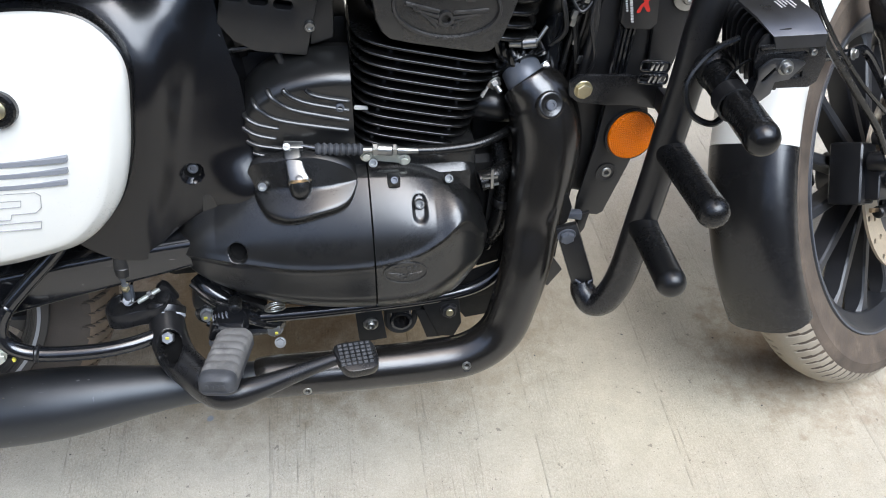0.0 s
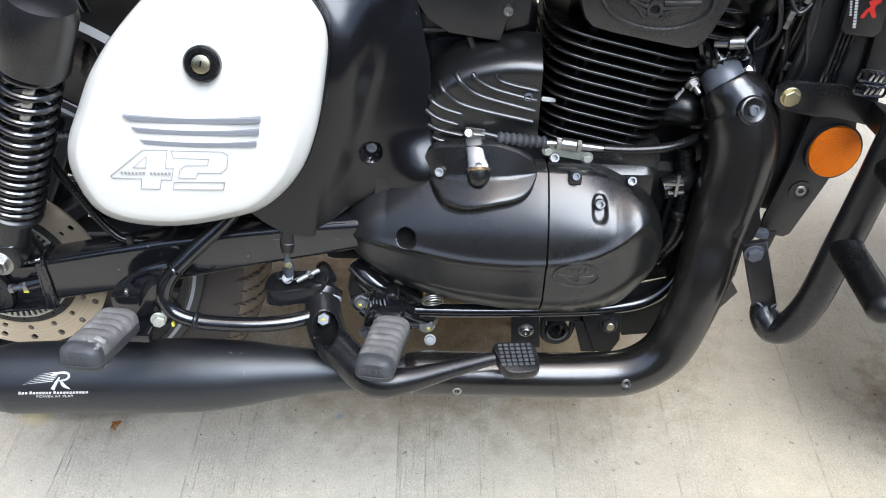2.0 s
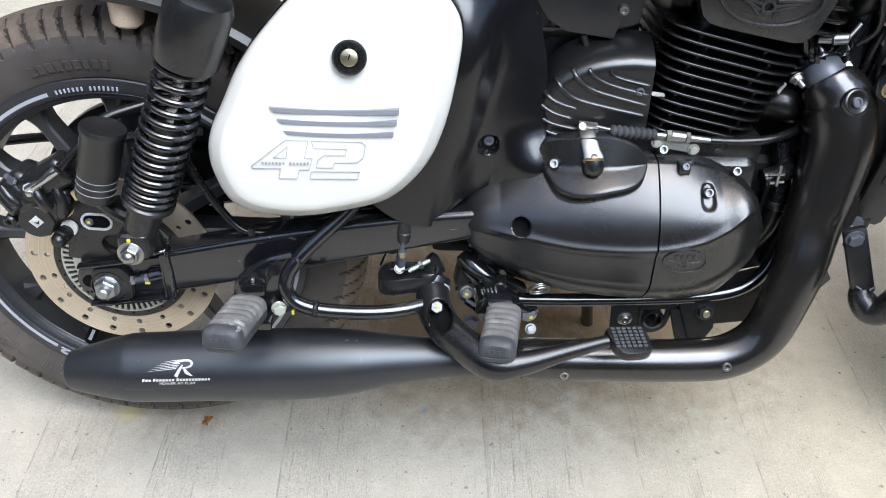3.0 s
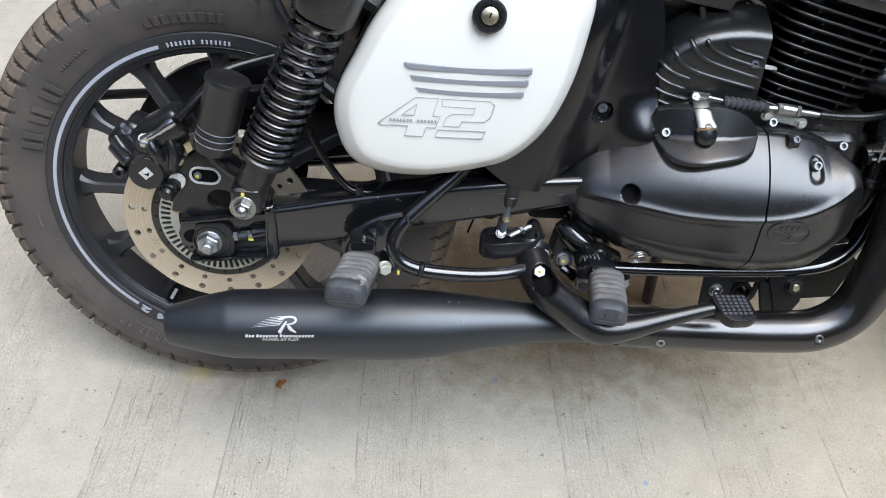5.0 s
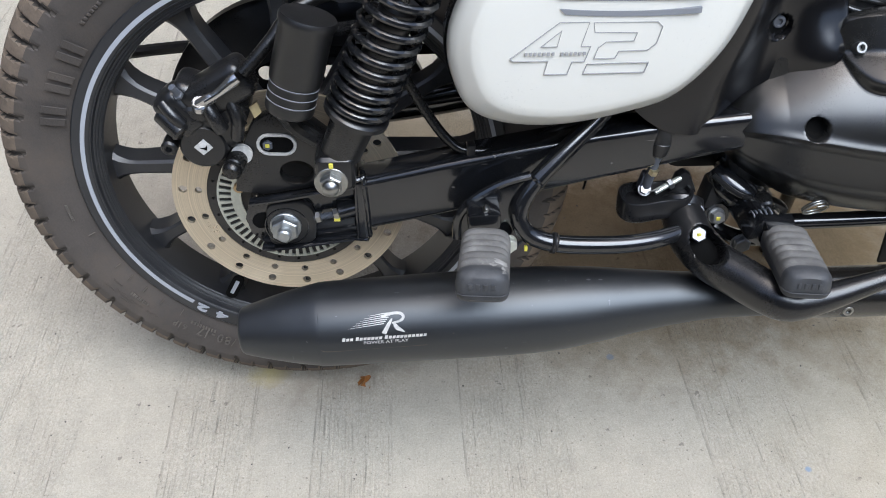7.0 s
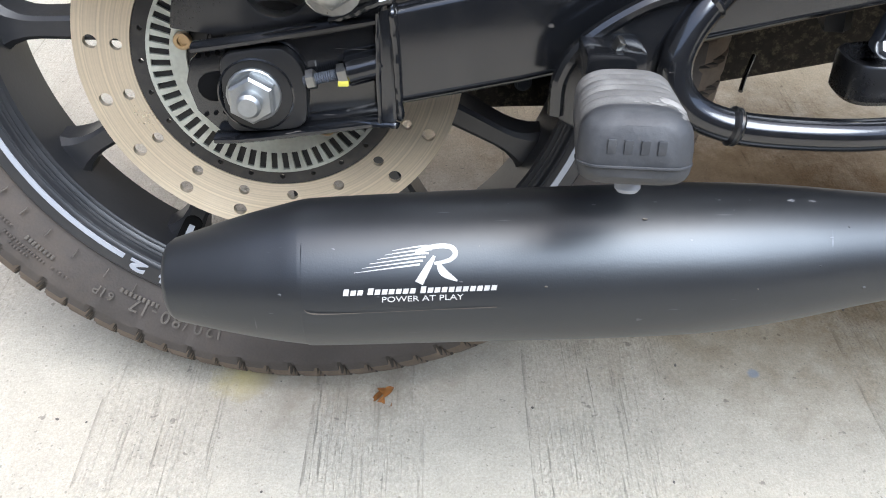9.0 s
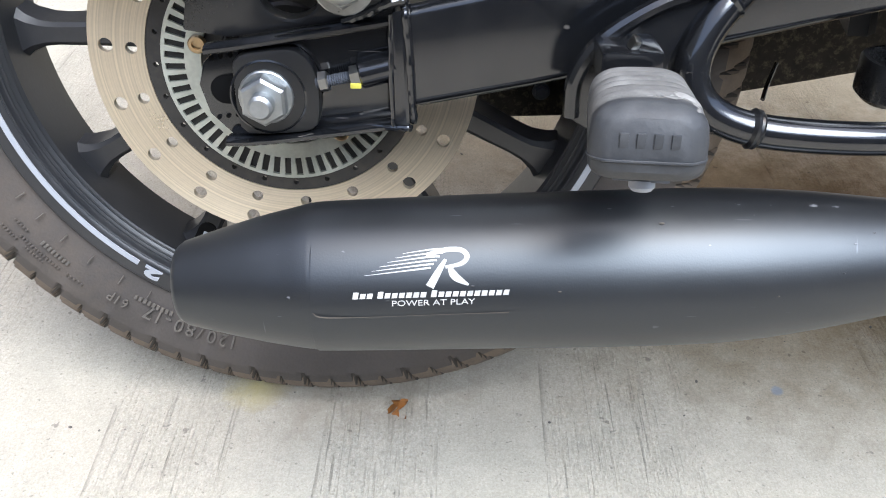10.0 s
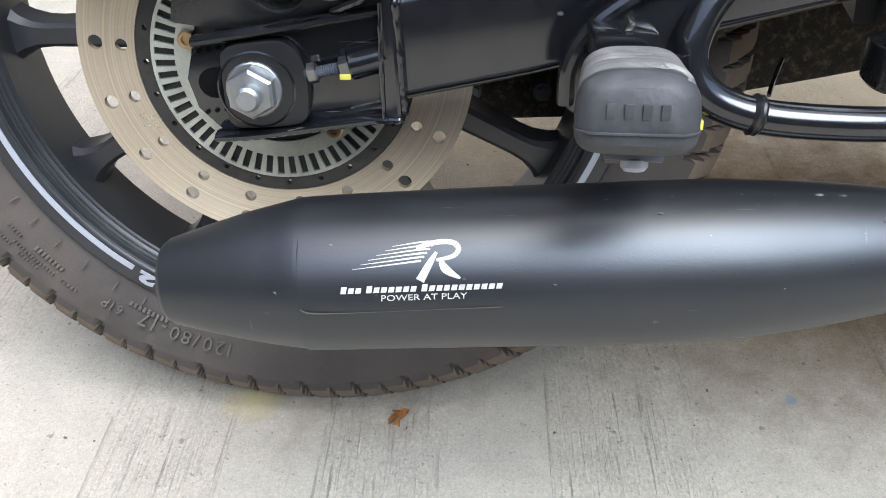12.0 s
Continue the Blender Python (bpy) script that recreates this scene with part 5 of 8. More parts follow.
cab = part("clutch_cable", merge(tube([(0.700, -0.092, 0.5185), (0.735, -0.090, 0.517), (0.775, -0.084, 0.519), (0.815, -0.06, 0.525), (0.85, -0.03, 0.545)], 0.0052, 12, 6)), M_GRIP, bike, "black clutch cable with ribbed boot")
part("cable_boot", bellows((0.588, -0.088, 0.527), (0.640, -0.090, 0.5235), 0.0072, 8), M_PEG, cab)
part("adjuster", merge(rod((0.638, -0.090, 0.5235), (0.650, -0.0905, 0.523), 0.0035, n=10), hexa((0.649, -0.0905, 0.523), (1, 0, -0.06), 0.0068, 0.007, 0), rod((0.655, -0.0905, 0.523), (0.672, -0.0915, 0.5215), 0.0065, n=14, edge=0.001), hexa((0.671, -0.0915, 0.5215), (1, 0, -0.06), 0.0068, 0.006, 0), rod((0.676, -0.0915, 0.521), (0.702, -0.092, 0.5185), 0.0042, 0.0032, 12)), M_ZINC, cab, "zinc cable adjuster")
part("cable_bracket", merge(plate([(0.638, 0.516), (0.646, 0.519), (0.690, 0.509), (0.692, 0.502), (0.684, 0.500), (0.640, 0.508)], -0.086, -0.083, 0.0008)), M_TONE, bike, "pale plated cable bracket")
for x, z in ((0.643, 0.513), (0.685, 0.505)):
    part("bolt", hexa((x, -0.086, z), OUT, 0.005, 0.005, 1.4), M_TONE, case)
for x, z, y in ((0.5272, 0.4869, -0.0975), (0.5894, 0.5086, -0.0970), (0.650, 0.503, -0.090), (0.733, 0.484, -0.103)):
    part("bolt", cap_screw((x, y + 0.006, z), (0, -0.9, 0.42), 0.0056, 0.010), M_ZINC, case)
part("bolt", cap_screw((0.697, cover_depth(0.697, 0.4705) + 0.002, 0.4705), (0, -0.9, 0.42), 0.0056, 0.009), M_ZINC, cov2)
part("lug", block((0.671, -0.108, 0.4925), (0.014, 0.014, 0.013), 0.003), M_ENGINE, cov2)
part("bolt", cap_screw((0.671, -0.114, 0.496), (0, -0.8, 0.6), 0.0045, 0.004), M_GREYMETAL, cov2)


def oval_badge(cx, cz, a, b, y, parent, turn, k=1.0, fy=None):
    """An embossed oval ring with plain wing bars, no lettering."""
    c, s = math.cos(radians(turn)), math.sin(radians(turn))

    def at(x, z):
        return (cx + x * c - z * s, cz + x * s + z * c)

    ring = [at(a * math.cos(t), b * math.sin(t)) for t in np.linspace(0, 2 * math.pi, 49)[:-1]]
    yy = fy or (lambda x, z: y)
    bm = bmesh.new()
    rows = []
    for x, z in ring:
        ux, uz = (x - cx) / a, (z - cz) / b
        rows.append([(x + ux * d * 0.0011 * k, yy(x, z) - h * 0.0013 * k, z + uz * d * 0.0011 * k) for d, h in ((1, -0.3), (0.5, 1), (-0.5, 1), (-1, -0.3))])
    skin(bm, rows, closed_ring=False, loop=True)
    badge = part("emblem_ring", bm, M_RAISED, parent, "embossed oval emblem", 50)
    for side_of in (-1, 1):
        for j in range(4):
            x0, x1, z0, z1 = 0.14 * a, (0.78 - 0.15 * j) * a, (-0.08 - 0.16 * j) * b, (0.0 - 0.13 * j) * b
            p, q = at(side_of * x0, z0 - 0.1 * b), at(side_of * x1, z1)
            part("emblem_wing", tube([(p[0], yy(*p), p[1]), (q[0], yy(*q), q[1])], 0.0011 * k, 6, 1), M_RAISED, parent)
    r0 = at(0, -0.38 * b)
    part("emblem_hub", lathe((r0[0], yy(*r0) + 0.0005, r0[1]), OUT, [(0.24 * b, 0), (0.24 * b, 0.0016 * k), (0.15 * b, 0.0016 * k), (0.14 * b, 0)], 20), M_RAISED, parent)
    for j in range(4):
        p = at((-0.42 + 0.28 * j) * a, 0.42 * b)
        part("emblem_bar", moved(block((0, 0, 0), (0.17 * a, 0.0022 * k, 0.36 * b), 0.0004), Matrix.Translation((p[0], yy(*p), p[1])) @ Matrix.Rotation(-radians(turn), 4, "Y")), M_RAISED, parent)


oval_badge(0.677, 0.3985, 0.0245, 0.0150, -0.155, cov2, -3, 1.1, lambda x, z: cover_depth(x, z))

# starter cover with curved ribs
fan_top = along([(0.5005, 0.526), (0.506, 0.556), (0.519, 0.583), (0.535, 0.599), (0.554, 0.609), (0.580, 0.616), (0.607, 0.619), (0.632, 0.618)])
fan_bot = along([(0.5005, 0.519), (0.510, 0.505), (0.530, 0.500), (0.580, 0.499), (0.632, 0.505)])


def fan_depth(x, z):
    left = max(0, 1 - (x - 0.5005) / 0.030)
    high = max(0, 1 - (fan_top(x) - z) / 0.026)
    return -0.071 + 0.018 * left**2 + 0.040 * high**2


fan_bm = shell(0.5005, 0.632, fan_top, fan_bot, fan_depth, 48, 40, -0.02)
fan_tree = BVHTree.FromBMesh(fan_bm)
fan = part("ribbed_cover", fan_bm, M_ENGINE, bike, "black cover with curved cooling ribs", 60)
RIBS = ([(0.583, 0.5905), (0.589, 0.5845), (0.604, 0.5795), (0.629, 0.5740)], [(0.560, 0.5915), (0.567, 0.5835), (0.586, 0.5740), (0.628, 0.5630)], [(0.543, 0.5900), (0.550, 0.5800), (0.570, 0.5665), (0.627, 0.5508)], [(0.526, 0.5790), (0.534, 0.5680), (0.556, 0.5545), (0.6255, 0.5385)],
        [(0.515, 0.5625), (0.521, 0.5570), (0.533, 0.5510), (0.551, 0.5455)], [(0.509, 0.5505), (0.515, 0.5455), (0.527, 0.5395), (0.547, 0.5335)], [(0.5065, 0.5375), (0.513, 0.5325), (0.526, 0.5270), (0.560, 0.5190)], [(0.5055, 0.5250), (0.512, 0.5205), (0.526, 0.5155), (0.545, 0.5115)])
for pts in RIBS:
    line = []
    for x, z in catmull(pts, 6):
        hit = fan_tree.ray_cast(Vector((x, -0.3, z)), Vector((0, 1, 0)))[0]
        line.append((x, (hit.y if hit else -0.045) - 0.0010, z))
    part("rib", tube(line, [0.0012] + [0.0023] * (len(line) - 2) + [0.0018], 12, 2, flat=1.4, up=(0, 0, 1)), M_ENGINE, fan)
part("screw", cap_screw((0.6185, -0.070, 0.567), OUT, 0.0048, 0.005), M_GREYMETAL, fan)

# cylinder: fins on an axis that leans forward
cyl_o, cyl_a, cyl_f = Vector((0.692, 0.012, 0.520)), Vector((0.225, 0, 0.974)), Vector((0.974, 0, -0.225))


def in_cyl(f, y, h):
    return cyl_o + cyl_f * f + cyl_a * h + Vector((0, y - 0.012, 0))


def fin(h, f0, f1, y0, y1, thick=0.0036, bow=4.6):
    """One cooling fin: a plate of bowed outline with a thin rim."""
    cx, cy, hx, hy = (f0 + f1) / 2, (y0 + y1) / 2, (f1 - f0) / 2, (y1 - y0) / 2
    pts = []
    for k in range(56):
        a = 2 * math.pi * k / 56
        c, s = math.cos(a), math.sin(a)
        pts.append((cx + hx * math.copysign(abs(c) ** (2 / bow), c), cy + hy * math.copysign(abs(s) ** (2 / bow), s)))
    bm = bmesh.new()
    rows = []
    for s, dh in ((0.97, 0), (0.990, 0.0002), (0.997, thick * 0.2), (1.0, thick * 0.5), (0.997, thick * 0.8), (0.990, thick - 0.0002), (0.97, thick)):
        rows.append([in_cyl(cx + (x - cx) * s, cy + (y - cy) * s, h + dh) for x, y in pts])
    skin(bm, rows)
    return bm


cylinder = part("cylinder", merge(*[fin(-0.01, -0.050, 0.054, -0.050, 0.075, 0.155, 3.0)]), M_FIN, bike, "black finned cylinder")
for k in range(11):
    h = -0.0108 + 0.01178 * k
    s = k / 10
    part("cooling_fin", fin(h, -0.064 - 0.020 * s, 0.068 + 0.020 * s, -0.074 - 0.008 * s, 0.10), M_FIN, cylinder, "", 75)
for k in range(11):
    for f in (-0.040, 0.034):
        h = -0.0108 + 0.01178 * k
        if k < 10:
            part("fin_web", block(in_cyl(f + 0.005 * (k % 3), -0.053 + 0.004 * (f > 0.04) - 0.0008 * k, h + 0.0075), (0.0045, 0.018, 0.0092), 0.001, Euler((0, radians(13), 0)).to_matrix()), M_FIN, cylinder)
part("paint_mark", plate(pill(0.641, 0.5615, 0.0055, 0.0022, -0.12), -0.0665, -0.064, 0.0004), M_WMARK, cylinder)
# cylinder head with side plate
head = part("cylinder_head", fin(0.135, -0.06, 0.085, -0.06, 0.08, 0.11, 3.0), M_FIN, bike, "black finned cylinder head")
for k in range(7):
    part("cooling_fin", fin(0.137 + 0.014 * k, -0.075, 0.114 - 0.001 * k, -0.086, 0.10, 0.005), M_FIN, head, "", 75)
side_plate = part("rocker_side_plate", plate([(0.654, 0.745), (0.6560, 0.720), (0.6567, 0.692), (0.6600, 0.670), (0.6650, 0.6575), (0.6735, 0.6495), (0.695, 0.6436), (0.740, 0.6347), (0.766, 0.6300), (0.776, 0.6305), (0.7845, 0.6365), (0.791, 0.648), (0.799, 0.668), (0.8085, 0.6955), (0.8139, 0.712), (0.820, 0.745)], -0.094, -0.070, 0.006), M_ENGINE, head, "matte black side plate with an embossed emblem")
oval_badge(0.7315, 0.6815, 0.054, 0.032, -0.0945, side_plate, -7.5, 2.2)
part("mount_boss", rod((0.617, -0.02, 0.716), (0.611, -0.075, 0.716), 0.017, n=28, edge=0.002), M_GREYMETAL, head)
part("bolt", hexa((0.611, -0.075, 0.716), OUT, 0.0115, 0.010, 1.25), M_PLASTIC, head)
# port flange with studs
port = part("exhaust_port", merge(*[lathe(in_cyl(0.083 + 0.010 * k, -0.045, 0.128 - 0.006 * k), (0.75, -0.45, 0.2), [(0.030, 0), (0.030, 0.004), (0.024, 0.005)], 28) for k in range(5)]), M_FIN, head)
port_ax = Vector((-0.30, 0.75, 0.60)).normalized()
part("collar", lathe((0.8235, -0.0680, 0.5825), port_ax, [(0.0205, -0.004), (0.0218, -0.001), (0.0218, 0.016), (0.0205, 0.018)], 36), M_GREYMETAL, exh, "grey pipe collar")


# clamping ring round the exhaust port, with ribs standing out all round
ring_o = Vector((0.8175, -0.0540, 0.5945))
finned = part("finned_collar", lathe(ring_o, port_ax, [(0.0220, -0.002), (0.0240, -0.001), (0.0252, 0.004), (0.0252, 0.026), (0.022, 0.028)], 40), M_FIN, exh, "black ribbed clamping ring at the exhaust port")
ring_u = (Vector((0, -1, 0)) + port_ax * port_ax.y).normalized()
for k in range(18):
    a = 2 * math.pi * k / 18
    rad_dir = ring_u * math.cos(a) + port_ax.cross(ring_u) * math.sin(a)
    turn_m = Matrix((rad_dir, port_ax.cross(rad_dir), port_ax)).transposed()
    part("collar_rib", block(ring_o + rad_dir * 0.0290 + port_ax * 0.013, (0.010, 0.0040, 0.026), 0.0012, turn_m), M_FIN, finned)
part("stud_nut", merge(hexa((0.7850, -0.076, 0.588), (0.40, -0.80, -0.45), 0.0062, 0.007, 1.3, 0.008)), M_ZINC, exh)
part("stud_nut", merge(hexa((0.8440, -0.058, 0.598), (0.45, -0.60, -0.62), 0.0058, 0.007, 1.25, 0.006)), M_ZINC, exh)
# coolant stub and clip in front of the ignition cover
part("hose_stub", tube([(0.772, -0.085, 0.468), (0.792, -0.08, 0.472), (0.83, -0.05, 0.478)], 0.012, 14, 4), M_GRIP, bike)
part("hose_clip", merge(block((0.781, -0.099, 0.482), (0.018, 0.004, 0.0035), 0.001), block((0.7835, -0.099, 0.480), (0.0035, 0.004, 0.026), 0.001), rod((0.776, -0.097, 0.469), (0.792, -0.097, 0.471), 0.002, n=8)), M_ZINC, bike, "bare metal hose clip")
part("water_pipe", tube([(0.765, -0.03, 0.545), (0.792, -0.045, 0.545), (0.815, -0.03, 0.535), (0.83, 0.0, 0.53)], 0.019, 18, 6), M_GRIP, bike)
part("cable_tie", block((0.778, -0.062, 0.570), (0.004, 0.003, 0.014), 0.001, Euler((0, 0.5, 0)).to_matrix()), M_WMARK, bike)

# electronics box beside the head
box = part("regulator_box", plate([(0.517, 0.708), (0.596, 0.690), (0.604, 0.676), (0.588, 0.616), (0.535, 0.624), (0.514, 0.637), (0.500, 0.657), (0.508, 0.690)], -0.046, 0.03, 0.005, 0, [pill(0.520 + 0.0245 * k, 0.684 - 0.0055 * k, 0.0055, 0.0042, -0.15) for k in range(3)]), M_PLASTIC, bike, "black plastic box with three slots")
part("slot_floor", block((0.545, -0.030, 0.676), (0.07, 0.004, 0.03), 0.001), M_HOLE, box)
part("box_lid", plate([(0.514, 0.722), (0.600, 0.704), (0.597, 0.693), (0.516, 0.711)], -0.038, 0.03, 0.003), M_PLASTIC, box)
part("box_flank", plate([(0.600, 0.70), (0.622, 0.693), (0.618, 0.63), (0.592, 0.622)], -0.034, 0.02, 0.004), M_PLASTIC, box)
for p in ((0.497, -0.043, 0.643), (0.594, -0.046, 0.650)):
    part("screw", cap_screw(p, OUT, 0.0058, 0.006), M_ZINC, box)
part("box_stay", tube([(0.498, -0.03, 0.638), (0.503, -0.03, 0.622), (0.530, -0.035, 0.625), (0.56, -0.03, 0.632)], 0.003, 8, 4), M_PLASTIC, box)
part("stay_pin", rod((0.556, -0.038, 0.620), (0.560, -0.038, 0.606), 0.004, n=12, edge=0.001), M_PLASTIC, box)

# -- side panels --
cov_out = [(0.154, 0.520), (0.157, 0.492), (0.171, 0.461), (0.20, 0.446), (0.25, 0.4425), (0.307, 0.453), (0.350, 0.469), (0.385, 0.505), (0.405, 0.553), (0.4165, 0.610), (0.4195, 0.646), (0.4105, 0.670), (0.387, 0.692), (0.35, 0.701), (0.30, 0.700), (0.262, 0.686), (0.222, 0.648), (0.193, 0.610), (0.174, 0.573), (0.160, 0.545)]
cov_line = np.array(catmull(cov_out, 8, True))
pan_crest = along([(0.40, 0.400), (0.50, 0.418), (0.583, 0.4345), (0.614, 0.4440), (0.6545, 0.4590), (0.693, 0.4795), (0.724, 0.5030), (0.76, 0.530)])


def panel_depth(x, z):
    """The sculpted black panel: a ledge round the white cover, a flat behind it, and a flank that turns to the engine."""
    s = float(np.min(np.hypot(cov_line[:, 0] - x, cov_line[:, 1] - z)))
    s = s if x > 0.385 or z > 0.69 or z < 0.47 else 0.0
    d = x - pan_crest(z)
    flank = smooth01((d + 0.022) / 0.056)
    deep = 0.35 * smooth01((z - 0.590) / 0.080) * (1 - flank) + (0.30 + 0.25 * smooth01((z - 0.50) / 0.20)) * flank
    y = -0.110 + 0.044 * smooth01((s - 0.002) / 0.046) * deep + 3.4 * max(0, min(z, 0.715) - 0.585) ** 2 + 0.86 * max(0, z - 0.715)
    y += (0.14 + 0.19 * smooth01((z - 0.50) / 0.18)) * (d + math.sqrt(d * d + 0.0007) - 0.0264 + 0.0126)
    y -= 0.024 * smooth01((0.528 - z) / 0.056) * smooth01((x - 0.458) / 0.055)
    return y + well(math.hypot(x - 0.4543, z - 0.5060), 0.0125, 0.007, 0.0030)


pan_top = along([(0.26, 0.74), (0.40, 0.75), (0.492, 0.75), (0.498, 0.70), (0.503, 0.655), (0.511, 0.615), (0.516, 0.59), (0.5205, 0.515)])
pan_bot = along([(0.26, 0.50), (0.30, 0.465), (0.335, 0.432), (0.360, 0.416), (0.375, 0.413), (0.391, 0.412), (0.405, 0.424), (0.420, 0.435), (0.445, 0.449), (0.478, 0.461), (0.50, 0.469), (0.5205, 0.476)])
panel = part("frame_cover", shell(0.26, 0.520, pan_top, pan_bot, panel_depth, 150, 170, 0.01), M_BODY, bike, "satin black sculpted frame cover", 40)
part("screw", cap_screw((0.4543, panel_depth(0.4543, 0.506) + 0.001, 0.509), OUT, 0.0058, 0.0036), M_GREYMETAL, panel)
darken_well(panel, 0.4543, 0.506, 0.0088, M_HOLE)
side = part("side_cover", dome(cov_out, [(0.985, -0.105), (1.0, -0.134), (0.994, -0.1405), (0.980, -0.1455), (0.94, -0.1512), (0.905, -0.1550), (0.878, -0.1585), (0.855, -0.1603), (0.80, -0.1615), (0.6, -0.1626), (0.3, -0.1635), (0.02, -0.164)], (0.288, 0.572), 8, lambda x, z, s: (0.022 * max(0, (z - 0.545) / 0.155) ** 1.7 + 0.007 * smooth01((x - 0.33) / 0.08)) * min(1, s / 0.3)), M_WHITE, bike, "pearl white oval side cover with grey stripes", 30)
part("cover_seal", dome([(0.288 + (x - 0.288) * 1.012, 0.572 + (z - 0.572) * 1.012) for x, z in cov_out], [(0.96, -0.09), (1.0, -0.110), (1.0, -0.1265), (0.985, -0.1285), (0.96, -0.12)], (0.288, 0.572), 8, lambda x, z, s: 0.022 * max(0, (z - 0.545) / 0.155) ** 1.7), M_GRIP, side)


for (x0, x1, z), w in (((0.2305, 0.3570, 0.5750), 0.0050), ((0.2370, 0.3545, 0.5625), 0.0046), ((0.2425, 0.3510, 0.5500), 0.0044)):
    bm = bmesh.new()
    rows = []
    for k in range(13):
        x = x0 + (x1 - x0) * k / 12
        sag = 0.0022 * (2 * k / 12 - 1) ** 2
        dx = 0.003 * (1 - k / 12)
        rows.append([(x - dx, -0.1645, z + w / 2 + sag), (x + dx * 0.5, -0.1645, z - w / 2 + sag), (x + dx * 0.5, -0.158, z - w / 2 + sag), (x - dx, -0.158, z + w / 2 + sag)])
    skin(bm, rows)
    part("stripe", bm, M_GREYPRINT, side, "grey printed stripe")


def outline_figure(loop, w):
    """The drawn outline of a figure, with mitred corners."""
    bm = bmesh.new()
    n = len(loop)
    rows = []
    for i in range(n):
        a, b, c = (Vector((*loop[(i + k) % n], 0)) for k in (-1, 0, 1))
        d1, d2 = (b - a).normalized(), (c - b).normalized()
        n1, n2 = Vector((-d1.y, d1.x, 0)), Vector((-d2.y, d2.x, 0))
        m = (n1 + n2)
        m = m / max(m.dot(n1), 0.35) * (w / 2)
        p, q = b + m, b - m
        rows.append([(p.x, -0.1640, p.y), (q.x, -0.1640, q.y), (q.x, -0.160, q.y), (p.x, -0.160, p.y)])
    skin(bm, rows, loop=True)
    return bm


four = [(0.2030, 0.5135), (0.2405, 0.5435), (0.2640, 0.5435), (0.2590, 0.5235), (0.2670, 0.5235), (0.2630, 0.5105), (0.2530, 0.5105), (0.2500, 0.5000), (0.2310, 0.5000), (0.2335, 0.5115), (0.2050, 0.5115)]
four_in = [(0.2270, 0.5235), (0.2425, 0.5365), (0.2400, 0.5235)]
two = [(0.2675, 0.5430), (0.3180, 0.5430), (0.3225, 0.5390), (0.3195, 0.5250), (0.3130, 0.5195), (0.2900, 0.5190), (0.2875, 0.5130), (0.2705, 0.5130), (0.2730, 0.5220), (0.2790, 0.5270), (0.3010, 0.5275), (0.3030, 0.5345), (0.2690, 0.5350)]
two_foot = [(0.2655, 0.5085), (0.3155, 0.5090), (0.3130, 0.5005), (0.2630, 0.5000)]
for name, loop in (("figure_four", four), ("figure_four", four_in), ("figure_two", two), ("figure_two", two_foot)):
    part(name, outline_figure(loop, 0.00045), M_DARKPRINT, side, "thin grey outlined figure")
for k in range(14):
    if k != 7:
        part("print_bar", block((0.2155 + 0.0036 * k, -0.1641, 0.5178), (0.0022, 0.001, 0.0026), 0), M_DARKPRINT, side)
lk = part("cover_lock", lathe((0.309, -0.1530, 0.629), (0, -1, 0.25), [(0.0170, -0.004), (0.0170, 0.009), (0.0150, 0.0115), (0.0110, 0.0115), (0.0100, 0.0095), (0.0, 0.0095)], 40), M_GRIP, side, "round key lock in a black ring")
part("lock_barrel", merge(lathe((0.309, -0.1625, 0.6315), (0, -1, 0.25), [(0.0085, 0), (0.0085, 0.002), (0.0075, 0.0025), (0, 0.0025)], 30)), M_GOLD, lk)
part("key_slot", block((0.309, -0.1655, 0.6322), (0.0012, 0.001, 0.008), 0, Euler((0.25, 0.3, 0)).to_matrix()), M_HOLE, lk)

# -- passenger peg bracket: a welded tube loop with a gusset --
loop = part("peg_hanger", tube([(0.318, -0.095, 0.452), (0.292, -0.108, 0.427), (0.262, -0.122, 0.402), (0.238, -0.133, 0.380), (0.226, -0.139, 0.362), (0.223, -0.143, 0.346), (0.230, -0.146, 0.332), (0.246, -0.148, 0.323), (0.272, -0.149, 0.318), (0.320, -0.147, 0.315), (0.360, -0.140, 0.315), (0.395, -0.125, 0.316)], 0.0088, 18, 8), M_GLOSS, bike, "gloss black welded tube hanger for the passenger peg")
part("weld_ring", lathe((0.256, -0.1485, 0.3205), (1, -0.02, -0.2), [(0.0086, -0.003), (0.0106, -0.001), (0.0100, 0.0008), (0.0104, 0.002), (0.0086, 0.004)], 20), M_SATIN, loop)
part("weld_ring", lathe((0.238, -0.133, 0.380), (0.75, 0.3, 0.65), [(0.0086, -0.002), (0.0100, 0), (0.0086, 0.002)], 20), M_GLOSS, loop)
part("gusset", plate([(0.166, 0.318), (0.164, 0.338), (0.172, 0.356), (0.190, 0.370), (0.222, 0.387), (0.234, 0.381), (0.226, 0.360), (0.224, 0.340), (0.236, 0.320), (0.225, 0.306), (0.195, 0.300)], -0.136, -0.124, 0.003), M_GLOSS, loop)
part("gusset_rim", tube([(0.165, -0.137, 0.322), (0.166, -0.137, 0.343), (0.178, -0.137, 0.362), (0.205, -0.137, 0.380), (0.232, -0.136, 0.388)], 0.0045, 10, 6), M_GLOSS, loop)
part("hinge_lug", block((0.188, -0.150, 0.357), (0.030, 0.030, 0.016), 0.003), M_GLOSS, loop)
part("hinge_lug", block((0.194, -0.152, 0.308), (0.026, 0.032, 0.012), 0.003), M_GLOSS, loop)
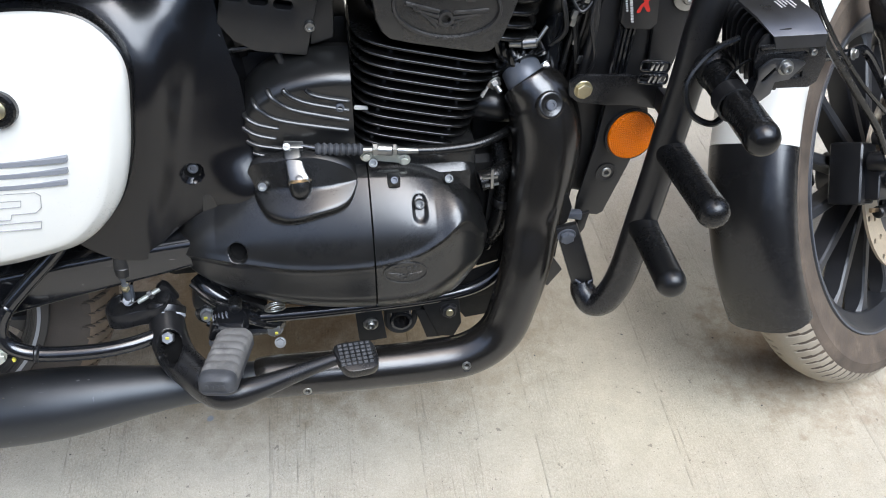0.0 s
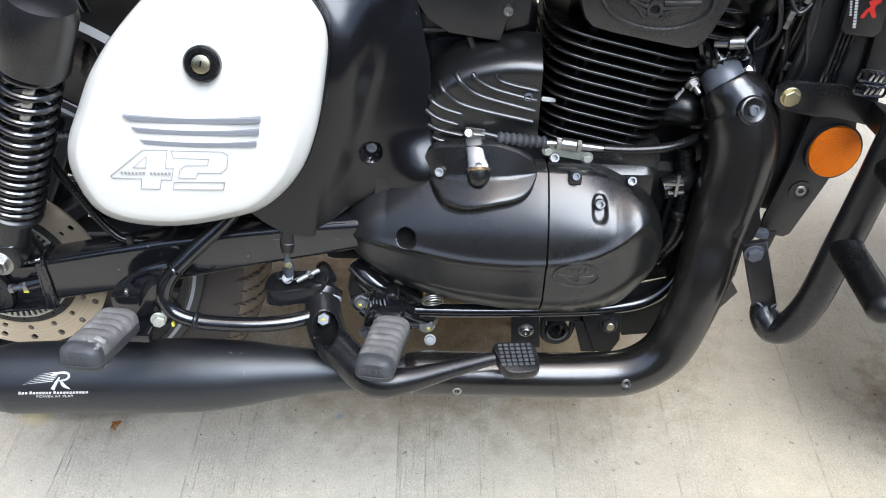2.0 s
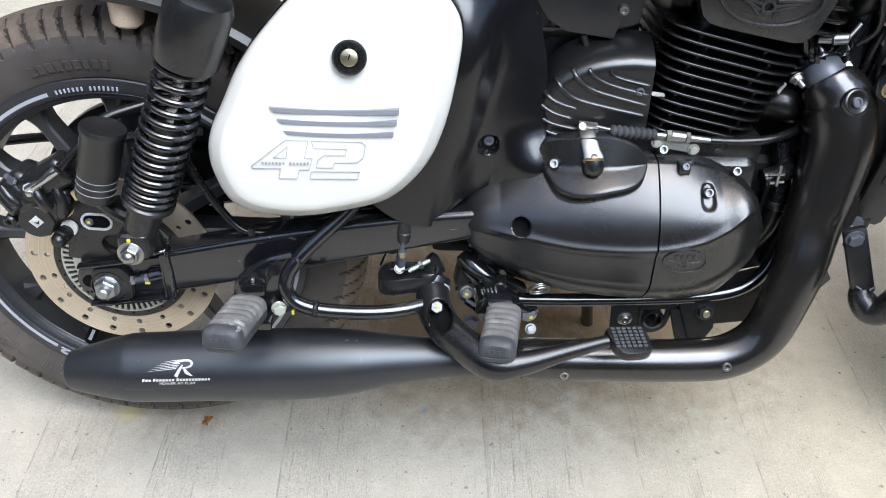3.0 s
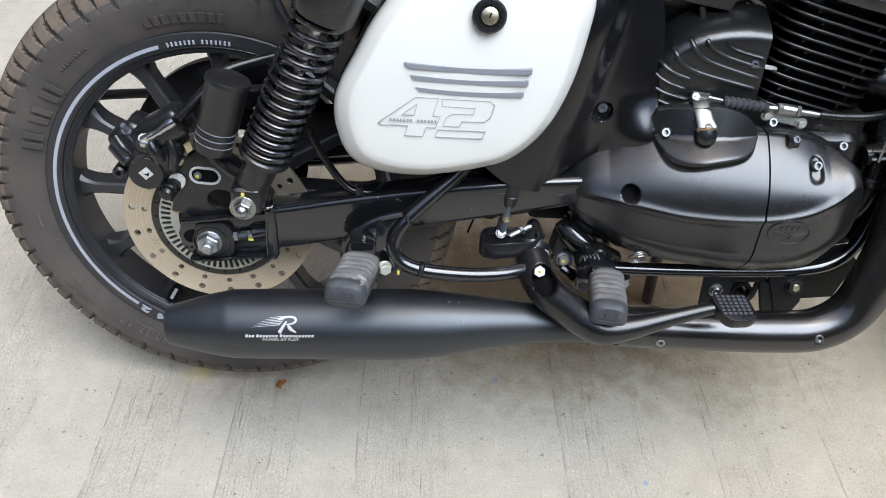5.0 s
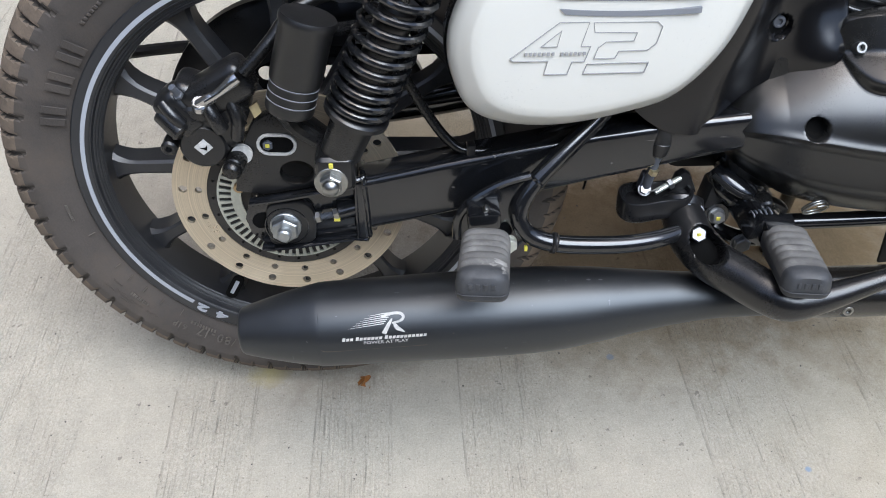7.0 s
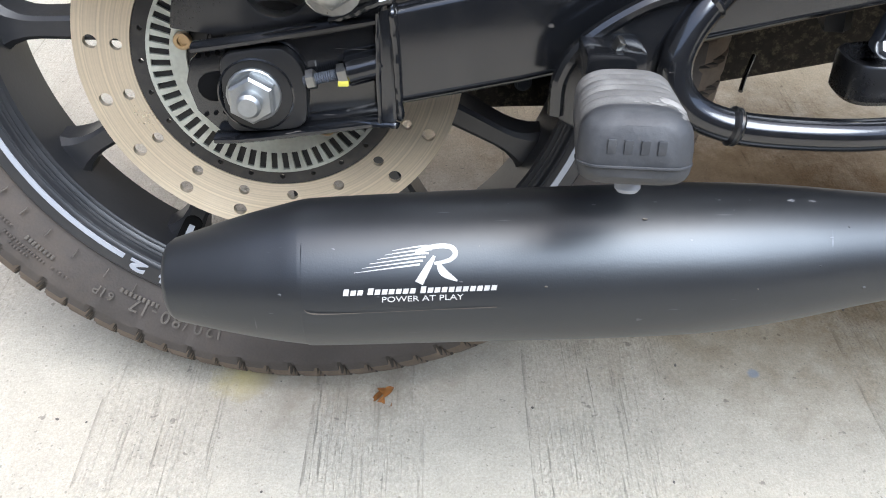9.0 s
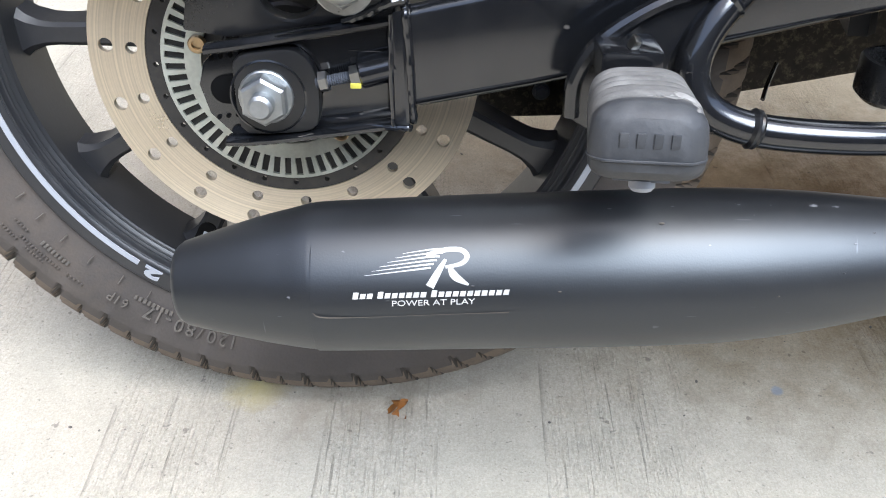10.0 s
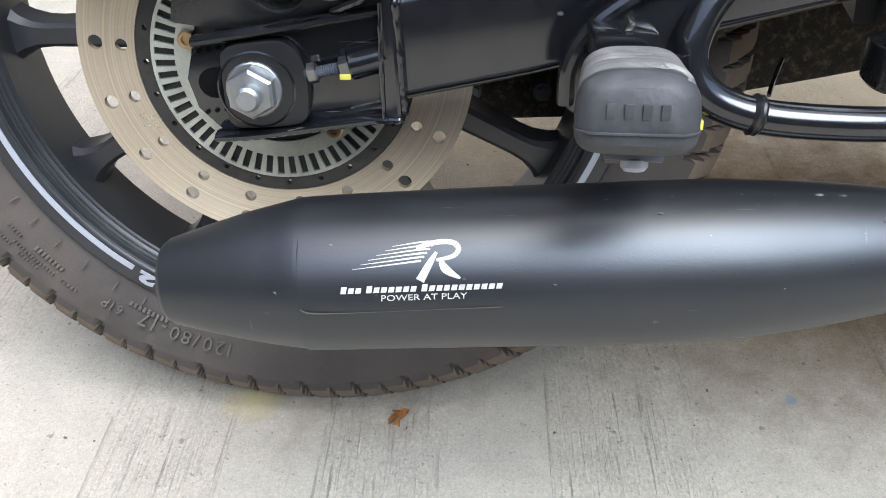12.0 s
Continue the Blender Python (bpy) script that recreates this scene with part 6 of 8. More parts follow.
part("hinge_tip", block((0.189, -0.158, 0.3670), (0.004, 0.007, 0.007), 0.0016, Euler((0.35, 0.3, 0.25)).to_matrix()), M_ZINC, loop, "scraped bare metal tip")
part("hinge_bolt", hexa((0.213, -0.146, 0.320), (0.3, -1, 0), 0.0075, 0.008, 1.2), M_TONE, loop)
part("paint_mark", block((0.230, -0.150, 0.316), (0.003, 0.004, 0.005), 0.0005), M_YELLOW, loop)


def foot_peg(name, base, tip, w, t, ridges, label):
    """A rubber foot peg: soft-cornered, ribbed on top, with a smooth nose."""
    base, tip = Vector(base), Vector(tip)
    d = (tip - base).normalized()
    sx = Vector((1, 0, 0))
    sx = (sx - d * sx.dot(d)).normalized()
    up = sx.cross(d)
    up = up if up.z > 0 else -up
    ln = (tip - base).length

    def at(s, th, off=0.0):
        """A spot of the rubber's skin: s along the peg, th round it."""
        k = 1.0
        if s < 0.04:
            k = 0.86 + 0.14 * s / 0.04
        if s > 0.90:
            q = (s - 0.90) / 0.10
            k = math.sqrt(max(0.0, 1 - 0.55 * q * q))
        rip = 0.0
        if 0.04 < s < 0.80:
            rip = 0.0026 * (abs(math.sin(math.pi * ridges * (s - 0.04) / 0.76)) ** 0.5 - 0.6)
        c, sn = math.cos(th), math.sin(th)
        x = math.copysign(abs(c) ** (0.62 if sn > 0 else 0.42), c) * w / 2 * k
        z = math.copysign(abs(sn) ** (0.55 if sn > 0 else 0.42), sn) * t / 2 * k
        if sn > 0.1:
            z += rip * (1 if sn > 0.3 else 0.5)
            x *= 1 - 0.10 * sn
        return base + d * (ln * s) + sx * (x + off * c) + up * (z + off * sn)

    bm = bmesh.new()
    n = ridges * 6 + 14
    skin(bm, [[at(i / n, 2 * math.pi * a / 36) for a in range(36)] for i in range(n + 1)])
    peg = part(name, bm, M_PEG, bike, label, 40)
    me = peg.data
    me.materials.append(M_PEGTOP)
    # paler rubber on the upper half, short of the nose
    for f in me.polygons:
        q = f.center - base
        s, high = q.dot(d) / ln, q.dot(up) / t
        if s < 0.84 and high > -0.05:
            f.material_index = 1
    if name == "passenger_peg":
        torn = bmesh.new()
        grid = [[torn.verts.new(at(0.62 + 0.32 * i / 70, 0.15 + 1.55 * a / 90, 0.00018)) for a in range(91)] for i in range(71)]
        for i in range(70):
            for a in range(90):
                u, v = (i / 70 - 0.55) / 0.42, (a / 90 - 0.50) / 0.42
                if u * u + v * v + 1.5 * noise.noise(grid[i][a].co * 170) + 0.5 * noise.noise(grid[i][a].co * 520) < 0.18:
                    torn.faces.new((grid[i][a], grid[i + 1][a], grid[i + 1][a + 1], grid[i][a + 1]))
        bmesh.ops.delete(torn, geom=[q for q in torn.verts if not q.link_faces], context="VERTS")
        part("torn_patch", torn, M_SCUFF, peg, "pale torn skin")
    seam = [tip + sx * (w * b) - d * a - up * (t * 0.20) for a, b in ((0.014, -0.497), (0.0085, -0.493), (0.0045, -0.464), (0.0015, -0.40), (-0.0004, -0.32), (-0.0006, 0.0), (-0.0004, 0.32), (0.0015, 0.40), (0.0045, 0.464), (0.0085, 0.493), (0.014, 0.497))]
    part("nose_seam", tube(seam, 0.0006, 6, 4), M_PEG, peg)
    for k in range(4):
        part("embossed_bar", block(tip + d * 0.0001 + sx * ((-0.21 + 0.14 * k) * w) + up * (t * 0.06), (w * 0.075, 0.0012, t * 0.19), 0.0004), M_PEG, peg)
    return peg


rpeg = foot_peg("passenger_peg", (0.188, -0.182, 0.3485), (0.1755, -0.269, 0.3640), 0.0440, 0.0300, 6, "grey dusty rubber passenger foot peg")
part("peg_plate", block((0.1820, -0.234, 0.3370), (0.0235, 0.012, 0.0064), 0.0012, Euler((radians(-12), 0, radians(-8))).to_matrix()), M_GREYMETAL, rpeg)
part("peg_stop", lathe((0.1825, -0.236, 0.3345), (0, -0.25, -1), [(0.0055, 0), (0.0055, 0.003), (0.0040, 0.0048), (0.0, 0.005)], 18), M_TAPE, rpeg)
fpeg = foot_peg("rider_peg", (0.478, -0.150, 0.3215), (0.463, -0.243, 0.3330), 0.0415, 0.0285, 6, "grey worn rubber rider foot peg")
part("peg_plate", block((0.474, -0.175, 0.306), (0.024, 0.05, 0.010), 0.002), M_GREYMETAL, fpeg)
hanger = part("rider_peg_hanger", merge(block((0.468, -0.118, 0.318), (0.042, 0.06, 0.028), 0.006, Euler((0, 0.5, 0)).to_matrix(), 2), tube([(0.438, -0.075, 0.345), (0.455, -0.085, 0.330), (0.480, -0.085, 0.308), (0.512, -0.085, 0.288)], [0.012, 0.015, 0.014, 0.010], 14, 5)), M_GLOSS, bike, "dusty black foot peg hanger")
part("hanger_casting", tube([(0.430, -0.070, 0.350), (0.440, -0.080, 0.340), (0.457, -0.088, 0.327), (0.482, -0.091, 0.306), (0.503, -0.090, 0.290), (0.518, -0.086, 0.279), (0.526, -0.082, 0.274)], [0.010, 0.0155, 0.0165, 0.0145, 0.0125, 0.0125, 0.007], 14, 5, flat=0.8), M_GLOSS, hanger, "scuffed black cast peg hanger")
part("casting_rib", tube([(0.436, -0.086, 0.292), (0.458, -0.092, 0.282), (0.482, -0.094, 0.279), (0.510, -0.092, 0.276)], [0.006, 0.0085, 0.0080, 0.006], 10, 5), M_GLOSS, hanger)
part("casting_rib", tube([(0.452, -0.104, 0.336), (0.470, -0.107, 0.322), (0.492, -0.105, 0.303), (0.505, -0.100, 0.292)], 0.0042, 8, 5), M_GLOSS, hanger)
part("hanger_boss", rod((0.437, -0.060, 0.300), (0.437, -0.086, 0.304), 0.015, n=20, edge=0.002), M_GLOSS, hanger)
part("peg_clevis", block((0.473, -0.146, 0.332), (0.030, 0.022, 0.010), 0.003, Euler((0.2, 0, 0)).to_matrix()), M_GLOSS, hanger)
part("return_spring", coil(Vector((0.452, -0.130, 0.331)), Vector((1, 0, 0.25)).normalized(), 0.0, 0.020, 5, 0.0055, 0.0010), M_GREYMETAL, hanger)
part("hanger_boss", lathe((0.455, -0.070, 0.322), (0.1, -0.9, 0.4), [(0.016, 0), (0.016, 0.022), (0.013, 0.027), (0.008, 0.027), (0.007, 0.020), (0, 0.020)], 22), M_PLASTIC, hanger)
part("hanger_web", block((0.487, -0.082, 0.312), (0.045, 0.018, 0.022), 0.005, Euler((0, 0.45, 0)).to_matrix()), M_PLASTIC, hanger)
part("hanger_web", block((0.437, -0.072, 0.325), (0.030, 0.022, 0.035), 0.006, Euler((0, 0.2, 0.2)).to_matrix()), M_PLASTIC, hanger)
part("switch_wire", tube([(0.425, -0.085, 0.352), (0.445, -0.100, 0.340), (0.462, -0.108, 0.336), (0.492, -0.100, 0.318), (0.506, -0.085, 0.30)], 0.0028, 8, 6), M_GRIP, hanger)
part("bolt", hexa((0.437, -0.086, 0.304), (0, -0.95, 0.3), 0.0074, 0.009, 1.2), M_NUT, hanger)
part("paint_mark", block((0.436, -0.0950, 0.3055), (0.0045, 0.0014, 0.0040), 0.0006), M_YELLOW, hanger)
part("bolt", hexa((0.463, -0.100, 0.279), OUT, 0.0088, 0.008, 1.25), M_NUT, hanger)
part("bolt", hexa((0.515, -0.090, 0.276), (0, -0.95, 0.3), 0.0092, 0.009, 1.25), M_NUT, hanger)
part("paint_mark", block((0.518, -0.0995, 0.275), (0.004, 0.002, 0.004), 0.0006), M_YELLOW, hanger)
part("bolt", hexa((0.520, -0.092, 0.252), (0, -0.8, 0.5), 0.0058, 0.006, 1.25), M_NUT, hanger)
part("bolt", hexa((0.443, -0.092, 0.262), OUT, 0.0082, 0.006, 1.3), M_GREYMETAL, hanger)

# -- rear brake pedal and its linkage --
lever_mesh = tube([(0.391, -0.088, 0.322), (0.393, -0.104, 0.319), (0.398, -0.130, 0.3075), (0.410, -0.157, 0.3010), (0.429, -0.181, 0.2985), (0.448, -0.202, 0.2960), (0.468, -0.213, 0.2925), (0.50, -0.213, 0.297), (0.545, -0.208, 0.309), (0.585, -0.204, 0.320), (0.602, -0.204, 0.324)], [0.0195, 0.0215, 0.0228, 0.0222, 0.0212, 0.0208, 0.0188, 0.0142, 0.0102, 0.0078, 0.0065], 56, 16, flat=0.95)
POCKET = ((0.4035, -0.153, 0.3150), (-0.10, -0.72, 0.70), (0.25, -0.75, -0.6))
sink(lever_mesh, *POCKET, 0.0225, 0.0150, 0.020, 0.22)
lever = part("brake_pedal", lever_mesh, M_SATIN, bike, "satin black brake pedal arm with a ribbed pad", 50)
darken_oval(lever, *POCKET, 0.0190, 0.0125, M_HOLE)
part("pivot_collar", lathe((0.392, -0.098, 0.3225), (0.1, 0.75, 0.65), [(0.0215, -0.004), (0.0235, 0.0), (0.0235, 0.007), (0.0190, 0.010)], 30), M_SATIN, lever)
part("pivot_seal", lathe((0.3925, -0.1005, 0.3205), (0.1, 0.75, 0.65), [(0.0222, -0.002), (0.0232, 0.0), (0.0222, 0.002)], 30), M_TAPE, lever)
part("pivot_bolt", hexa((0.3998, -0.1355, 0.3158), (-0.1, -0.80, 0.60), 0.0078, 0.0085, 0), M_NUT, lever)
part("paint_mark", block((0.3990, -0.1425, 0.3200), (0.0045, 0.0022, 0.0042), 0.001), M_YELLOW, lever)


def pedal_pad():
    m = Matrix.Translation((0.6135, -0.206, 0.3235)) @ Euler((radians(14), radians(4), radians(9))).to_matrix().to_4x4()
    bm = bmesh.new()
    pts = [tuple(p) for p in catmull([(-0.022, 0.016), (0.0, 0.0185), (0.020, 0.016), (0.0245, 0.0), (0.021, -0.018), (0.0, -0.0215), (-0.014, -0.018), (-0.0215, 0.0)], 5, True)]
    rows = []
    for s, z in ((0.86, -0.008), (0.97, -0.007), (1.0, -0.004), (1.0, 0.003), (0.96, 0.0055), (0.90, 0.006)):
        rows.append([m @ Vector((x * s, y * s * 1.02, z)) for x, y in pts])
    skin(bm, rows)
    return bm, m


pb, pm = pedal_pad()
pad = part("pedal_pad", pb, M_GRIP, lever, "black rubber pad with a grid of studs")
for i in range(6):
    for j in range(6):
        x, y = -0.0165 + 0.0064 * i + 0.001 * j * 0, -0.0115 + 0.0050 * j
        if (x / 0.0215) ** 4 + (y / 0.0175) ** 4 < 1:
            part("stud", moved(block((0, 0, 0.0066), (0.0050, 0.0034, 0.0028), 0.0006, None, 1), pm @ Matrix.Translation((x, y, 0))), M_PEG, pad)
def link_tray(loop, z0, z1, wall, floor):
    """An open tray: a low wall round a flat floor, from (x, y) pairs."""
    pts = [np.array(p, float) for p in catmull(loop, 5, True)]
    c = np.mean(pts, 0)
    bm = bmesh.new()
    rows = []
    for inset, z in ((0.003, z0), (0.0, z0 + 0.003), (0.0, z1 - 0.0015), (0.001, z1), (wall - 0.001, z1), (wall, z1 - 0.0015), (wall + 0.001, floor + 0.002), (wall + 0.003, floor)):
        row = []
        for p in pts:
            d = c - p
            q = p + d / np.linalg.norm(d) * inset
            row.append((q[0], q[1], z + 0.05 * (q[0] - 0.33)))
        rows.append(row)
    skin(bm, rows)
    return bm


arm2 = part("master_cylinder_arm", link_tray([(0.3275, -0.100), (0.331, -0.116), (0.345, -0.1215), (0.368, -0.118), (0.392, -0.116), (0.402, -0.100), (0.394, -0.080), (0.370, -0.080), (0.350, -0.078), (0.333, -0.083)], 0.319, 0.342, 0.0045, 0.334), M_SATIN, bike, "black cast pedal link arm with an open tray")
part("stop_lug", plate([(0.380, 0.335), (0.386, 0.355), (0.393, 0.361), (0.400, 0.356), (0.410, 0.335)], -0.092, -0.080, 0.004), M_SATIN, arm2)
part("pushrod", rod((0.354, -0.096, 0.346), (0.3580, -0.106, 0.390), 0.0045, n=12), M_GREYMETAL, arm2)
part("clevis", block((0.3545, -0.092, 0.352), (0.012, 0.010, 0.022), 0.002, Euler((0.25, 0.1, 0)).to_matrix()), M_GREYMETAL, arm2)
part("clevis_pin", hexa((0.3532, -0.0965, 0.3445), (0, -0.8, 0.6), 0.0056, 0.005, 1.2), M_NUT, arm2)
part("split_pin", rod((0.356, -0.1035, 0.346), (0.366, -0.1045, 0.349), 0.0009, n=6), M_NUT, arm2)
part("stop_screw", rod((0.364, -0.098, 0.342), (0.390, -0.090, 0.353), 0.0030, n=10), M_TONE, arm2)
part("stop_nut", hexa((0.376, -0.0945, 0.347), (0.9, 0.28, 0.40), 0.0056, 0.006, 0), M_NUT, arm2)
part("lock_nut", hexa((0.3562, -0.1035, 0.366), (0.1, -0.3, 0.95), 0.0048, 0.007, 0), M_GOLD, arm2)
part("master_cylinder", rod((0.3588, -0.103, 0.396), (0.3610, -0.098, 0.428), 0.0100, 0.0110, 20, 0.002), M_PLASTIC, arm2)
part("rubber_gaiter", rod((0.3580, -0.104, 0.386), (0.3595, -0.103, 0.404), 0.0080, 0.0100, 20, 0.003), M_PLASTIC, arm2)

# -- hose over the swing arm, pivot block, stand --
part("brake_line", tube([(0.105, -0.085, 0.500), (0.114, -0.088, 0.476), (0.138, -0.091, 0.432), (0.160, -0.094, 0.402), (0.180, -0.095, 0.392), (0.225, -0.090, 0.393), (0.285, -0.075, 0.412), (0.33, -0.06, 0.43)], 0.0048, 12, 8), M_GRIP, bike, "black rubber brake line")
part("second_line", tube([(0.175, -0.088, 0.389), (0.215, -0.09, 0.387), (0.27, -0.075, 0.400), (0.33, -0.06, 0.412)], 0.0038, 10, 6), M_GRIP, bike)
part("line_clip", block((0.180, -0.096, 0.391), (0.008, 0.012, 0.020), 0.002), M_PLASTIC, bike)
part("pivot_block", merge(block((0.440, -0.027, 0.415), (0.05, 0.07, 0.075), 0.012), block((0.425, 0.03, 0.375), (0.07, 0.16, 0.075), 0.012)), M_DULL, bike)
part("wiring_tail", merge(tube([(0.40, -0.075, 0.43), (0.425, -0.085, 0.415), (0.44, -0.08, 0.395), (0.45, -0.06, 0.37)], 0.0035, 8, 5), tube([(0.415, -0.08, 0.425), (0.445, -0.095, 0.405), (0.47, -0.09, 0.375), (0.50, -0.07, 0.345)], 0.004, 8, 5), tube([(0.44, -0.06, 0.36), (0.47, -0.075, 0.338), (0.49, -0.07, 0.315)], 0.009, 10, 5)), M_GLOSS, bike)
low = part("lower_chain_guard", boxbeam([(-0.02, 0.226, 0.274), (0.12, 0.229, 0.276), (0.19, 0.231, 0.277), (0.27, 0.242, 0.285), (0.31, 0.249, 0.302), (0.38, 0.262, 0.335), (0.47, 0.280, 0.375)], 0.086, 0.100, 0.003), M_GRIME, bike, "dark lower chain guard caked with road grime")
for x, z in ((0.118, 0.253), (0.172, 0.252), (0.268, 0.264)):
    part("bolt", hexa((x, 0.086, z), OUT, 0.0055, 0.005, 1.3), M_GREYMETAL, low)
part("stand_spring", tube([(0.322, 0.02, 0.272), (0.327, 0.03, 0.280), (0.334, 0.04, 0.292)], 0.0016, 8, 4), M_GLOSS, bike)
side_stand = part("side_stand", tube([(0.62, 0.10, 0.29), (0.64, 0.15, 0.17), (0.66, 0.205, 0.045), (0.665, 0.215, 0.033)], [0.011, 0.010, 0.010, 0.010], 12, 5), M_GLOSS, bike, "black side stand leg")
part("stand_foot", block((0.667, 0.217, 0.028), (0.06, 0.045, 0.006), 0.002, Euler((radians(7.6), 0, 0)).to_matrix()), M_GLOSS, side_stand)

# -- lower frame --
rail = part("lower_frame_rail", tube([(0.49, -0.092, 0.298), (0.56, -0.093, 0.299), (0.65, -0.093, 0.302), (0.73, -0.092, 0.307), (0.78, -0.088, 0.318), (0.81, -0.078, 0.345), (0.825, -0.065, 0.40)], 0.0085, 16, 6), M_GLOSS, bike, "gloss black lower frame rail")
part("far_rail", tube([(0.49, 0.10, 0.298), (0.65, 0.10, 0.300), (0.78, 0.10, 0.316), (0.83, 0.09, 0.40)], 0.0085, 12, 5), M_GLOSS, bike)
part("mount_tab", plate([(0.617, 0.297), (0.650, 0.299), (0.655, 0.250), (0.620, 0.246)], -0.100, -0.096, 0.0012), M_DULL, rail)
part("bolt", merge(lathe((0.6355, -0.100, 0.2775), OUT, [(0.0095, 0), (0.0095, 0.002), (0.007, 0.003)], 24), cap_screw((0.6355, -0.103, 0.2775), OUT, 0.0055, 0.004)), M_ZINC, rail)
part("bracket_frame", merge(plate([(0.655, 0.291), (0.702, 0.293), (0.700, 0.286), (0.657, 0.284)], -0.092, -0.06, 0.001), tube([(0.657, -0.088, 0.288), (0.658, -0.088, 0.262), (0.668, -0.088, 0.252), (0.680, -0.088, 0.252), (0.690, -0.088, 0.262), (0.694, -0.088, 0.286)], 0.004, 8, 5)), M_DULL, rail)
part("ring_eye", lathe((0.675, -0.088, 0.268), OUT, [(0.0105, 0.004), (0.0135, 0.004), (0.0145, 0.002), (0.0145, -0.03), (0.0105, -0.03)], 28, closed=True), M_GLOSS, rail)
lug = part("front_lug", plate([(0.700, 0.300), (0.748, 0.306), (0.752, 0.262), (0.742, 0.240), (0.722, 0.243), (0.712, 0.27)], -0.098, -0.086, 0.003), M_DULL, rail)
part("bolt", hexa((0.735, -0.098, 0.288), (0, -1, 0.2), 0.0095, 0.008, 1.15), M_PLASTIC, rail)
part("stud_end", rod((0.735, -0.104, 0.289), (0.735, -0.1085, 0.290), 0.0048, n=14, edge=0.001), M_GOLD, rail)
part("dark_stay", plate([(0.693, 0.287), (0.714, 0.289), (0.725, 0.24), (0.707, 0.24)], -0.095, -0.085, 0.001), M_DULL, rail)
part("engine_mount_plate", plate([(0.738, 0.318), (0.80, 0.338), (0.822, 0.312), (0.806, 0.256), (0.76, 0.250), (0.742, 0.28)], -0.074, -0.070, 0.001), M_DULL, rail)
part("front_gusset", plate([(0.750, 0.303), (0.800, 0.321), (0.812, 0.306), (0.79, 0.296), (0.75, 0.290)], -0.085, -0.078, 0.002), M_DULL, rail)
part("drain_spring", merge(coil(Vector((0.522, -0.112, 0.3310)), Vector((0.15, -0.80, -0.55)).normalized(), 0.0, 0.006, 2.3, 0.0118, 0.0011)), M_ZINC, bike, "thin bare spring loop")
part("drain_boss", rod((0.475, -0.095, 0.332), (0.475, -0.112, 0.328), 0.0085, n=16, edge=0.002), M_ENGINE, bike)
part("sump", block((0.60, 0.03, 0.325), (0.24, 0.13, 0.05), 0.015, None, 3), M_ENGINE, bike)

# -- front of the frame: down tube, cooler, hoses, brackets --
front = part("down_tube", tube([(0.885, -0.02, 0.80), (0.868, -0.03, 0.66), (0.852, -0.045, 0.55), (0.840, -0.055, 0.44), (0.815, -0.07, 0.34)], 0.016, 16, 6), M_GLOSS, bike)
rad = part("radiator", merge(block((0.922, 0.035, 0.585), (0.085, 0.22, 0.30), 0.006, Euler((0, radians(12), 0)).to_matrix()), ), M_PLASTIC, bike, "black radiator slab")
for k in range(6):
    part("rail_strip", tube([(0.893 + 0.006 * k, -0.088 + 0.004 * k, 0.435), (0.905 + 0.006 * k, -0.088 + 0.004 * k, 0.52), (0.921 + 0.007 * k, -0.086 + 0.004 * k, 0.70)], 0.0024, 6, 4), M_GLOSS, rad)
cover_p = [(0.928, 0.580), (0.954, 0.575), (0.961, 0.535), (0.944, 0.480), (0.922, 0.418), (0.915, 0.414), (0.887, 0.420), (0.888, 0.440), (0.902, 0.510), (0.908, 0.56)]
part("radiator_cover", plate(cover_p, -0.094, -0.089, 0.002), M_PLASTIC, rad, "matte black radiator side cover")
part("side_reflector", lathe((0.9405, -0.098, 0.524), (0.1, -1, 0.08), [(0.0, 0.0035), (0.020, 0.0035), (0.0275, 0.003), (0.0285, 0.001), (0.0285, -0.003)], 48), M_ORANGE, rad, "round amber prismatic reflector")
part("reflector_bed", lathe((0.9405, -0.098, 0.524), (0.1, -1, 0.08), [(0.0305, -0.004), (0.0305, 0.0004), (0.0285, 0.0006)], 48), M_PLASTIC, rad)
part("screw_well", lathe((0.919, -0.0945, 0.4735), OUT, [(0.0125, 0.0), (0.0125, 0.0012), (0.009, 0.001), (0.008, -0.002)], 26), M_PLASTIC, rad)
part("screw", cap_screw((0.919, -0.092, 0.4745), OUT, 0.0062, 0.0042), M_ZINC, rad)
card = part("name_plate", plate([(0.913, 0.708), (0.950, 0.704), (0.953, 0.652), (0.947, 0.645), (0.919, 0.648), (0.913, 0.655)], -0.0925, -0.084, 0.002), M_PLASTIC, bike, "black plate with a red mark and white print")
part("red_mark", plate([(0.9318, 0.6945), (0.9360, 0.6925), (0.9425, 0.6885), (0.9440, 0.6810), (0.9395, 0.6755), (0.9430, 0.6665), (0.9395, 0.6655), (0.9350, 0.6715), (0.9320, 0.6650), (0.9285, 0.6655), (0.9318, 0.6725), (0.9352, 0.6760), (0.9325, 0.6800), (0.9370, 0.6825), (0.9390, 0.6860)], -0.0931, -0.0924, 0, 4), M_RED, card)
for k in range(17):
    w = 0.0018 + 0.0007 * ((k * 7) % 3 == 0)
    part("print_bar", block((0.9165 + 0.00055 * k, -0.0928, 0.7020 - 0.0029 * k), (0.0030, 0.0007, w), 0, Euler((0, 0.18, 0)).to_matrix()), M_WMARK, card)
for k in range(8):
    part("print_bar", block((0.9145 + 0.00055 * k, -0.0928, 0.6850 - 0.0025 * k), (0.0020, 0.0007, 0.0015), 0, Euler((0, 0.18, 0)).to_matrix()), M_WMARK, card)
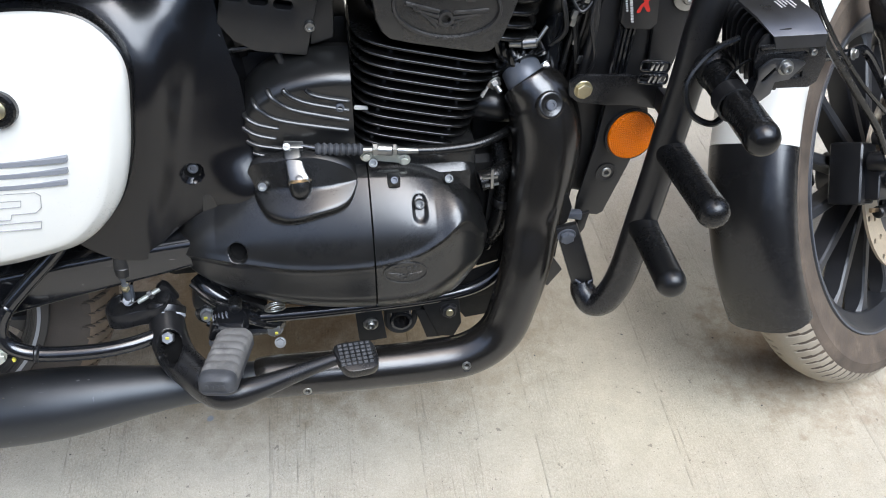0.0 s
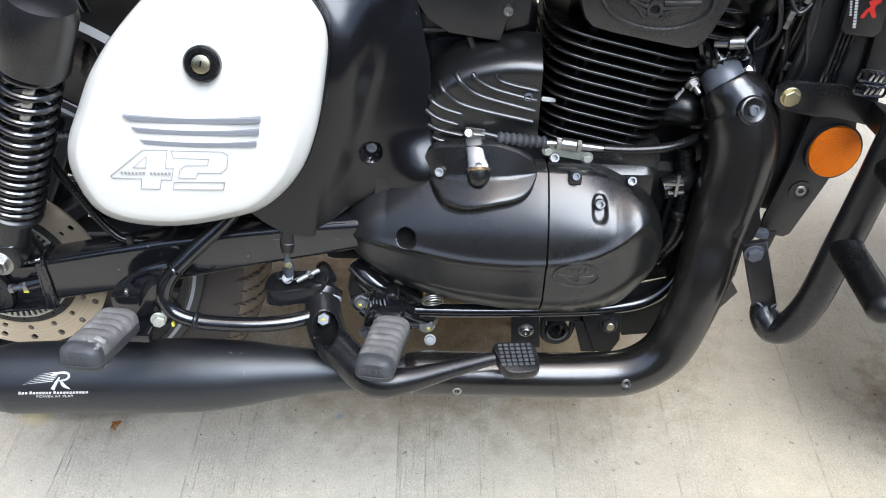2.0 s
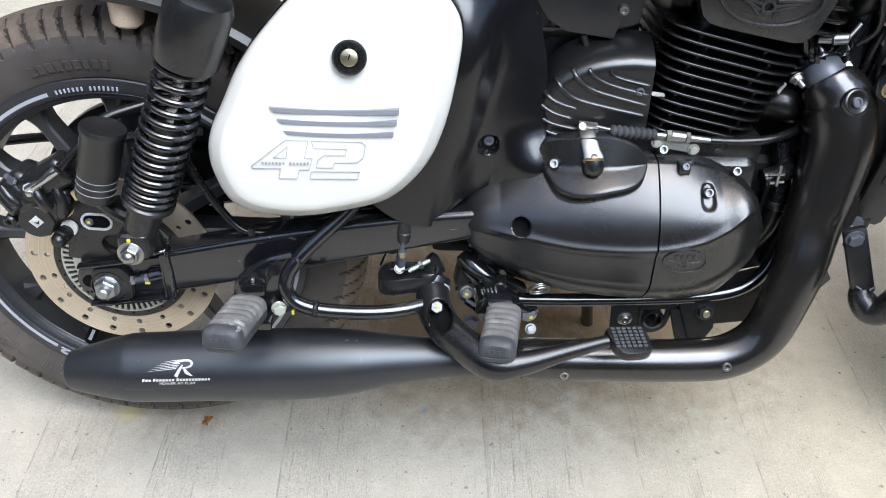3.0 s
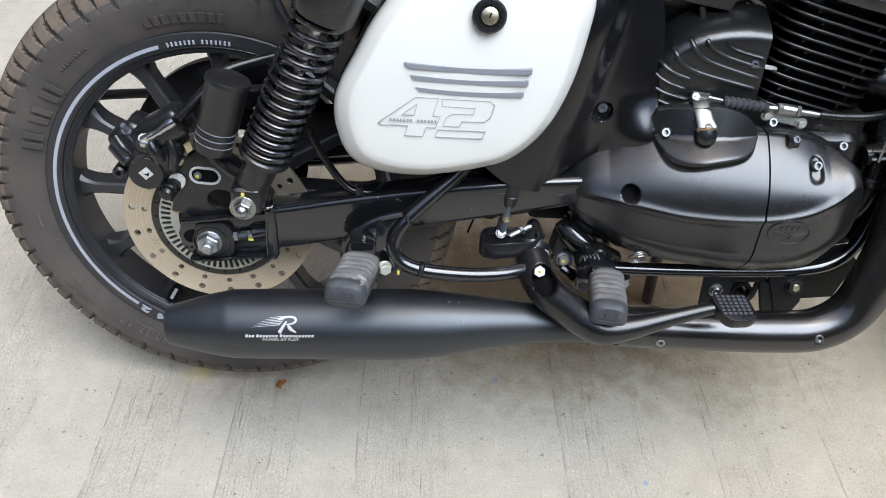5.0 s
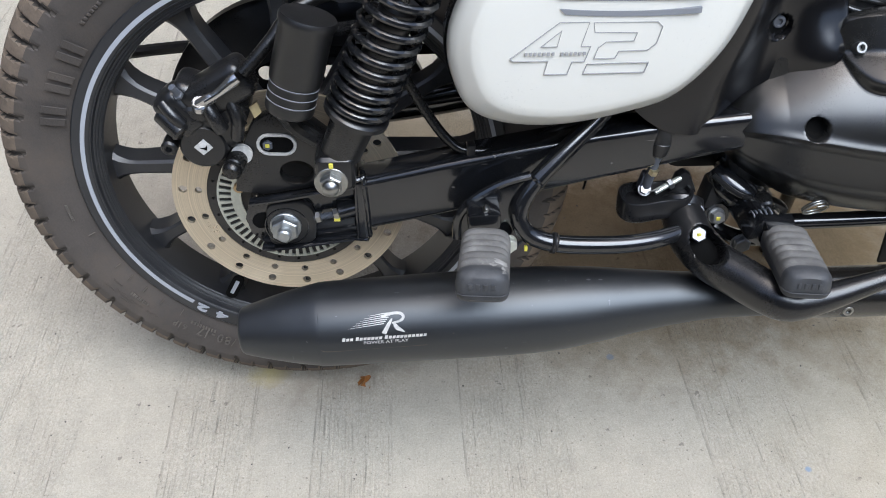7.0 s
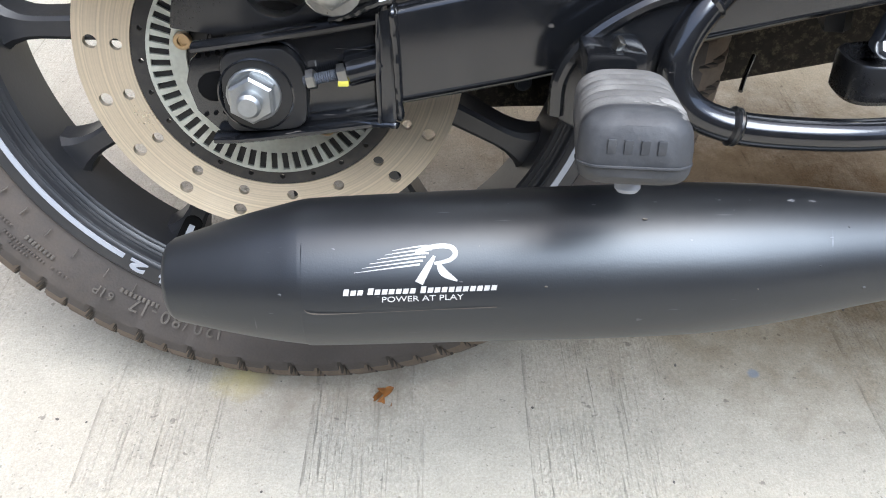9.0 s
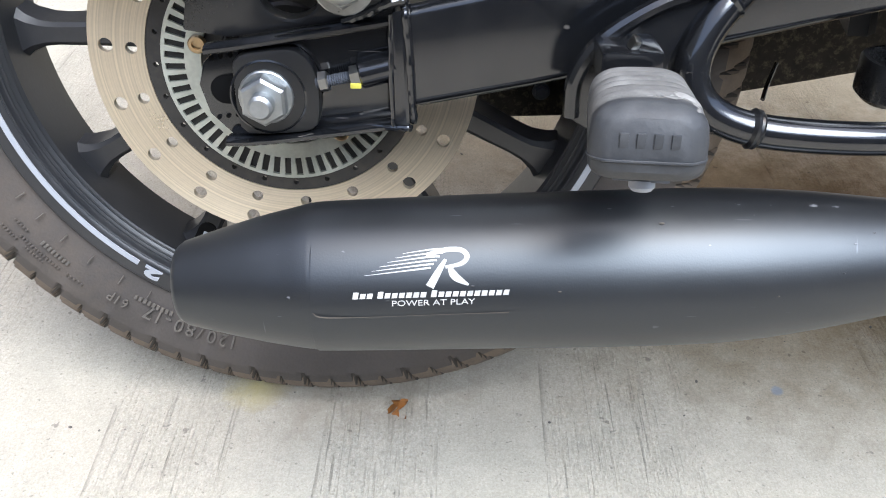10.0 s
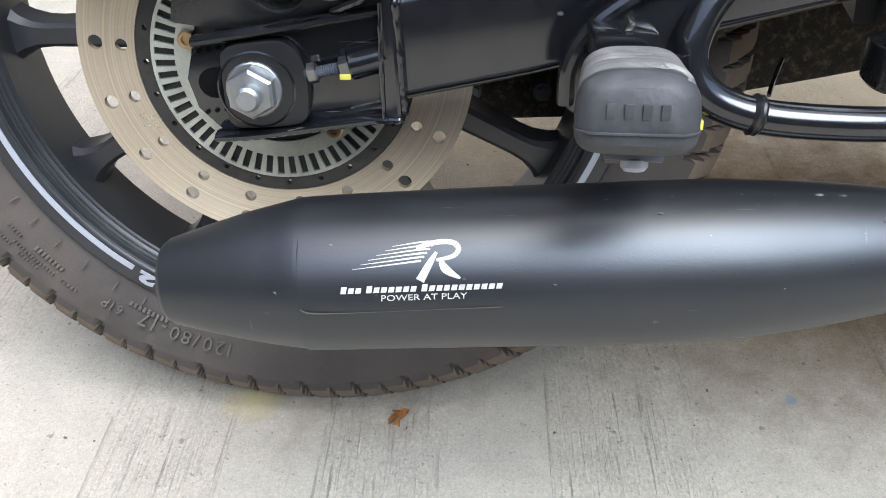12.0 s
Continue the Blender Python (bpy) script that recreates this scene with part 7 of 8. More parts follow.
part("upper_screw", merge(lathe((0.985, -0.083, 0.676), OUT, [(0.015, 0), (0.015, 0.002), (0.010, 0.003)], 26), cap_screw((0.985, -0.085, 0.677), OUT, 0.008, 0.006)), M_ZINC, rad)
part("upper_shield", plate([(0.952, 0.72), (1.0, 0.72), (0.995, 0.64), (0.975, 0.575), (0.955, 0.575)], -0.082, -0.076, 0.002), M_PLASTIC, rad)
for pts, r in (([(0.862, -0.03, 0.76), (0.868, -0.035, 0.70), (0.862, -0.03, 0.655), (0.850, 0.0, 0.63)], 0.017), ([(0.905, -0.04, 0.74), (0.900, -0.05, 0.68), (0.890, -0.045, 0.62), (0.878, -0.02, 0.57)], 0.019)):
    part("coolant_hose", tube(pts, r, 16, 6), M_GRIP, rad)
for k, (pts, r) in enumerate((([(0.875, -0.06, 0.75), (0.878, -0.07, 0.68), (0.868, -0.06, 0.61), (0.862, -0.05, 0.54)], 0.004), ([(0.882, -0.06, 0.75), (0.884, -0.072, 0.67), (0.876, -0.06, 0.60), (0.870, -0.05, 0.50)], 0.003), ([(0.86, -0.055, 0.70), (0.872, -0.07, 0.64), (0.880, -0.065, 0.58)], 0.0035))):
    part("wire", tube(pts, r, 8, 6), M_GRIP, rad)
for k, (pts, r) in enumerate((([(0.848, -0.06, 0.70), (0.856, -0.075, 0.672), (0.862, -0.07, 0.64), (0.850, -0.06, 0.62)], 0.0028), ([(0.884, -0.078, 0.73), (0.889, -0.082, 0.66), (0.884, -0.078, 0.60), (0.876, -0.07, 0.56)], 0.0045), ([(0.895, -0.08, 0.70), (0.884, -0.085, 0.66), (0.892, -0.085, 0.615), (0.886, -0.08, 0.59)], 0.0022), ([(0.858, -0.07, 0.69), (0.872, -0.082, 0.665), (0.886, -0.08, 0.675)], 0.002))):
    part("wire", tube(pts, r, 8, 6), M_PLASTIC, rad)
part("thermostat_housing", lathe((0.893, -0.055, 0.668), (0.2, -0.8, 0.5), [(0.022, -0.03), (0.022, 0.0), (0.019, 0.006), (0.013, 0.008), (0.012, 0.014), (0.0, 0.014)], 28), M_GRIP, rad)
part("ribbed_conduit", bellows((0.862, -0.06, 0.72), (0.872, -0.068, 0.655), 0.0085, 14), M_GRIP, rad)
for p in ((0.877, -0.086, 0.680), (0.866, -0.082, 0.662), (0.877, -0.076, 0.665), (0.873, -0.070, 0.628), (0.868, -0.072, 0.650), (0.880, -0.070, 0.606)):
    part("connector", block(p, (0.006, 0.005, 0.009), 0.0012, Euler((0, 0.3, 0)).to_matrix()), M_ZINC, rad)
part("oxygen_sensor", merge(rod((0.802, -0.068, 0.628), (0.815, -0.074, 0.630), 0.0048, n=12, edge=0.001), rod((0.814, -0.074, 0.630), (0.830, -0.078, 0.6325), 0.0062, n=14, edge=0.0015), rod((0.829, -0.078, 0.6325), (0.840, -0.075, 0.648), 0.0022, n=10)), M_ZINC, exh, "plated oxygen sensor")
strap = part("guard_strap", merge(plate([(0.862, 0.596), (0.872, 0.603), (0.914, 0.601), (0.926, 0.600), (0.966, 0.588), (0.969, 0.556), (0.930, 0.565), (0.905, 0.566), (0.872, 0.572), (0.863, 0.580)], -0.104, -0.098, 0.0015), plate([(0.960, 0.585), (0.985, 0.578), (0.985, 0.558), (0.960, 0.558)], -0.14, -0.10, 0.003)), M_SATIN, bike, "black flat strap holding the crash guard")
part("bolt", hexa((0.877, -0.104, 0.587), OUT, 0.0085, 0.006, 1.2), M_GOLD, strap)
for x, z, ang in ((0.9500, 0.6130, -0.12), (0.9495, 0.5990, -0.10)):
    ca, sa = math.cos(ang), math.sin(ang)
    part("adjust_slot", tube([(x + ca * u - sa * v, -0.112, z + sa * u + ca * v) for u, v in ((-0.011, 0.0052), (0.011, 0.0052), (0.0155, 0.003), (0.0155, -0.003), (0.011, -0.0052), (-0.011, -0.0052), (-0.0155, -0.003), (-0.0155, 0.003), (-0.011, 0.0052))], 0.0016, 8, 5), M_GLOSS, strap)
    for k in range(3):
        part("clip_tooth", block((x - 0.004 + 0.0052 * k, -0.113, z + 0.0005 - 0.0006 * k), (0.0032, 0.004, 0.0082), 0.0006, Euler((0, 0.25, 0)).to_matrix()), M_CHROME, strap)

# dark filler blocks added behind gaps, then the crankcase front, hose and drip guard
part("air_box", block((0.515, 0.05, 0.53), (0.11, 0.10, 0.15), 0.01), M_PLASTIC, bike)
part("battery_box", block((0.475, 0.05, 0.68), (0.10, 0.12, 0.16), 0.01), M_PLASTIC, bike)
part("starter_motor", block((0.605, 0.06, 0.60), (0.06, 0.06, 0.06), 0.008), M_PLASTIC, bike)
part("front_shroud", block((0.825, 0.05, 0.50), (0.10, 0.10, 0.26), 0.01), M_PLASTIC, bike)
part("throttle_body", block((0.60, 0.07, 0.70), (0.26, 0.10, 0.10), 0.01), M_PLASTIC, bike)
part("front_crankcase", block((0.785, 0.03, 0.40), (0.07, 0.16, 0.16), 0.02, None, 3), M_DULL, bike)
part("oil_hose", tube([(0.785, -0.06, 0.36), (0.80, -0.07, 0.40), (0.805, -0.065, 0.45), (0.80, -0.05, 0.50)], 0.011, 12, 6), M_GRIP, bike)
part("hose_band", lathe((0.8035, -0.068, 0.425), (0.1, 0.1, 1), [(0.0118, -0.004), (0.0126, -0.002), (0.0126, 0.004), (0.0118, 0.006)], 18), M_PLASTIC, bike)
part("drip_guard", plate([(0.775, 0.325), (0.815, 0.335), (0.825, 0.40), (0.81, 0.46), (0.79, 0.46), (0.785, 0.40)], -0.062, -0.056, 0.002), M_DULL, bike)

# -- crash guard with three rubber slider pegs --
guard = part("crash_guard", tube([(1.000, -0.10, 0.86), (0.972, -0.165, 0.775), (0.964, -0.185, 0.725), (0.957, -0.190, 0.690), (0.951, -0.192, 0.640), (0.944, -0.193, 0.590), (0.936, -0.194, 0.530), (0.926, -0.194, 0.462), (0.917, -0.192, 0.400), (0.905, -0.187, 0.362), (0.892, -0.178, 0.350), (0.8835, -0.168, 0.360), (0.8795, -0.163, 0.372), (0.8780, -0.162, 0.376)], [0.0165] * 10 + [0.0160, 0.0152, 0.0110], 22, 8), M_SATIN, bike, "satin black tubular crash guard", 60)
part("leg_bar", moved(block((0, 0, 0), (0.0255, 0.012, 0.080), 0.004), Matrix.Translation((0.8725, -0.1550, 0.4040)) @ Euler((radians(-11), radians(-19), radians(-8))).to_matrix().to_4x4()), M_BAR, guard, "scuffed flat steel leg of the guard")
part("weld_seam", weld_bead([(0.873, -0.1660, 0.3760), (0.882, -0.1720, 0.3725), (0.893, -0.1690, 0.3765)], 0.0022), M_GREYMETAL, guard)
part("guard_foot", plate([(0.846, 0.470), (0.866, 0.470), (0.872, 0.452), (0.868, 0.432), (0.850, 0.415), (0.840, 0.388), (0.828, 0.372), (0.832, 0.405), (0.842, 0.440)], -0.128, -0.122, 0.0015), M_DULL, guard)
part("foot_tab", plate([(0.8583, 0.3722), (0.8734, 0.3489), (0.8569, 0.3244), (0.845, 0.335), (0.848, 0.372)], -0.112, -0.108, 0.001), M_BAR, guard)
part("frame_end", plate([(0.870, 0.4330), (0.892, 0.4300), (0.8905, 0.4200), (0.8728, 0.4240)], -0.112, -0.100, 0.003), M_GREYMETAL, guard, "grey end plug")
part("stay", plate([(0.889, 0.4260), (0.9009, 0.4292), (0.8965, 0.4055), (0.8882, 0.3920), (0.878, 0.3920)], -0.108, -0.102, 0.001), M_BAR, guard)
part("bolt", hexa((0.8600, -0.1550, 0.4330), (0, -0.97, -0.2), 0.0085, 0.007, 1.25), M_GREYMETAL, guard)
for base, tip in (((0.928, -0.198, 0.472), (0.925, -0.306, 0.470)), ((0.943, -0.196, 0.562), (0.943, -0.322, 0.563)), ((0.966, -0.180, 0.655), (0.955, -0.348, 0.652))):
    b0, t0 = Vector(base), Vector(tip)
    d = (t0 - b0).normalized()
    ln = (t0 - b0).length
    pg = part("slider_peg", lathe(b0, d, [(0.0110, -0.004), (0.0158, 0.0), (0.0158, 0.010), (0.0150, 0.012), (0.0150, ln - 0.0165), (0.0154, ln - 0.0150), (0.0153, ln - 0.011), (0.0140, ln - 0.006), (0.0112, ln - 0.002), (0.0074, ln + 0.0004), (0.0034, ln + 0.0014), (0.0, ln + 0.0016)], 32), M_GRIP, guard, "black rubber slider peg with a domed end")
part("peg_collar", lathe((0.966, -0.178, 0.657), (-0.06, -1, -0.02), [(0.0165, 0), (0.0180, 0.003), (0.0180, 0.045), (0.0160, 0.048)], 32), M_GRIP, guard)

# -- fog lamp strapped to the top peg --
fog = part("fog_lamp", block((1.006, -0.232, 0.688), (0.048, 0.080, 0.050), 0.005), M_PLASTIC, bike, "black finned fog lamp clamped to the guard")
for k in range(8):
    part("heat_fin", moved(plate([(0.996, 0.7175), (0.982, 0.7165), (0.9735, 0.7115), (0.9695, 0.7030), (0.9700, 0.690), (0.9760, 0.6610), (0.996, 0.6610)], -0.0016, 0.0016, 0.0006), Matrix.Translation((0.0004 * k, -0.2700 + 0.0108 * k, 0.0004 * k))), M_PLASTIC, fog)
visor_line = [(-0.216, 0.7245), (-0.2600, 0.7245), (-0.2765, 0.7130), (-0.2770, 0.7020), (-0.2750, 0.7020), (-0.2745, 0.7120), (-0.2590, 0.7223), (-0.216, 0.7223)]
visor_bm = bmesh.new()
skin(visor_bm, [[(x + (0.0105 if i in (2, 5) else 0.015 if i in (3, 4) else 0.0) * s, y, z) for i, (y, z) in enumerate(visor_line)] for x, s in ((0.9685, 1.0), (1.0225, 0.35))])
soft_edges(visor_bm, 0.0005, 1)
part("visor", visor_bm, M_ANODISED, fog, "folded sheet visor over the lamp")
part("side_plate", plate([(0.9862, 0.7075), (0.9925, 0.7052), (0.9700, 0.7035), (0.9690, 0.690), (0.9745, 0.668), (0.986, 0.6642), (1.0235, 0.6634), (1.030, 0.6684), (1.0334, 0.6866), (1.0270, 0.7100)], -0.2745, -0.2715, 0.0006, 0, [[(0.9890, 0.6962), (1.0120, 0.6980), (1.0150, 0.6955), (1.0120, 0.6948)], [(0.9895, 0.6712), (1.0145, 0.6790), (1.0150, 0.6735)]]), M_SATIN, fog)
part("tab_edge", block((0.9775, -0.2755, 0.7036), (0.014, 0.0024, 0.0040), 0.0008, Euler((0, -0.06, 0)).to_matrix()), M_SATIN, fog)
part("side_bracket", plate([(0.9774, 0.6932), (0.9829, 0.6954), (0.9973, 0.6941), (1.0090, 0.6919), (1.0112, 0.6892), (0.9997, 0.6753), (0.9874, 0.6735), (0.9859, 0.6629), (0.9788, 0.6564), (0.9712, 0.6558), (0.9693, 0.6640), (0.9713, 0.6771), (0.9698, 0.6860)], -0.2815, -0.2790, 0.0006, 0, [pill(0.9803, 0.6808, 0.0062, 0.0012, 0.88)]), M_ANODISED, fog, "bent slotted lamp bracket")
part("bolt", merge(lathe((0.9931, -0.2815, 0.6874), OUT, [(0.0068, 0), (0.0068, 0.0014), (0.0050, 0.0016)], 24), cap_screw((0.9931, -0.283, 0.6874), OUT, 0.0048, 0.0050)), M_ZINC, fog)
part("screw", cap_screw((1.0188, -0.2745, 0.6966), OUT, 0.0032, 0.0030), M_ZINC, fog)
part("lens_glass", block((1.0310, -0.232, 0.690), (0.004, 0.072, 0.044), 0.0015), M_CHROME, fog)
for j in range(5):
    part("print_bar", block((0.9985 + 0.0036 * j, -0.237 + 0.003 * (j % 3), 0.7247), (0.0013, 0.014 + 0.004 * (j % 2), 0.0005), 0), M_WMARK, fog)
part("strap_tail", tube([(0.951, -0.262, 0.662), (0.958, -0.260, 0.674), (0.966, -0.262, 0.6835), (0.972, -0.264, 0.6885)], 0.0022, 8, 5, flat=0.5), M_GRIP, fog)
part("clamp_band", lathe((0.959, -0.262, 0.653), (-0.06, -1, -0.02), [(0.0145, 0), (0.0165, 0.0), (0.0165, 0.018), (0.0145, 0.018)], 32, closed=True), M_PLASTIC, fog)
part("clamp_leg", block((0.9765, -0.272, 0.664), (0.013, 0.014, 0.014), 0.002, Euler((0, 0.5, 0)).to_matrix()), M_PLASTIC, fog)
part("lamp_wire", tube([(0.972, -0.235, 0.695), (0.950, -0.230, 0.680), (0.930, -0.236, 0.655), (0.934, -0.246, 0.630), (0.952, -0.255, 0.622), (0.968, -0.25, 0.630)], 0.0032, 8, 8), M_GRIP, fog)

# -- front wheel, turned to the left against its lock --
wy, wr = radians(40.3), radians(29.0)
lean = radians(7.662)
m_w = Vector((-math.sin(wy) * math.cos(wr), math.cos(wy) * math.cos(wr), -math.sin(wr)))
to_bike = Matrix(((1, 0, 0), (0, math.cos(lean), -math.sin(lean)), (0, math.sin(lean), math.cos(lean))))
ay = (to_bike @ m_w).normalized()
az = to_bike @ Vector((0, 0, 1))
az = (az - ay * az.dot(ay)).normalized()
axx = ay.cross(az)
c_b = to_bike @ (Vector((1.3961, 0.1028, 0.2934)) - Vector((0, -0.0424, 0.0025)))
FM = Matrix(((axx.x, ay.x, az.x, c_b.x), (axx.y, ay.y, az.y, c_b.y), (axx.z, ay.z, az.z, c_b.z), (0, 0, 0, 1)))
fhub = part("front_wheel", merge(rod((0, -0.05, 0), (0, 0.05, 0), 0.036, n=36, edge=0.003)), M_RIM, bike, "black cast alloy front wheel turned to the left")
fhub.matrix_basis = FM
part("tyre", tyre_mesh(0.3185, 0.046, 0.2415, 0.038, 180, 72, 0.10, 0.0), M_FRONTTYRE, fhub, "brown-dusted black front tyre")
tread = part("tread", tyre_mesh(0.3185, 0.046, 0.2415, 0.038, 864, 108, 0.05, 0.0050, 6, 0.0012), M_TREAD, fhub, "pale worn tread with cross grooves")
# groove floors take the dark rubber too, painting in their shade
tread.data.materials.append(M_GROOVE)
for f in tread.data.polygons:
    y = min(abs(f.center.y), 0.0455) / 0.046
    want = 0.3197 - float(np.interp(y, (0.08, 0.26, 0.48, 0.66, 0.80, 0.90), (0.0, 0.0015, 0.0045, 0.009, 0.015, 0.021)))
    if math.hypot(f.center.x, f.center.z) < want - 0.0030:
        f.material_index = 1
frim = [(r * 1.010, y * 1.1) for r, y in [(0.2395, -0.0345), (0.2380, -0.0365), (0.2330, -0.0365), (0.2280, -0.0340), (0.2210, -0.0250), (0.2120, -0.0220), (0.2085, -0.0180), (0.2085, 0.0180), (0.2120, 0.0220), (0.2210, 0.0250), (0.2280, 0.0340), (0.2330, 0.0365), (0.2380, 0.0365), (0.2395, 0.0345), (0.236, 0.030), (0.225, 0.020), (0.220, 0.0), (0.225, -0.020), (0.236, -0.030)]]
part("rim", ring_mesh(frim, 160), M_RIM, fhub)
part("rim_stripe", stripe(0.2375, 0.2398, -0.0409, 0, 359, 180), M_GREYMETAL, fhub, "dull grey rim edge line")
fs = part("spoke", moved(spoke_mesh(0.030, 0.213, 0.020, 0.0145, 0.040, 0.028), Matrix.Rotation(radians(-16), 4, "Y")), M_RIM, fhub)
for k in range(1, 14):
    share("spoke", fs, fhub, Matrix.Rotation(radians(360 / 14 * k), 4, "Y"))
fholes = []
for k in range(20):
    a = radians(18 * k)
    fholes.append(circle(0.130 * math.cos(a), 0.130 * math.sin(a), 0.0042, 12))
    fholes.append(circle(0.113 * math.cos(a + 0.08), 0.113 * math.sin(a + 0.08), 0.0042, 12))
part("brake_disc", drilled_disc(0.098, 0.1380, fholes, -0.067, -0.063), M_DISC, fhub, "drilled steel front brake disc")
part("disc_carrier", drilled_disc(0.030, 0.0978, [circle(0.085 * math.cos(radians(30 * k)), 0.085 * math.sin(radians(30 * k)), 0.006, 10) for k in range(12)], -0.0655, -0.060), M_RIM, fhub)
part("tone_ring", tone_ring(0.045, 0.076, 58, -0.0705, -0.0685), M_TONE, fhub, "slotted zinc-plated sensor ring")
part("axle_end", merge(rod((0, -0.10, 0), (0, -0.05, 0), 0.012, n=20, edge=0.001), hexa((0, -0.105, 0), OUT, 0.012, 0.010, 1.2)), M_ZINC, fhub)


def fender(a0, a1, R, half, n):
    """A mudguard over the tyre: a thin arched sheet from one angle to another."""
    bm = bmesh.new()
    rows = []
    for k in range(n + 1):
        s = k / n
        a = radians(a0 + (a1 - a0) * s)
        row = []
        sec = []
        for t in np.linspace(-1, 1, 17):
            y = half * math.sin(t * math.pi / 2 * 0.98)
            sec.append((R - 0.040 * abs(t) ** 2.6, y))
        inner = [(r - 0.003, y * 0.97) for r, y in sec[::-1]]
        for r, y in sec + inner:
            row.append((r * math.cos(a), y, r * math.sin(a)))
        rows.append(row)
    skin(bm, rows)
    return bm


fend = part("front_mudguard", moved(fender(60, 146.0, 0.352, 0.058, 60), FM), M_WHITE, bike, "white front mudguard with a matte black rear half", 40)
part("mudguard_tail", moved(fender(146.1, 188.5, 0.3526, 0.0585, 40), FM), M_SATIN, fend, "matte black mudguard tail", 40)
# fork legs, caliper and cable
part("fork_leg", moved(merge(rod((-0.005, -0.095, -0.02), (-0.02, -0.095, 0.24), 0.027, 0.026, 28, 0.004), rod((-0.02, -0.095, 0.24), (-0.045, -0.095, 0.62), 0.0185, n=24), lathe((-0.018, -0.095, 0.225), (-0.05, 0, 1), [(0.028, 0), (0.030, 0.006), (0.030, 0.05), (0.022, 0.065)], 28)), FM), M_SATIN, bike, "satin black fork leg")
part("far_fork_leg", moved(merge(rod((-0.005, 0.095, -0.02), (-0.02, 0.095, 0.24), 0.027, 0.026, 24, 0.004), rod((-0.02, 0.095, 0.24), (-0.045, 0.095, 0.62), 0.0185, n=20)), FM), M_SATIN, bike)
cal_turn = Euler((0, radians(27), 0)).to_matrix()
fcal = part("front_caliper", moved(merge(block((-0.114, -0.046, 0.062), (0.046, 0.046, 0.086), 0.006, cal_turn, 3), block((-0.108, -0.076, 0.056), (0.036, 0.024, 0.066), 0.004, cal_turn, 3), block((-0.074, -0.086, 0.030), (0.030, 0.020, 0.084), 0.007, cal_turn, 3)), FM), M_SATIN, bike, "black front brake caliper")
for px, pz, pr in ((-0.118, 0.082, 0.0125), (-0.104, 0.048, 0.0125), (-0.098, 0.108, 0.009), (-0.060, 0.096, 0.009)):
    part("piston_housing", moved(lathe((px, -0.076, pz), OUT, [(pr, 0), (pr, 0.020), (pr * 0.92, 0.024), (pr * 0.5, 0.025), (0, 0.025)], 24), FM), M_SATIN, fcal)
part("slide_pin", moved(rod((-0.132, -0.080, 0.012), (-0.078, -0.086, -0.010), 0.0085, n=16, edge=0.002), FM), M_GRIP, fcal)
part("pad_clip", moved(block((-0.140, -0.080, 0.020), (0.024, 0.004, 0.006), 0.001, cal_turn), FM), M_BRONZE, fcal)
part("caliper_lug", moved(block((-0.060, -0.084, 0.098), (0.026, 0.024, 0.050), 0.007, cal_turn), FM), M_SATIN, fcal)
for k in range(5):
    part("print_bar", moved(block((-0.0665 - 0.0042 * k, -0.0966, 0.046 - 0.0088 * k), (0.0058, 0.0012, 0.0062), 0.0004, cal_turn, 1), FM), M_TAPE, fcal)
for p in ((-0.050, -0.096, 0.122), (-0.012, -0.100, 0.046), (-0.028, -0.100, -0.006)):
    part("bolt", moved(hexa(p, OUT, 0.0075, 0.008, 1.25), FM), M_ZINC, fcal)
part("hose_fitting", moved(tube([(-0.114, -0.098, 0.046), (-0.127, -0.104, 0.076), (-0.146, -0.108, 0.112)], [0.0060, 0.0046, 0.0040], 12, 4), FM), M_CHROME, fcal, "bright hose end")
part("brake_hose", moved(tube([(-0.145, -0.108, 0.110), (-0.176, -0.115, 0.162), (-0.221, -0.118, 0.227), (-0.278, -0.122, 0.312), (-0.298, -0.124, 0.380), (-0.27, -0.115, 0.48), (-0.18, -0.10, 0.60)], 0.0045, 12, 8), FM), M_GRIP, fcal, "black front brake hose")
part("sensor_lead", moved(tube([(-0.062, -0.100, 0.098), (-0.110, -0.112, 0.135), (-0.160, -0.118, 0.180), (-0.212, -0.121, 0.237), (-0.270, -0.126, 0.316), (-0.290, -0.126, 0.380), (-0.26, -0.115, 0.48)], 0.0026, 8, 8), FM), M_GRIP, fcal, "thin black sensor lead")
part("mudguard_stay", moved(merge(tube([(-0.040, -0.080, 0.13), (-0.054, -0.078, 0.172), (-0.085, -0.076, 0.228), (-0.133, -0.075, 0.243), (-0.19, -0.072, 0.262), (-0.235, -0.068, 0.272)], 0.0060, 10, 5)), FM), M_GLOSS, fend)
for p in ((-0.133, -0.082, 0.2417), (-0.054, -0.084, 0.1726)):
    part("bolt", moved(hexa(p, OUT, 0.006, 0.006, 1.3), FM), M_ZINC, fend)

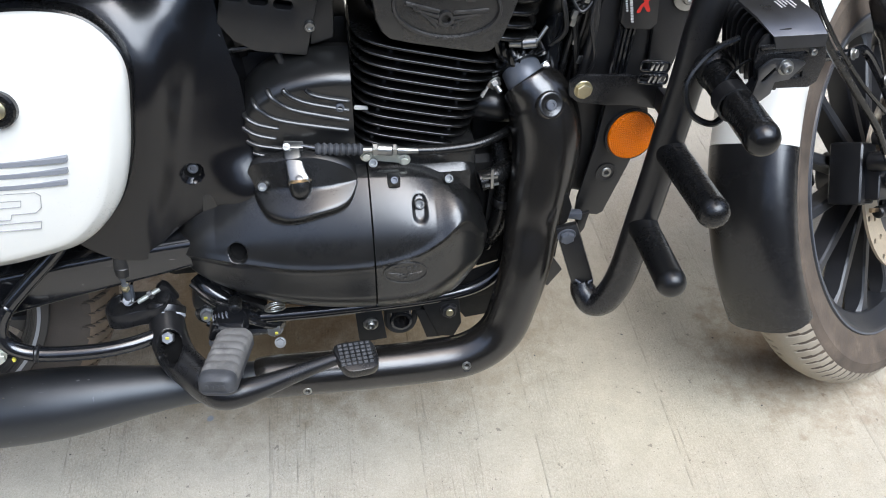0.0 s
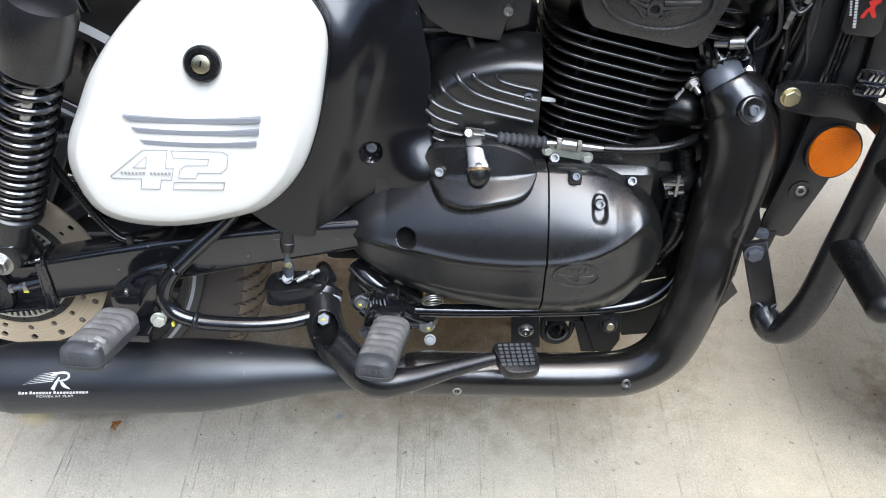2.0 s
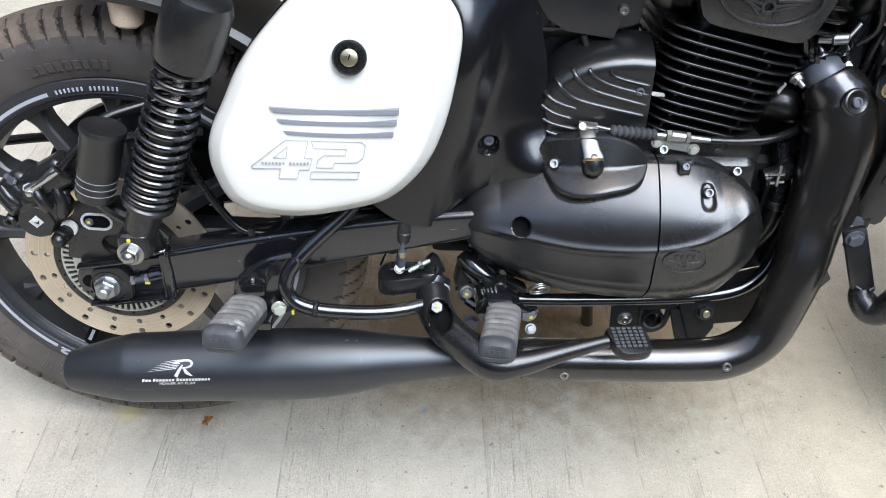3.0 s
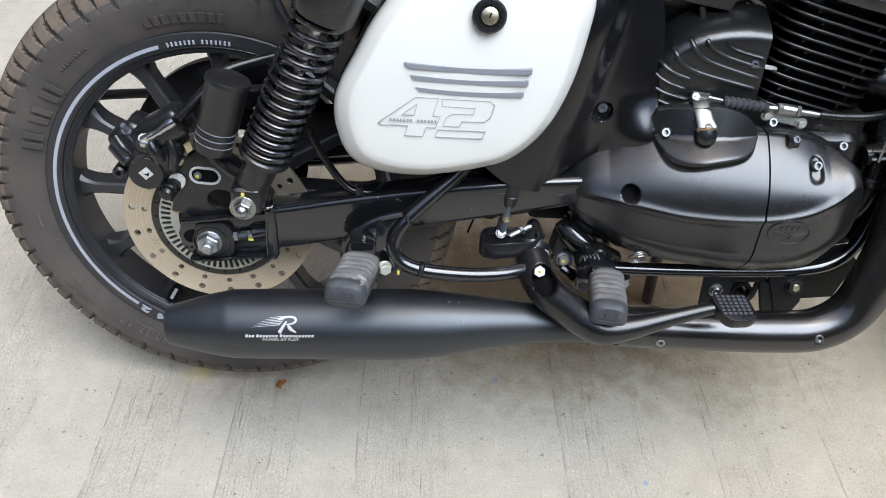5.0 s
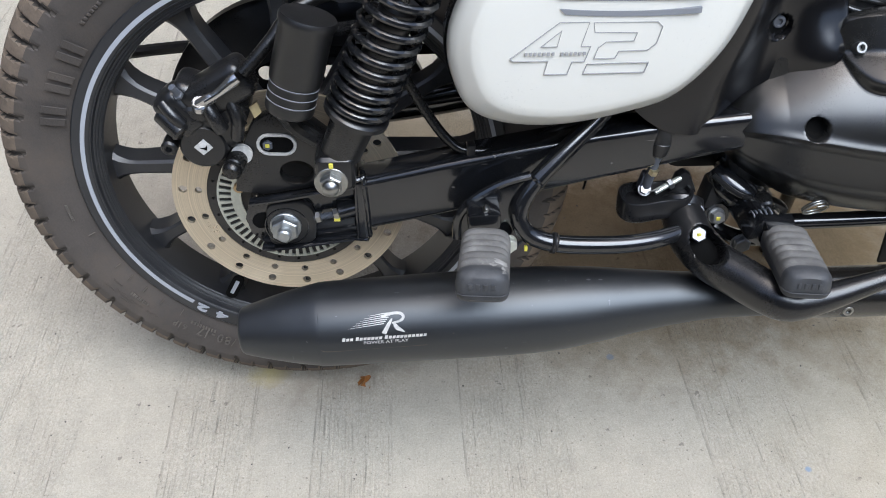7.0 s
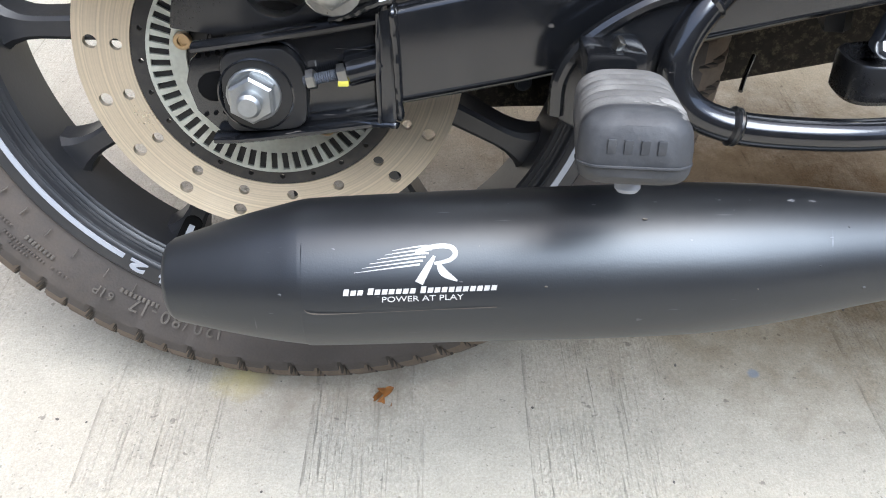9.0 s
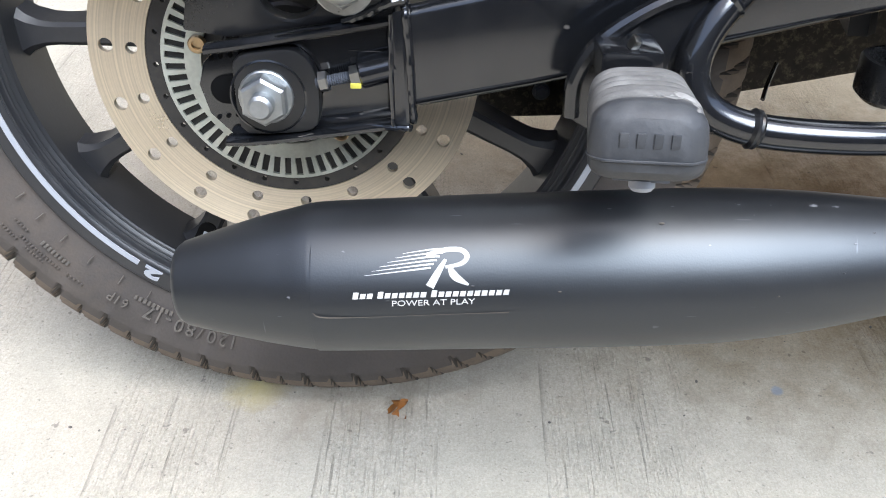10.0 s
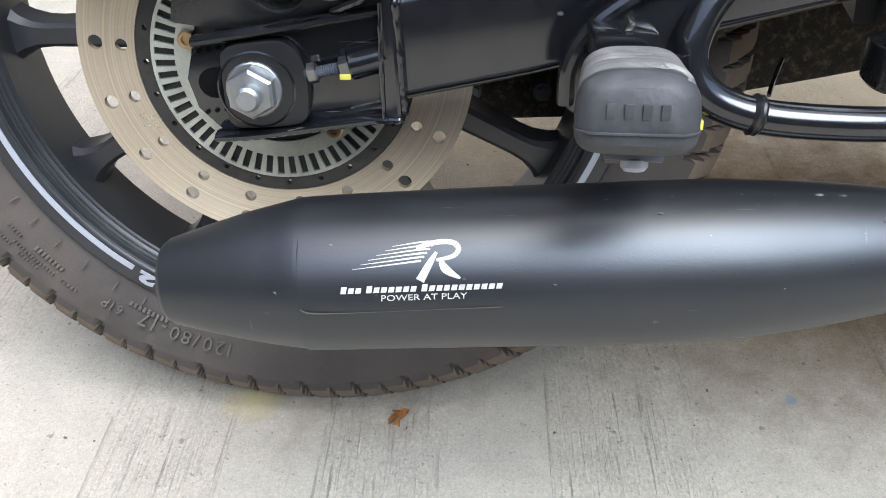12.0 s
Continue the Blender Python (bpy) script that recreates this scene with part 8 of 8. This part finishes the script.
# -- tank edge and seat edge over the panels, tail --
tank = part("fuel_tank", dome([(0.40, 0.742), (0.44, 0.738), (0.56, 0.745), (0.70, 0.765), (0.86, 0.80), (0.93, 0.86), (0.90, 0.94), (0.75, 0.985), (0.58, 0.975), (0.44, 0.92), (0.39, 0.84)], [(0.75, 0.165), (0.95, 0.12), (1.0, 0.02), (0.95, -0.085), (0.75, -0.13), (0.4, -0.145), (0.02, -0.15)], (0.66, 0.86), 6), M_BODY, bike, "satin black fuel tank", 50)
seat = part("seat", dome([(-0.05, 0.80), (0.05, 0.775), (0.20, 0.745), (0.36, 0.722), (0.42, 0.745), (0.40, 0.80), (0.30, 0.83), (0.10, 0.845), (-0.04, 0.85)], [(0.8, 0.165), (0.97, 0.13), (1.0, 0.02), (0.97, -0.09), (0.8, -0.125), (0.4, -0.13), (0.02, -0.13)], (0.18, 0.80), 6), M_GRIP, bike, "black vinyl seat", 50)
part("seat_rail", tube([(-0.02, -0.085, 0.745), (0.12, -0.08, 0.705), (0.20, -0.075, 0.685), (0.30, -0.07, 0.70), (0.42, -0.065, 0.74)], 0.0125, 14, 6), M_GLOSS, bike)
part("tail_panel", plate([(0.105, 0.690), (0.135, 0.655), (0.150, 0.625), (0.163, 0.590), (0.172, 0.585), (0.172, 0.63), (0.150, 0.69)], 0.015, 0.030, 0.003), M_WHITE, bike, "white painted tail panel edge")
part("seat_stay", tube([(0.13, -0.03, 0.70), (0.150, -0.03, 0.64), (0.163, -0.03, 0.605), (0.168, -0.03, 0.590)], 0.010, 12, 5), M_GLOSS, bike)
part("bolt", hexa((0.162, -0.042, 0.613), OUT, 0.006, 0.005, 1.3), M_GREYMETAL, bike)
ind = part("turn_signal", lathe((0.05, -0.02, 0.615), (0.1, -0.1, 1), [(0.014, 0), (0.018, 0.004), (0.020, 0.030), (0.020, 0.06)], 28), M_LENS, bike, "pale peach turn signal lens")
part("signal_wire", tube([(0.072, -0.02, 0.612), (0.085, -0.03, 0.585), (0.105, -0.05, 0.565), (0.12, -0.06, 0.56)], 0.0045, 10, 5), M_GRIP, ind)

# ---- small things on the ground ----
def dry_leaf():
    bm = bmesh.new()
    r = random.Random(3)
    for k in range(5):
        a = k * 1.2 + 0.3
        rows = []
        for s in np.linspace(0, 1, 6):
            w = 0.0045 * math.sin(math.pi * min(1, s * 0.9 + 0.08))
            p = Vector((math.cos(a) * 0.013 * s, math.sin(a) * 0.013 * s, 0.002 + 0.007 * math.sin(2.2 * s + k)))
            side_v = Vector((-math.sin(a), math.cos(a), 0.3 * math.sin(k * 2.0)))
            rows.append([p - side_v * w + Vector((0, 0, 0.0012)), p, p + side_v * w + Vector((0, 0, 0.0012)), p + Vector((0, 0, -0.0006))])
        skin(bm, rows)
    return bm


leaf = new("dry_leaf", mesh_of(dry_leaf(), "dry_leaf", M_LEAF))
leaf.matrix_basis = pose(0.059, -0.056, GROUND + 0.001, 0, 0, 20) @ Matrix.Scale(0.85, 4)
tagged(leaf, "small crumpled rust-brown dry leaf on the concrete", "leaf")


def grit_bits():
    bm = bmesh.new()
    r = random.Random(11)
    for k in range(150):
        x, y = r.uniform(-0.5, 1.7), r.uniform(-0.32, 0.35)
        s = r.uniform(0.0004, 0.0013)
        bmesh.ops.create_icosphere(bm, subdivisions=1, radius=1, matrix=Matrix.Translation((x, y, GROUND + s * 0.4)) @ Matrix.Rotation(r.uniform(0, 3), 4, "Z") @ Matrix.Diagonal((s * r.uniform(1, 2), s, s * 0.7, 1)))
    return bm


grit = new("grit", mesh_of(grit_bits(), "grit", mat("dark_grit", (0.10, 0.09, 0.08), 0.9, vary=0.6, scale=60)))
tagged(grit, "scattered dark specks of grit on the concrete", "grit", kind="stuff")
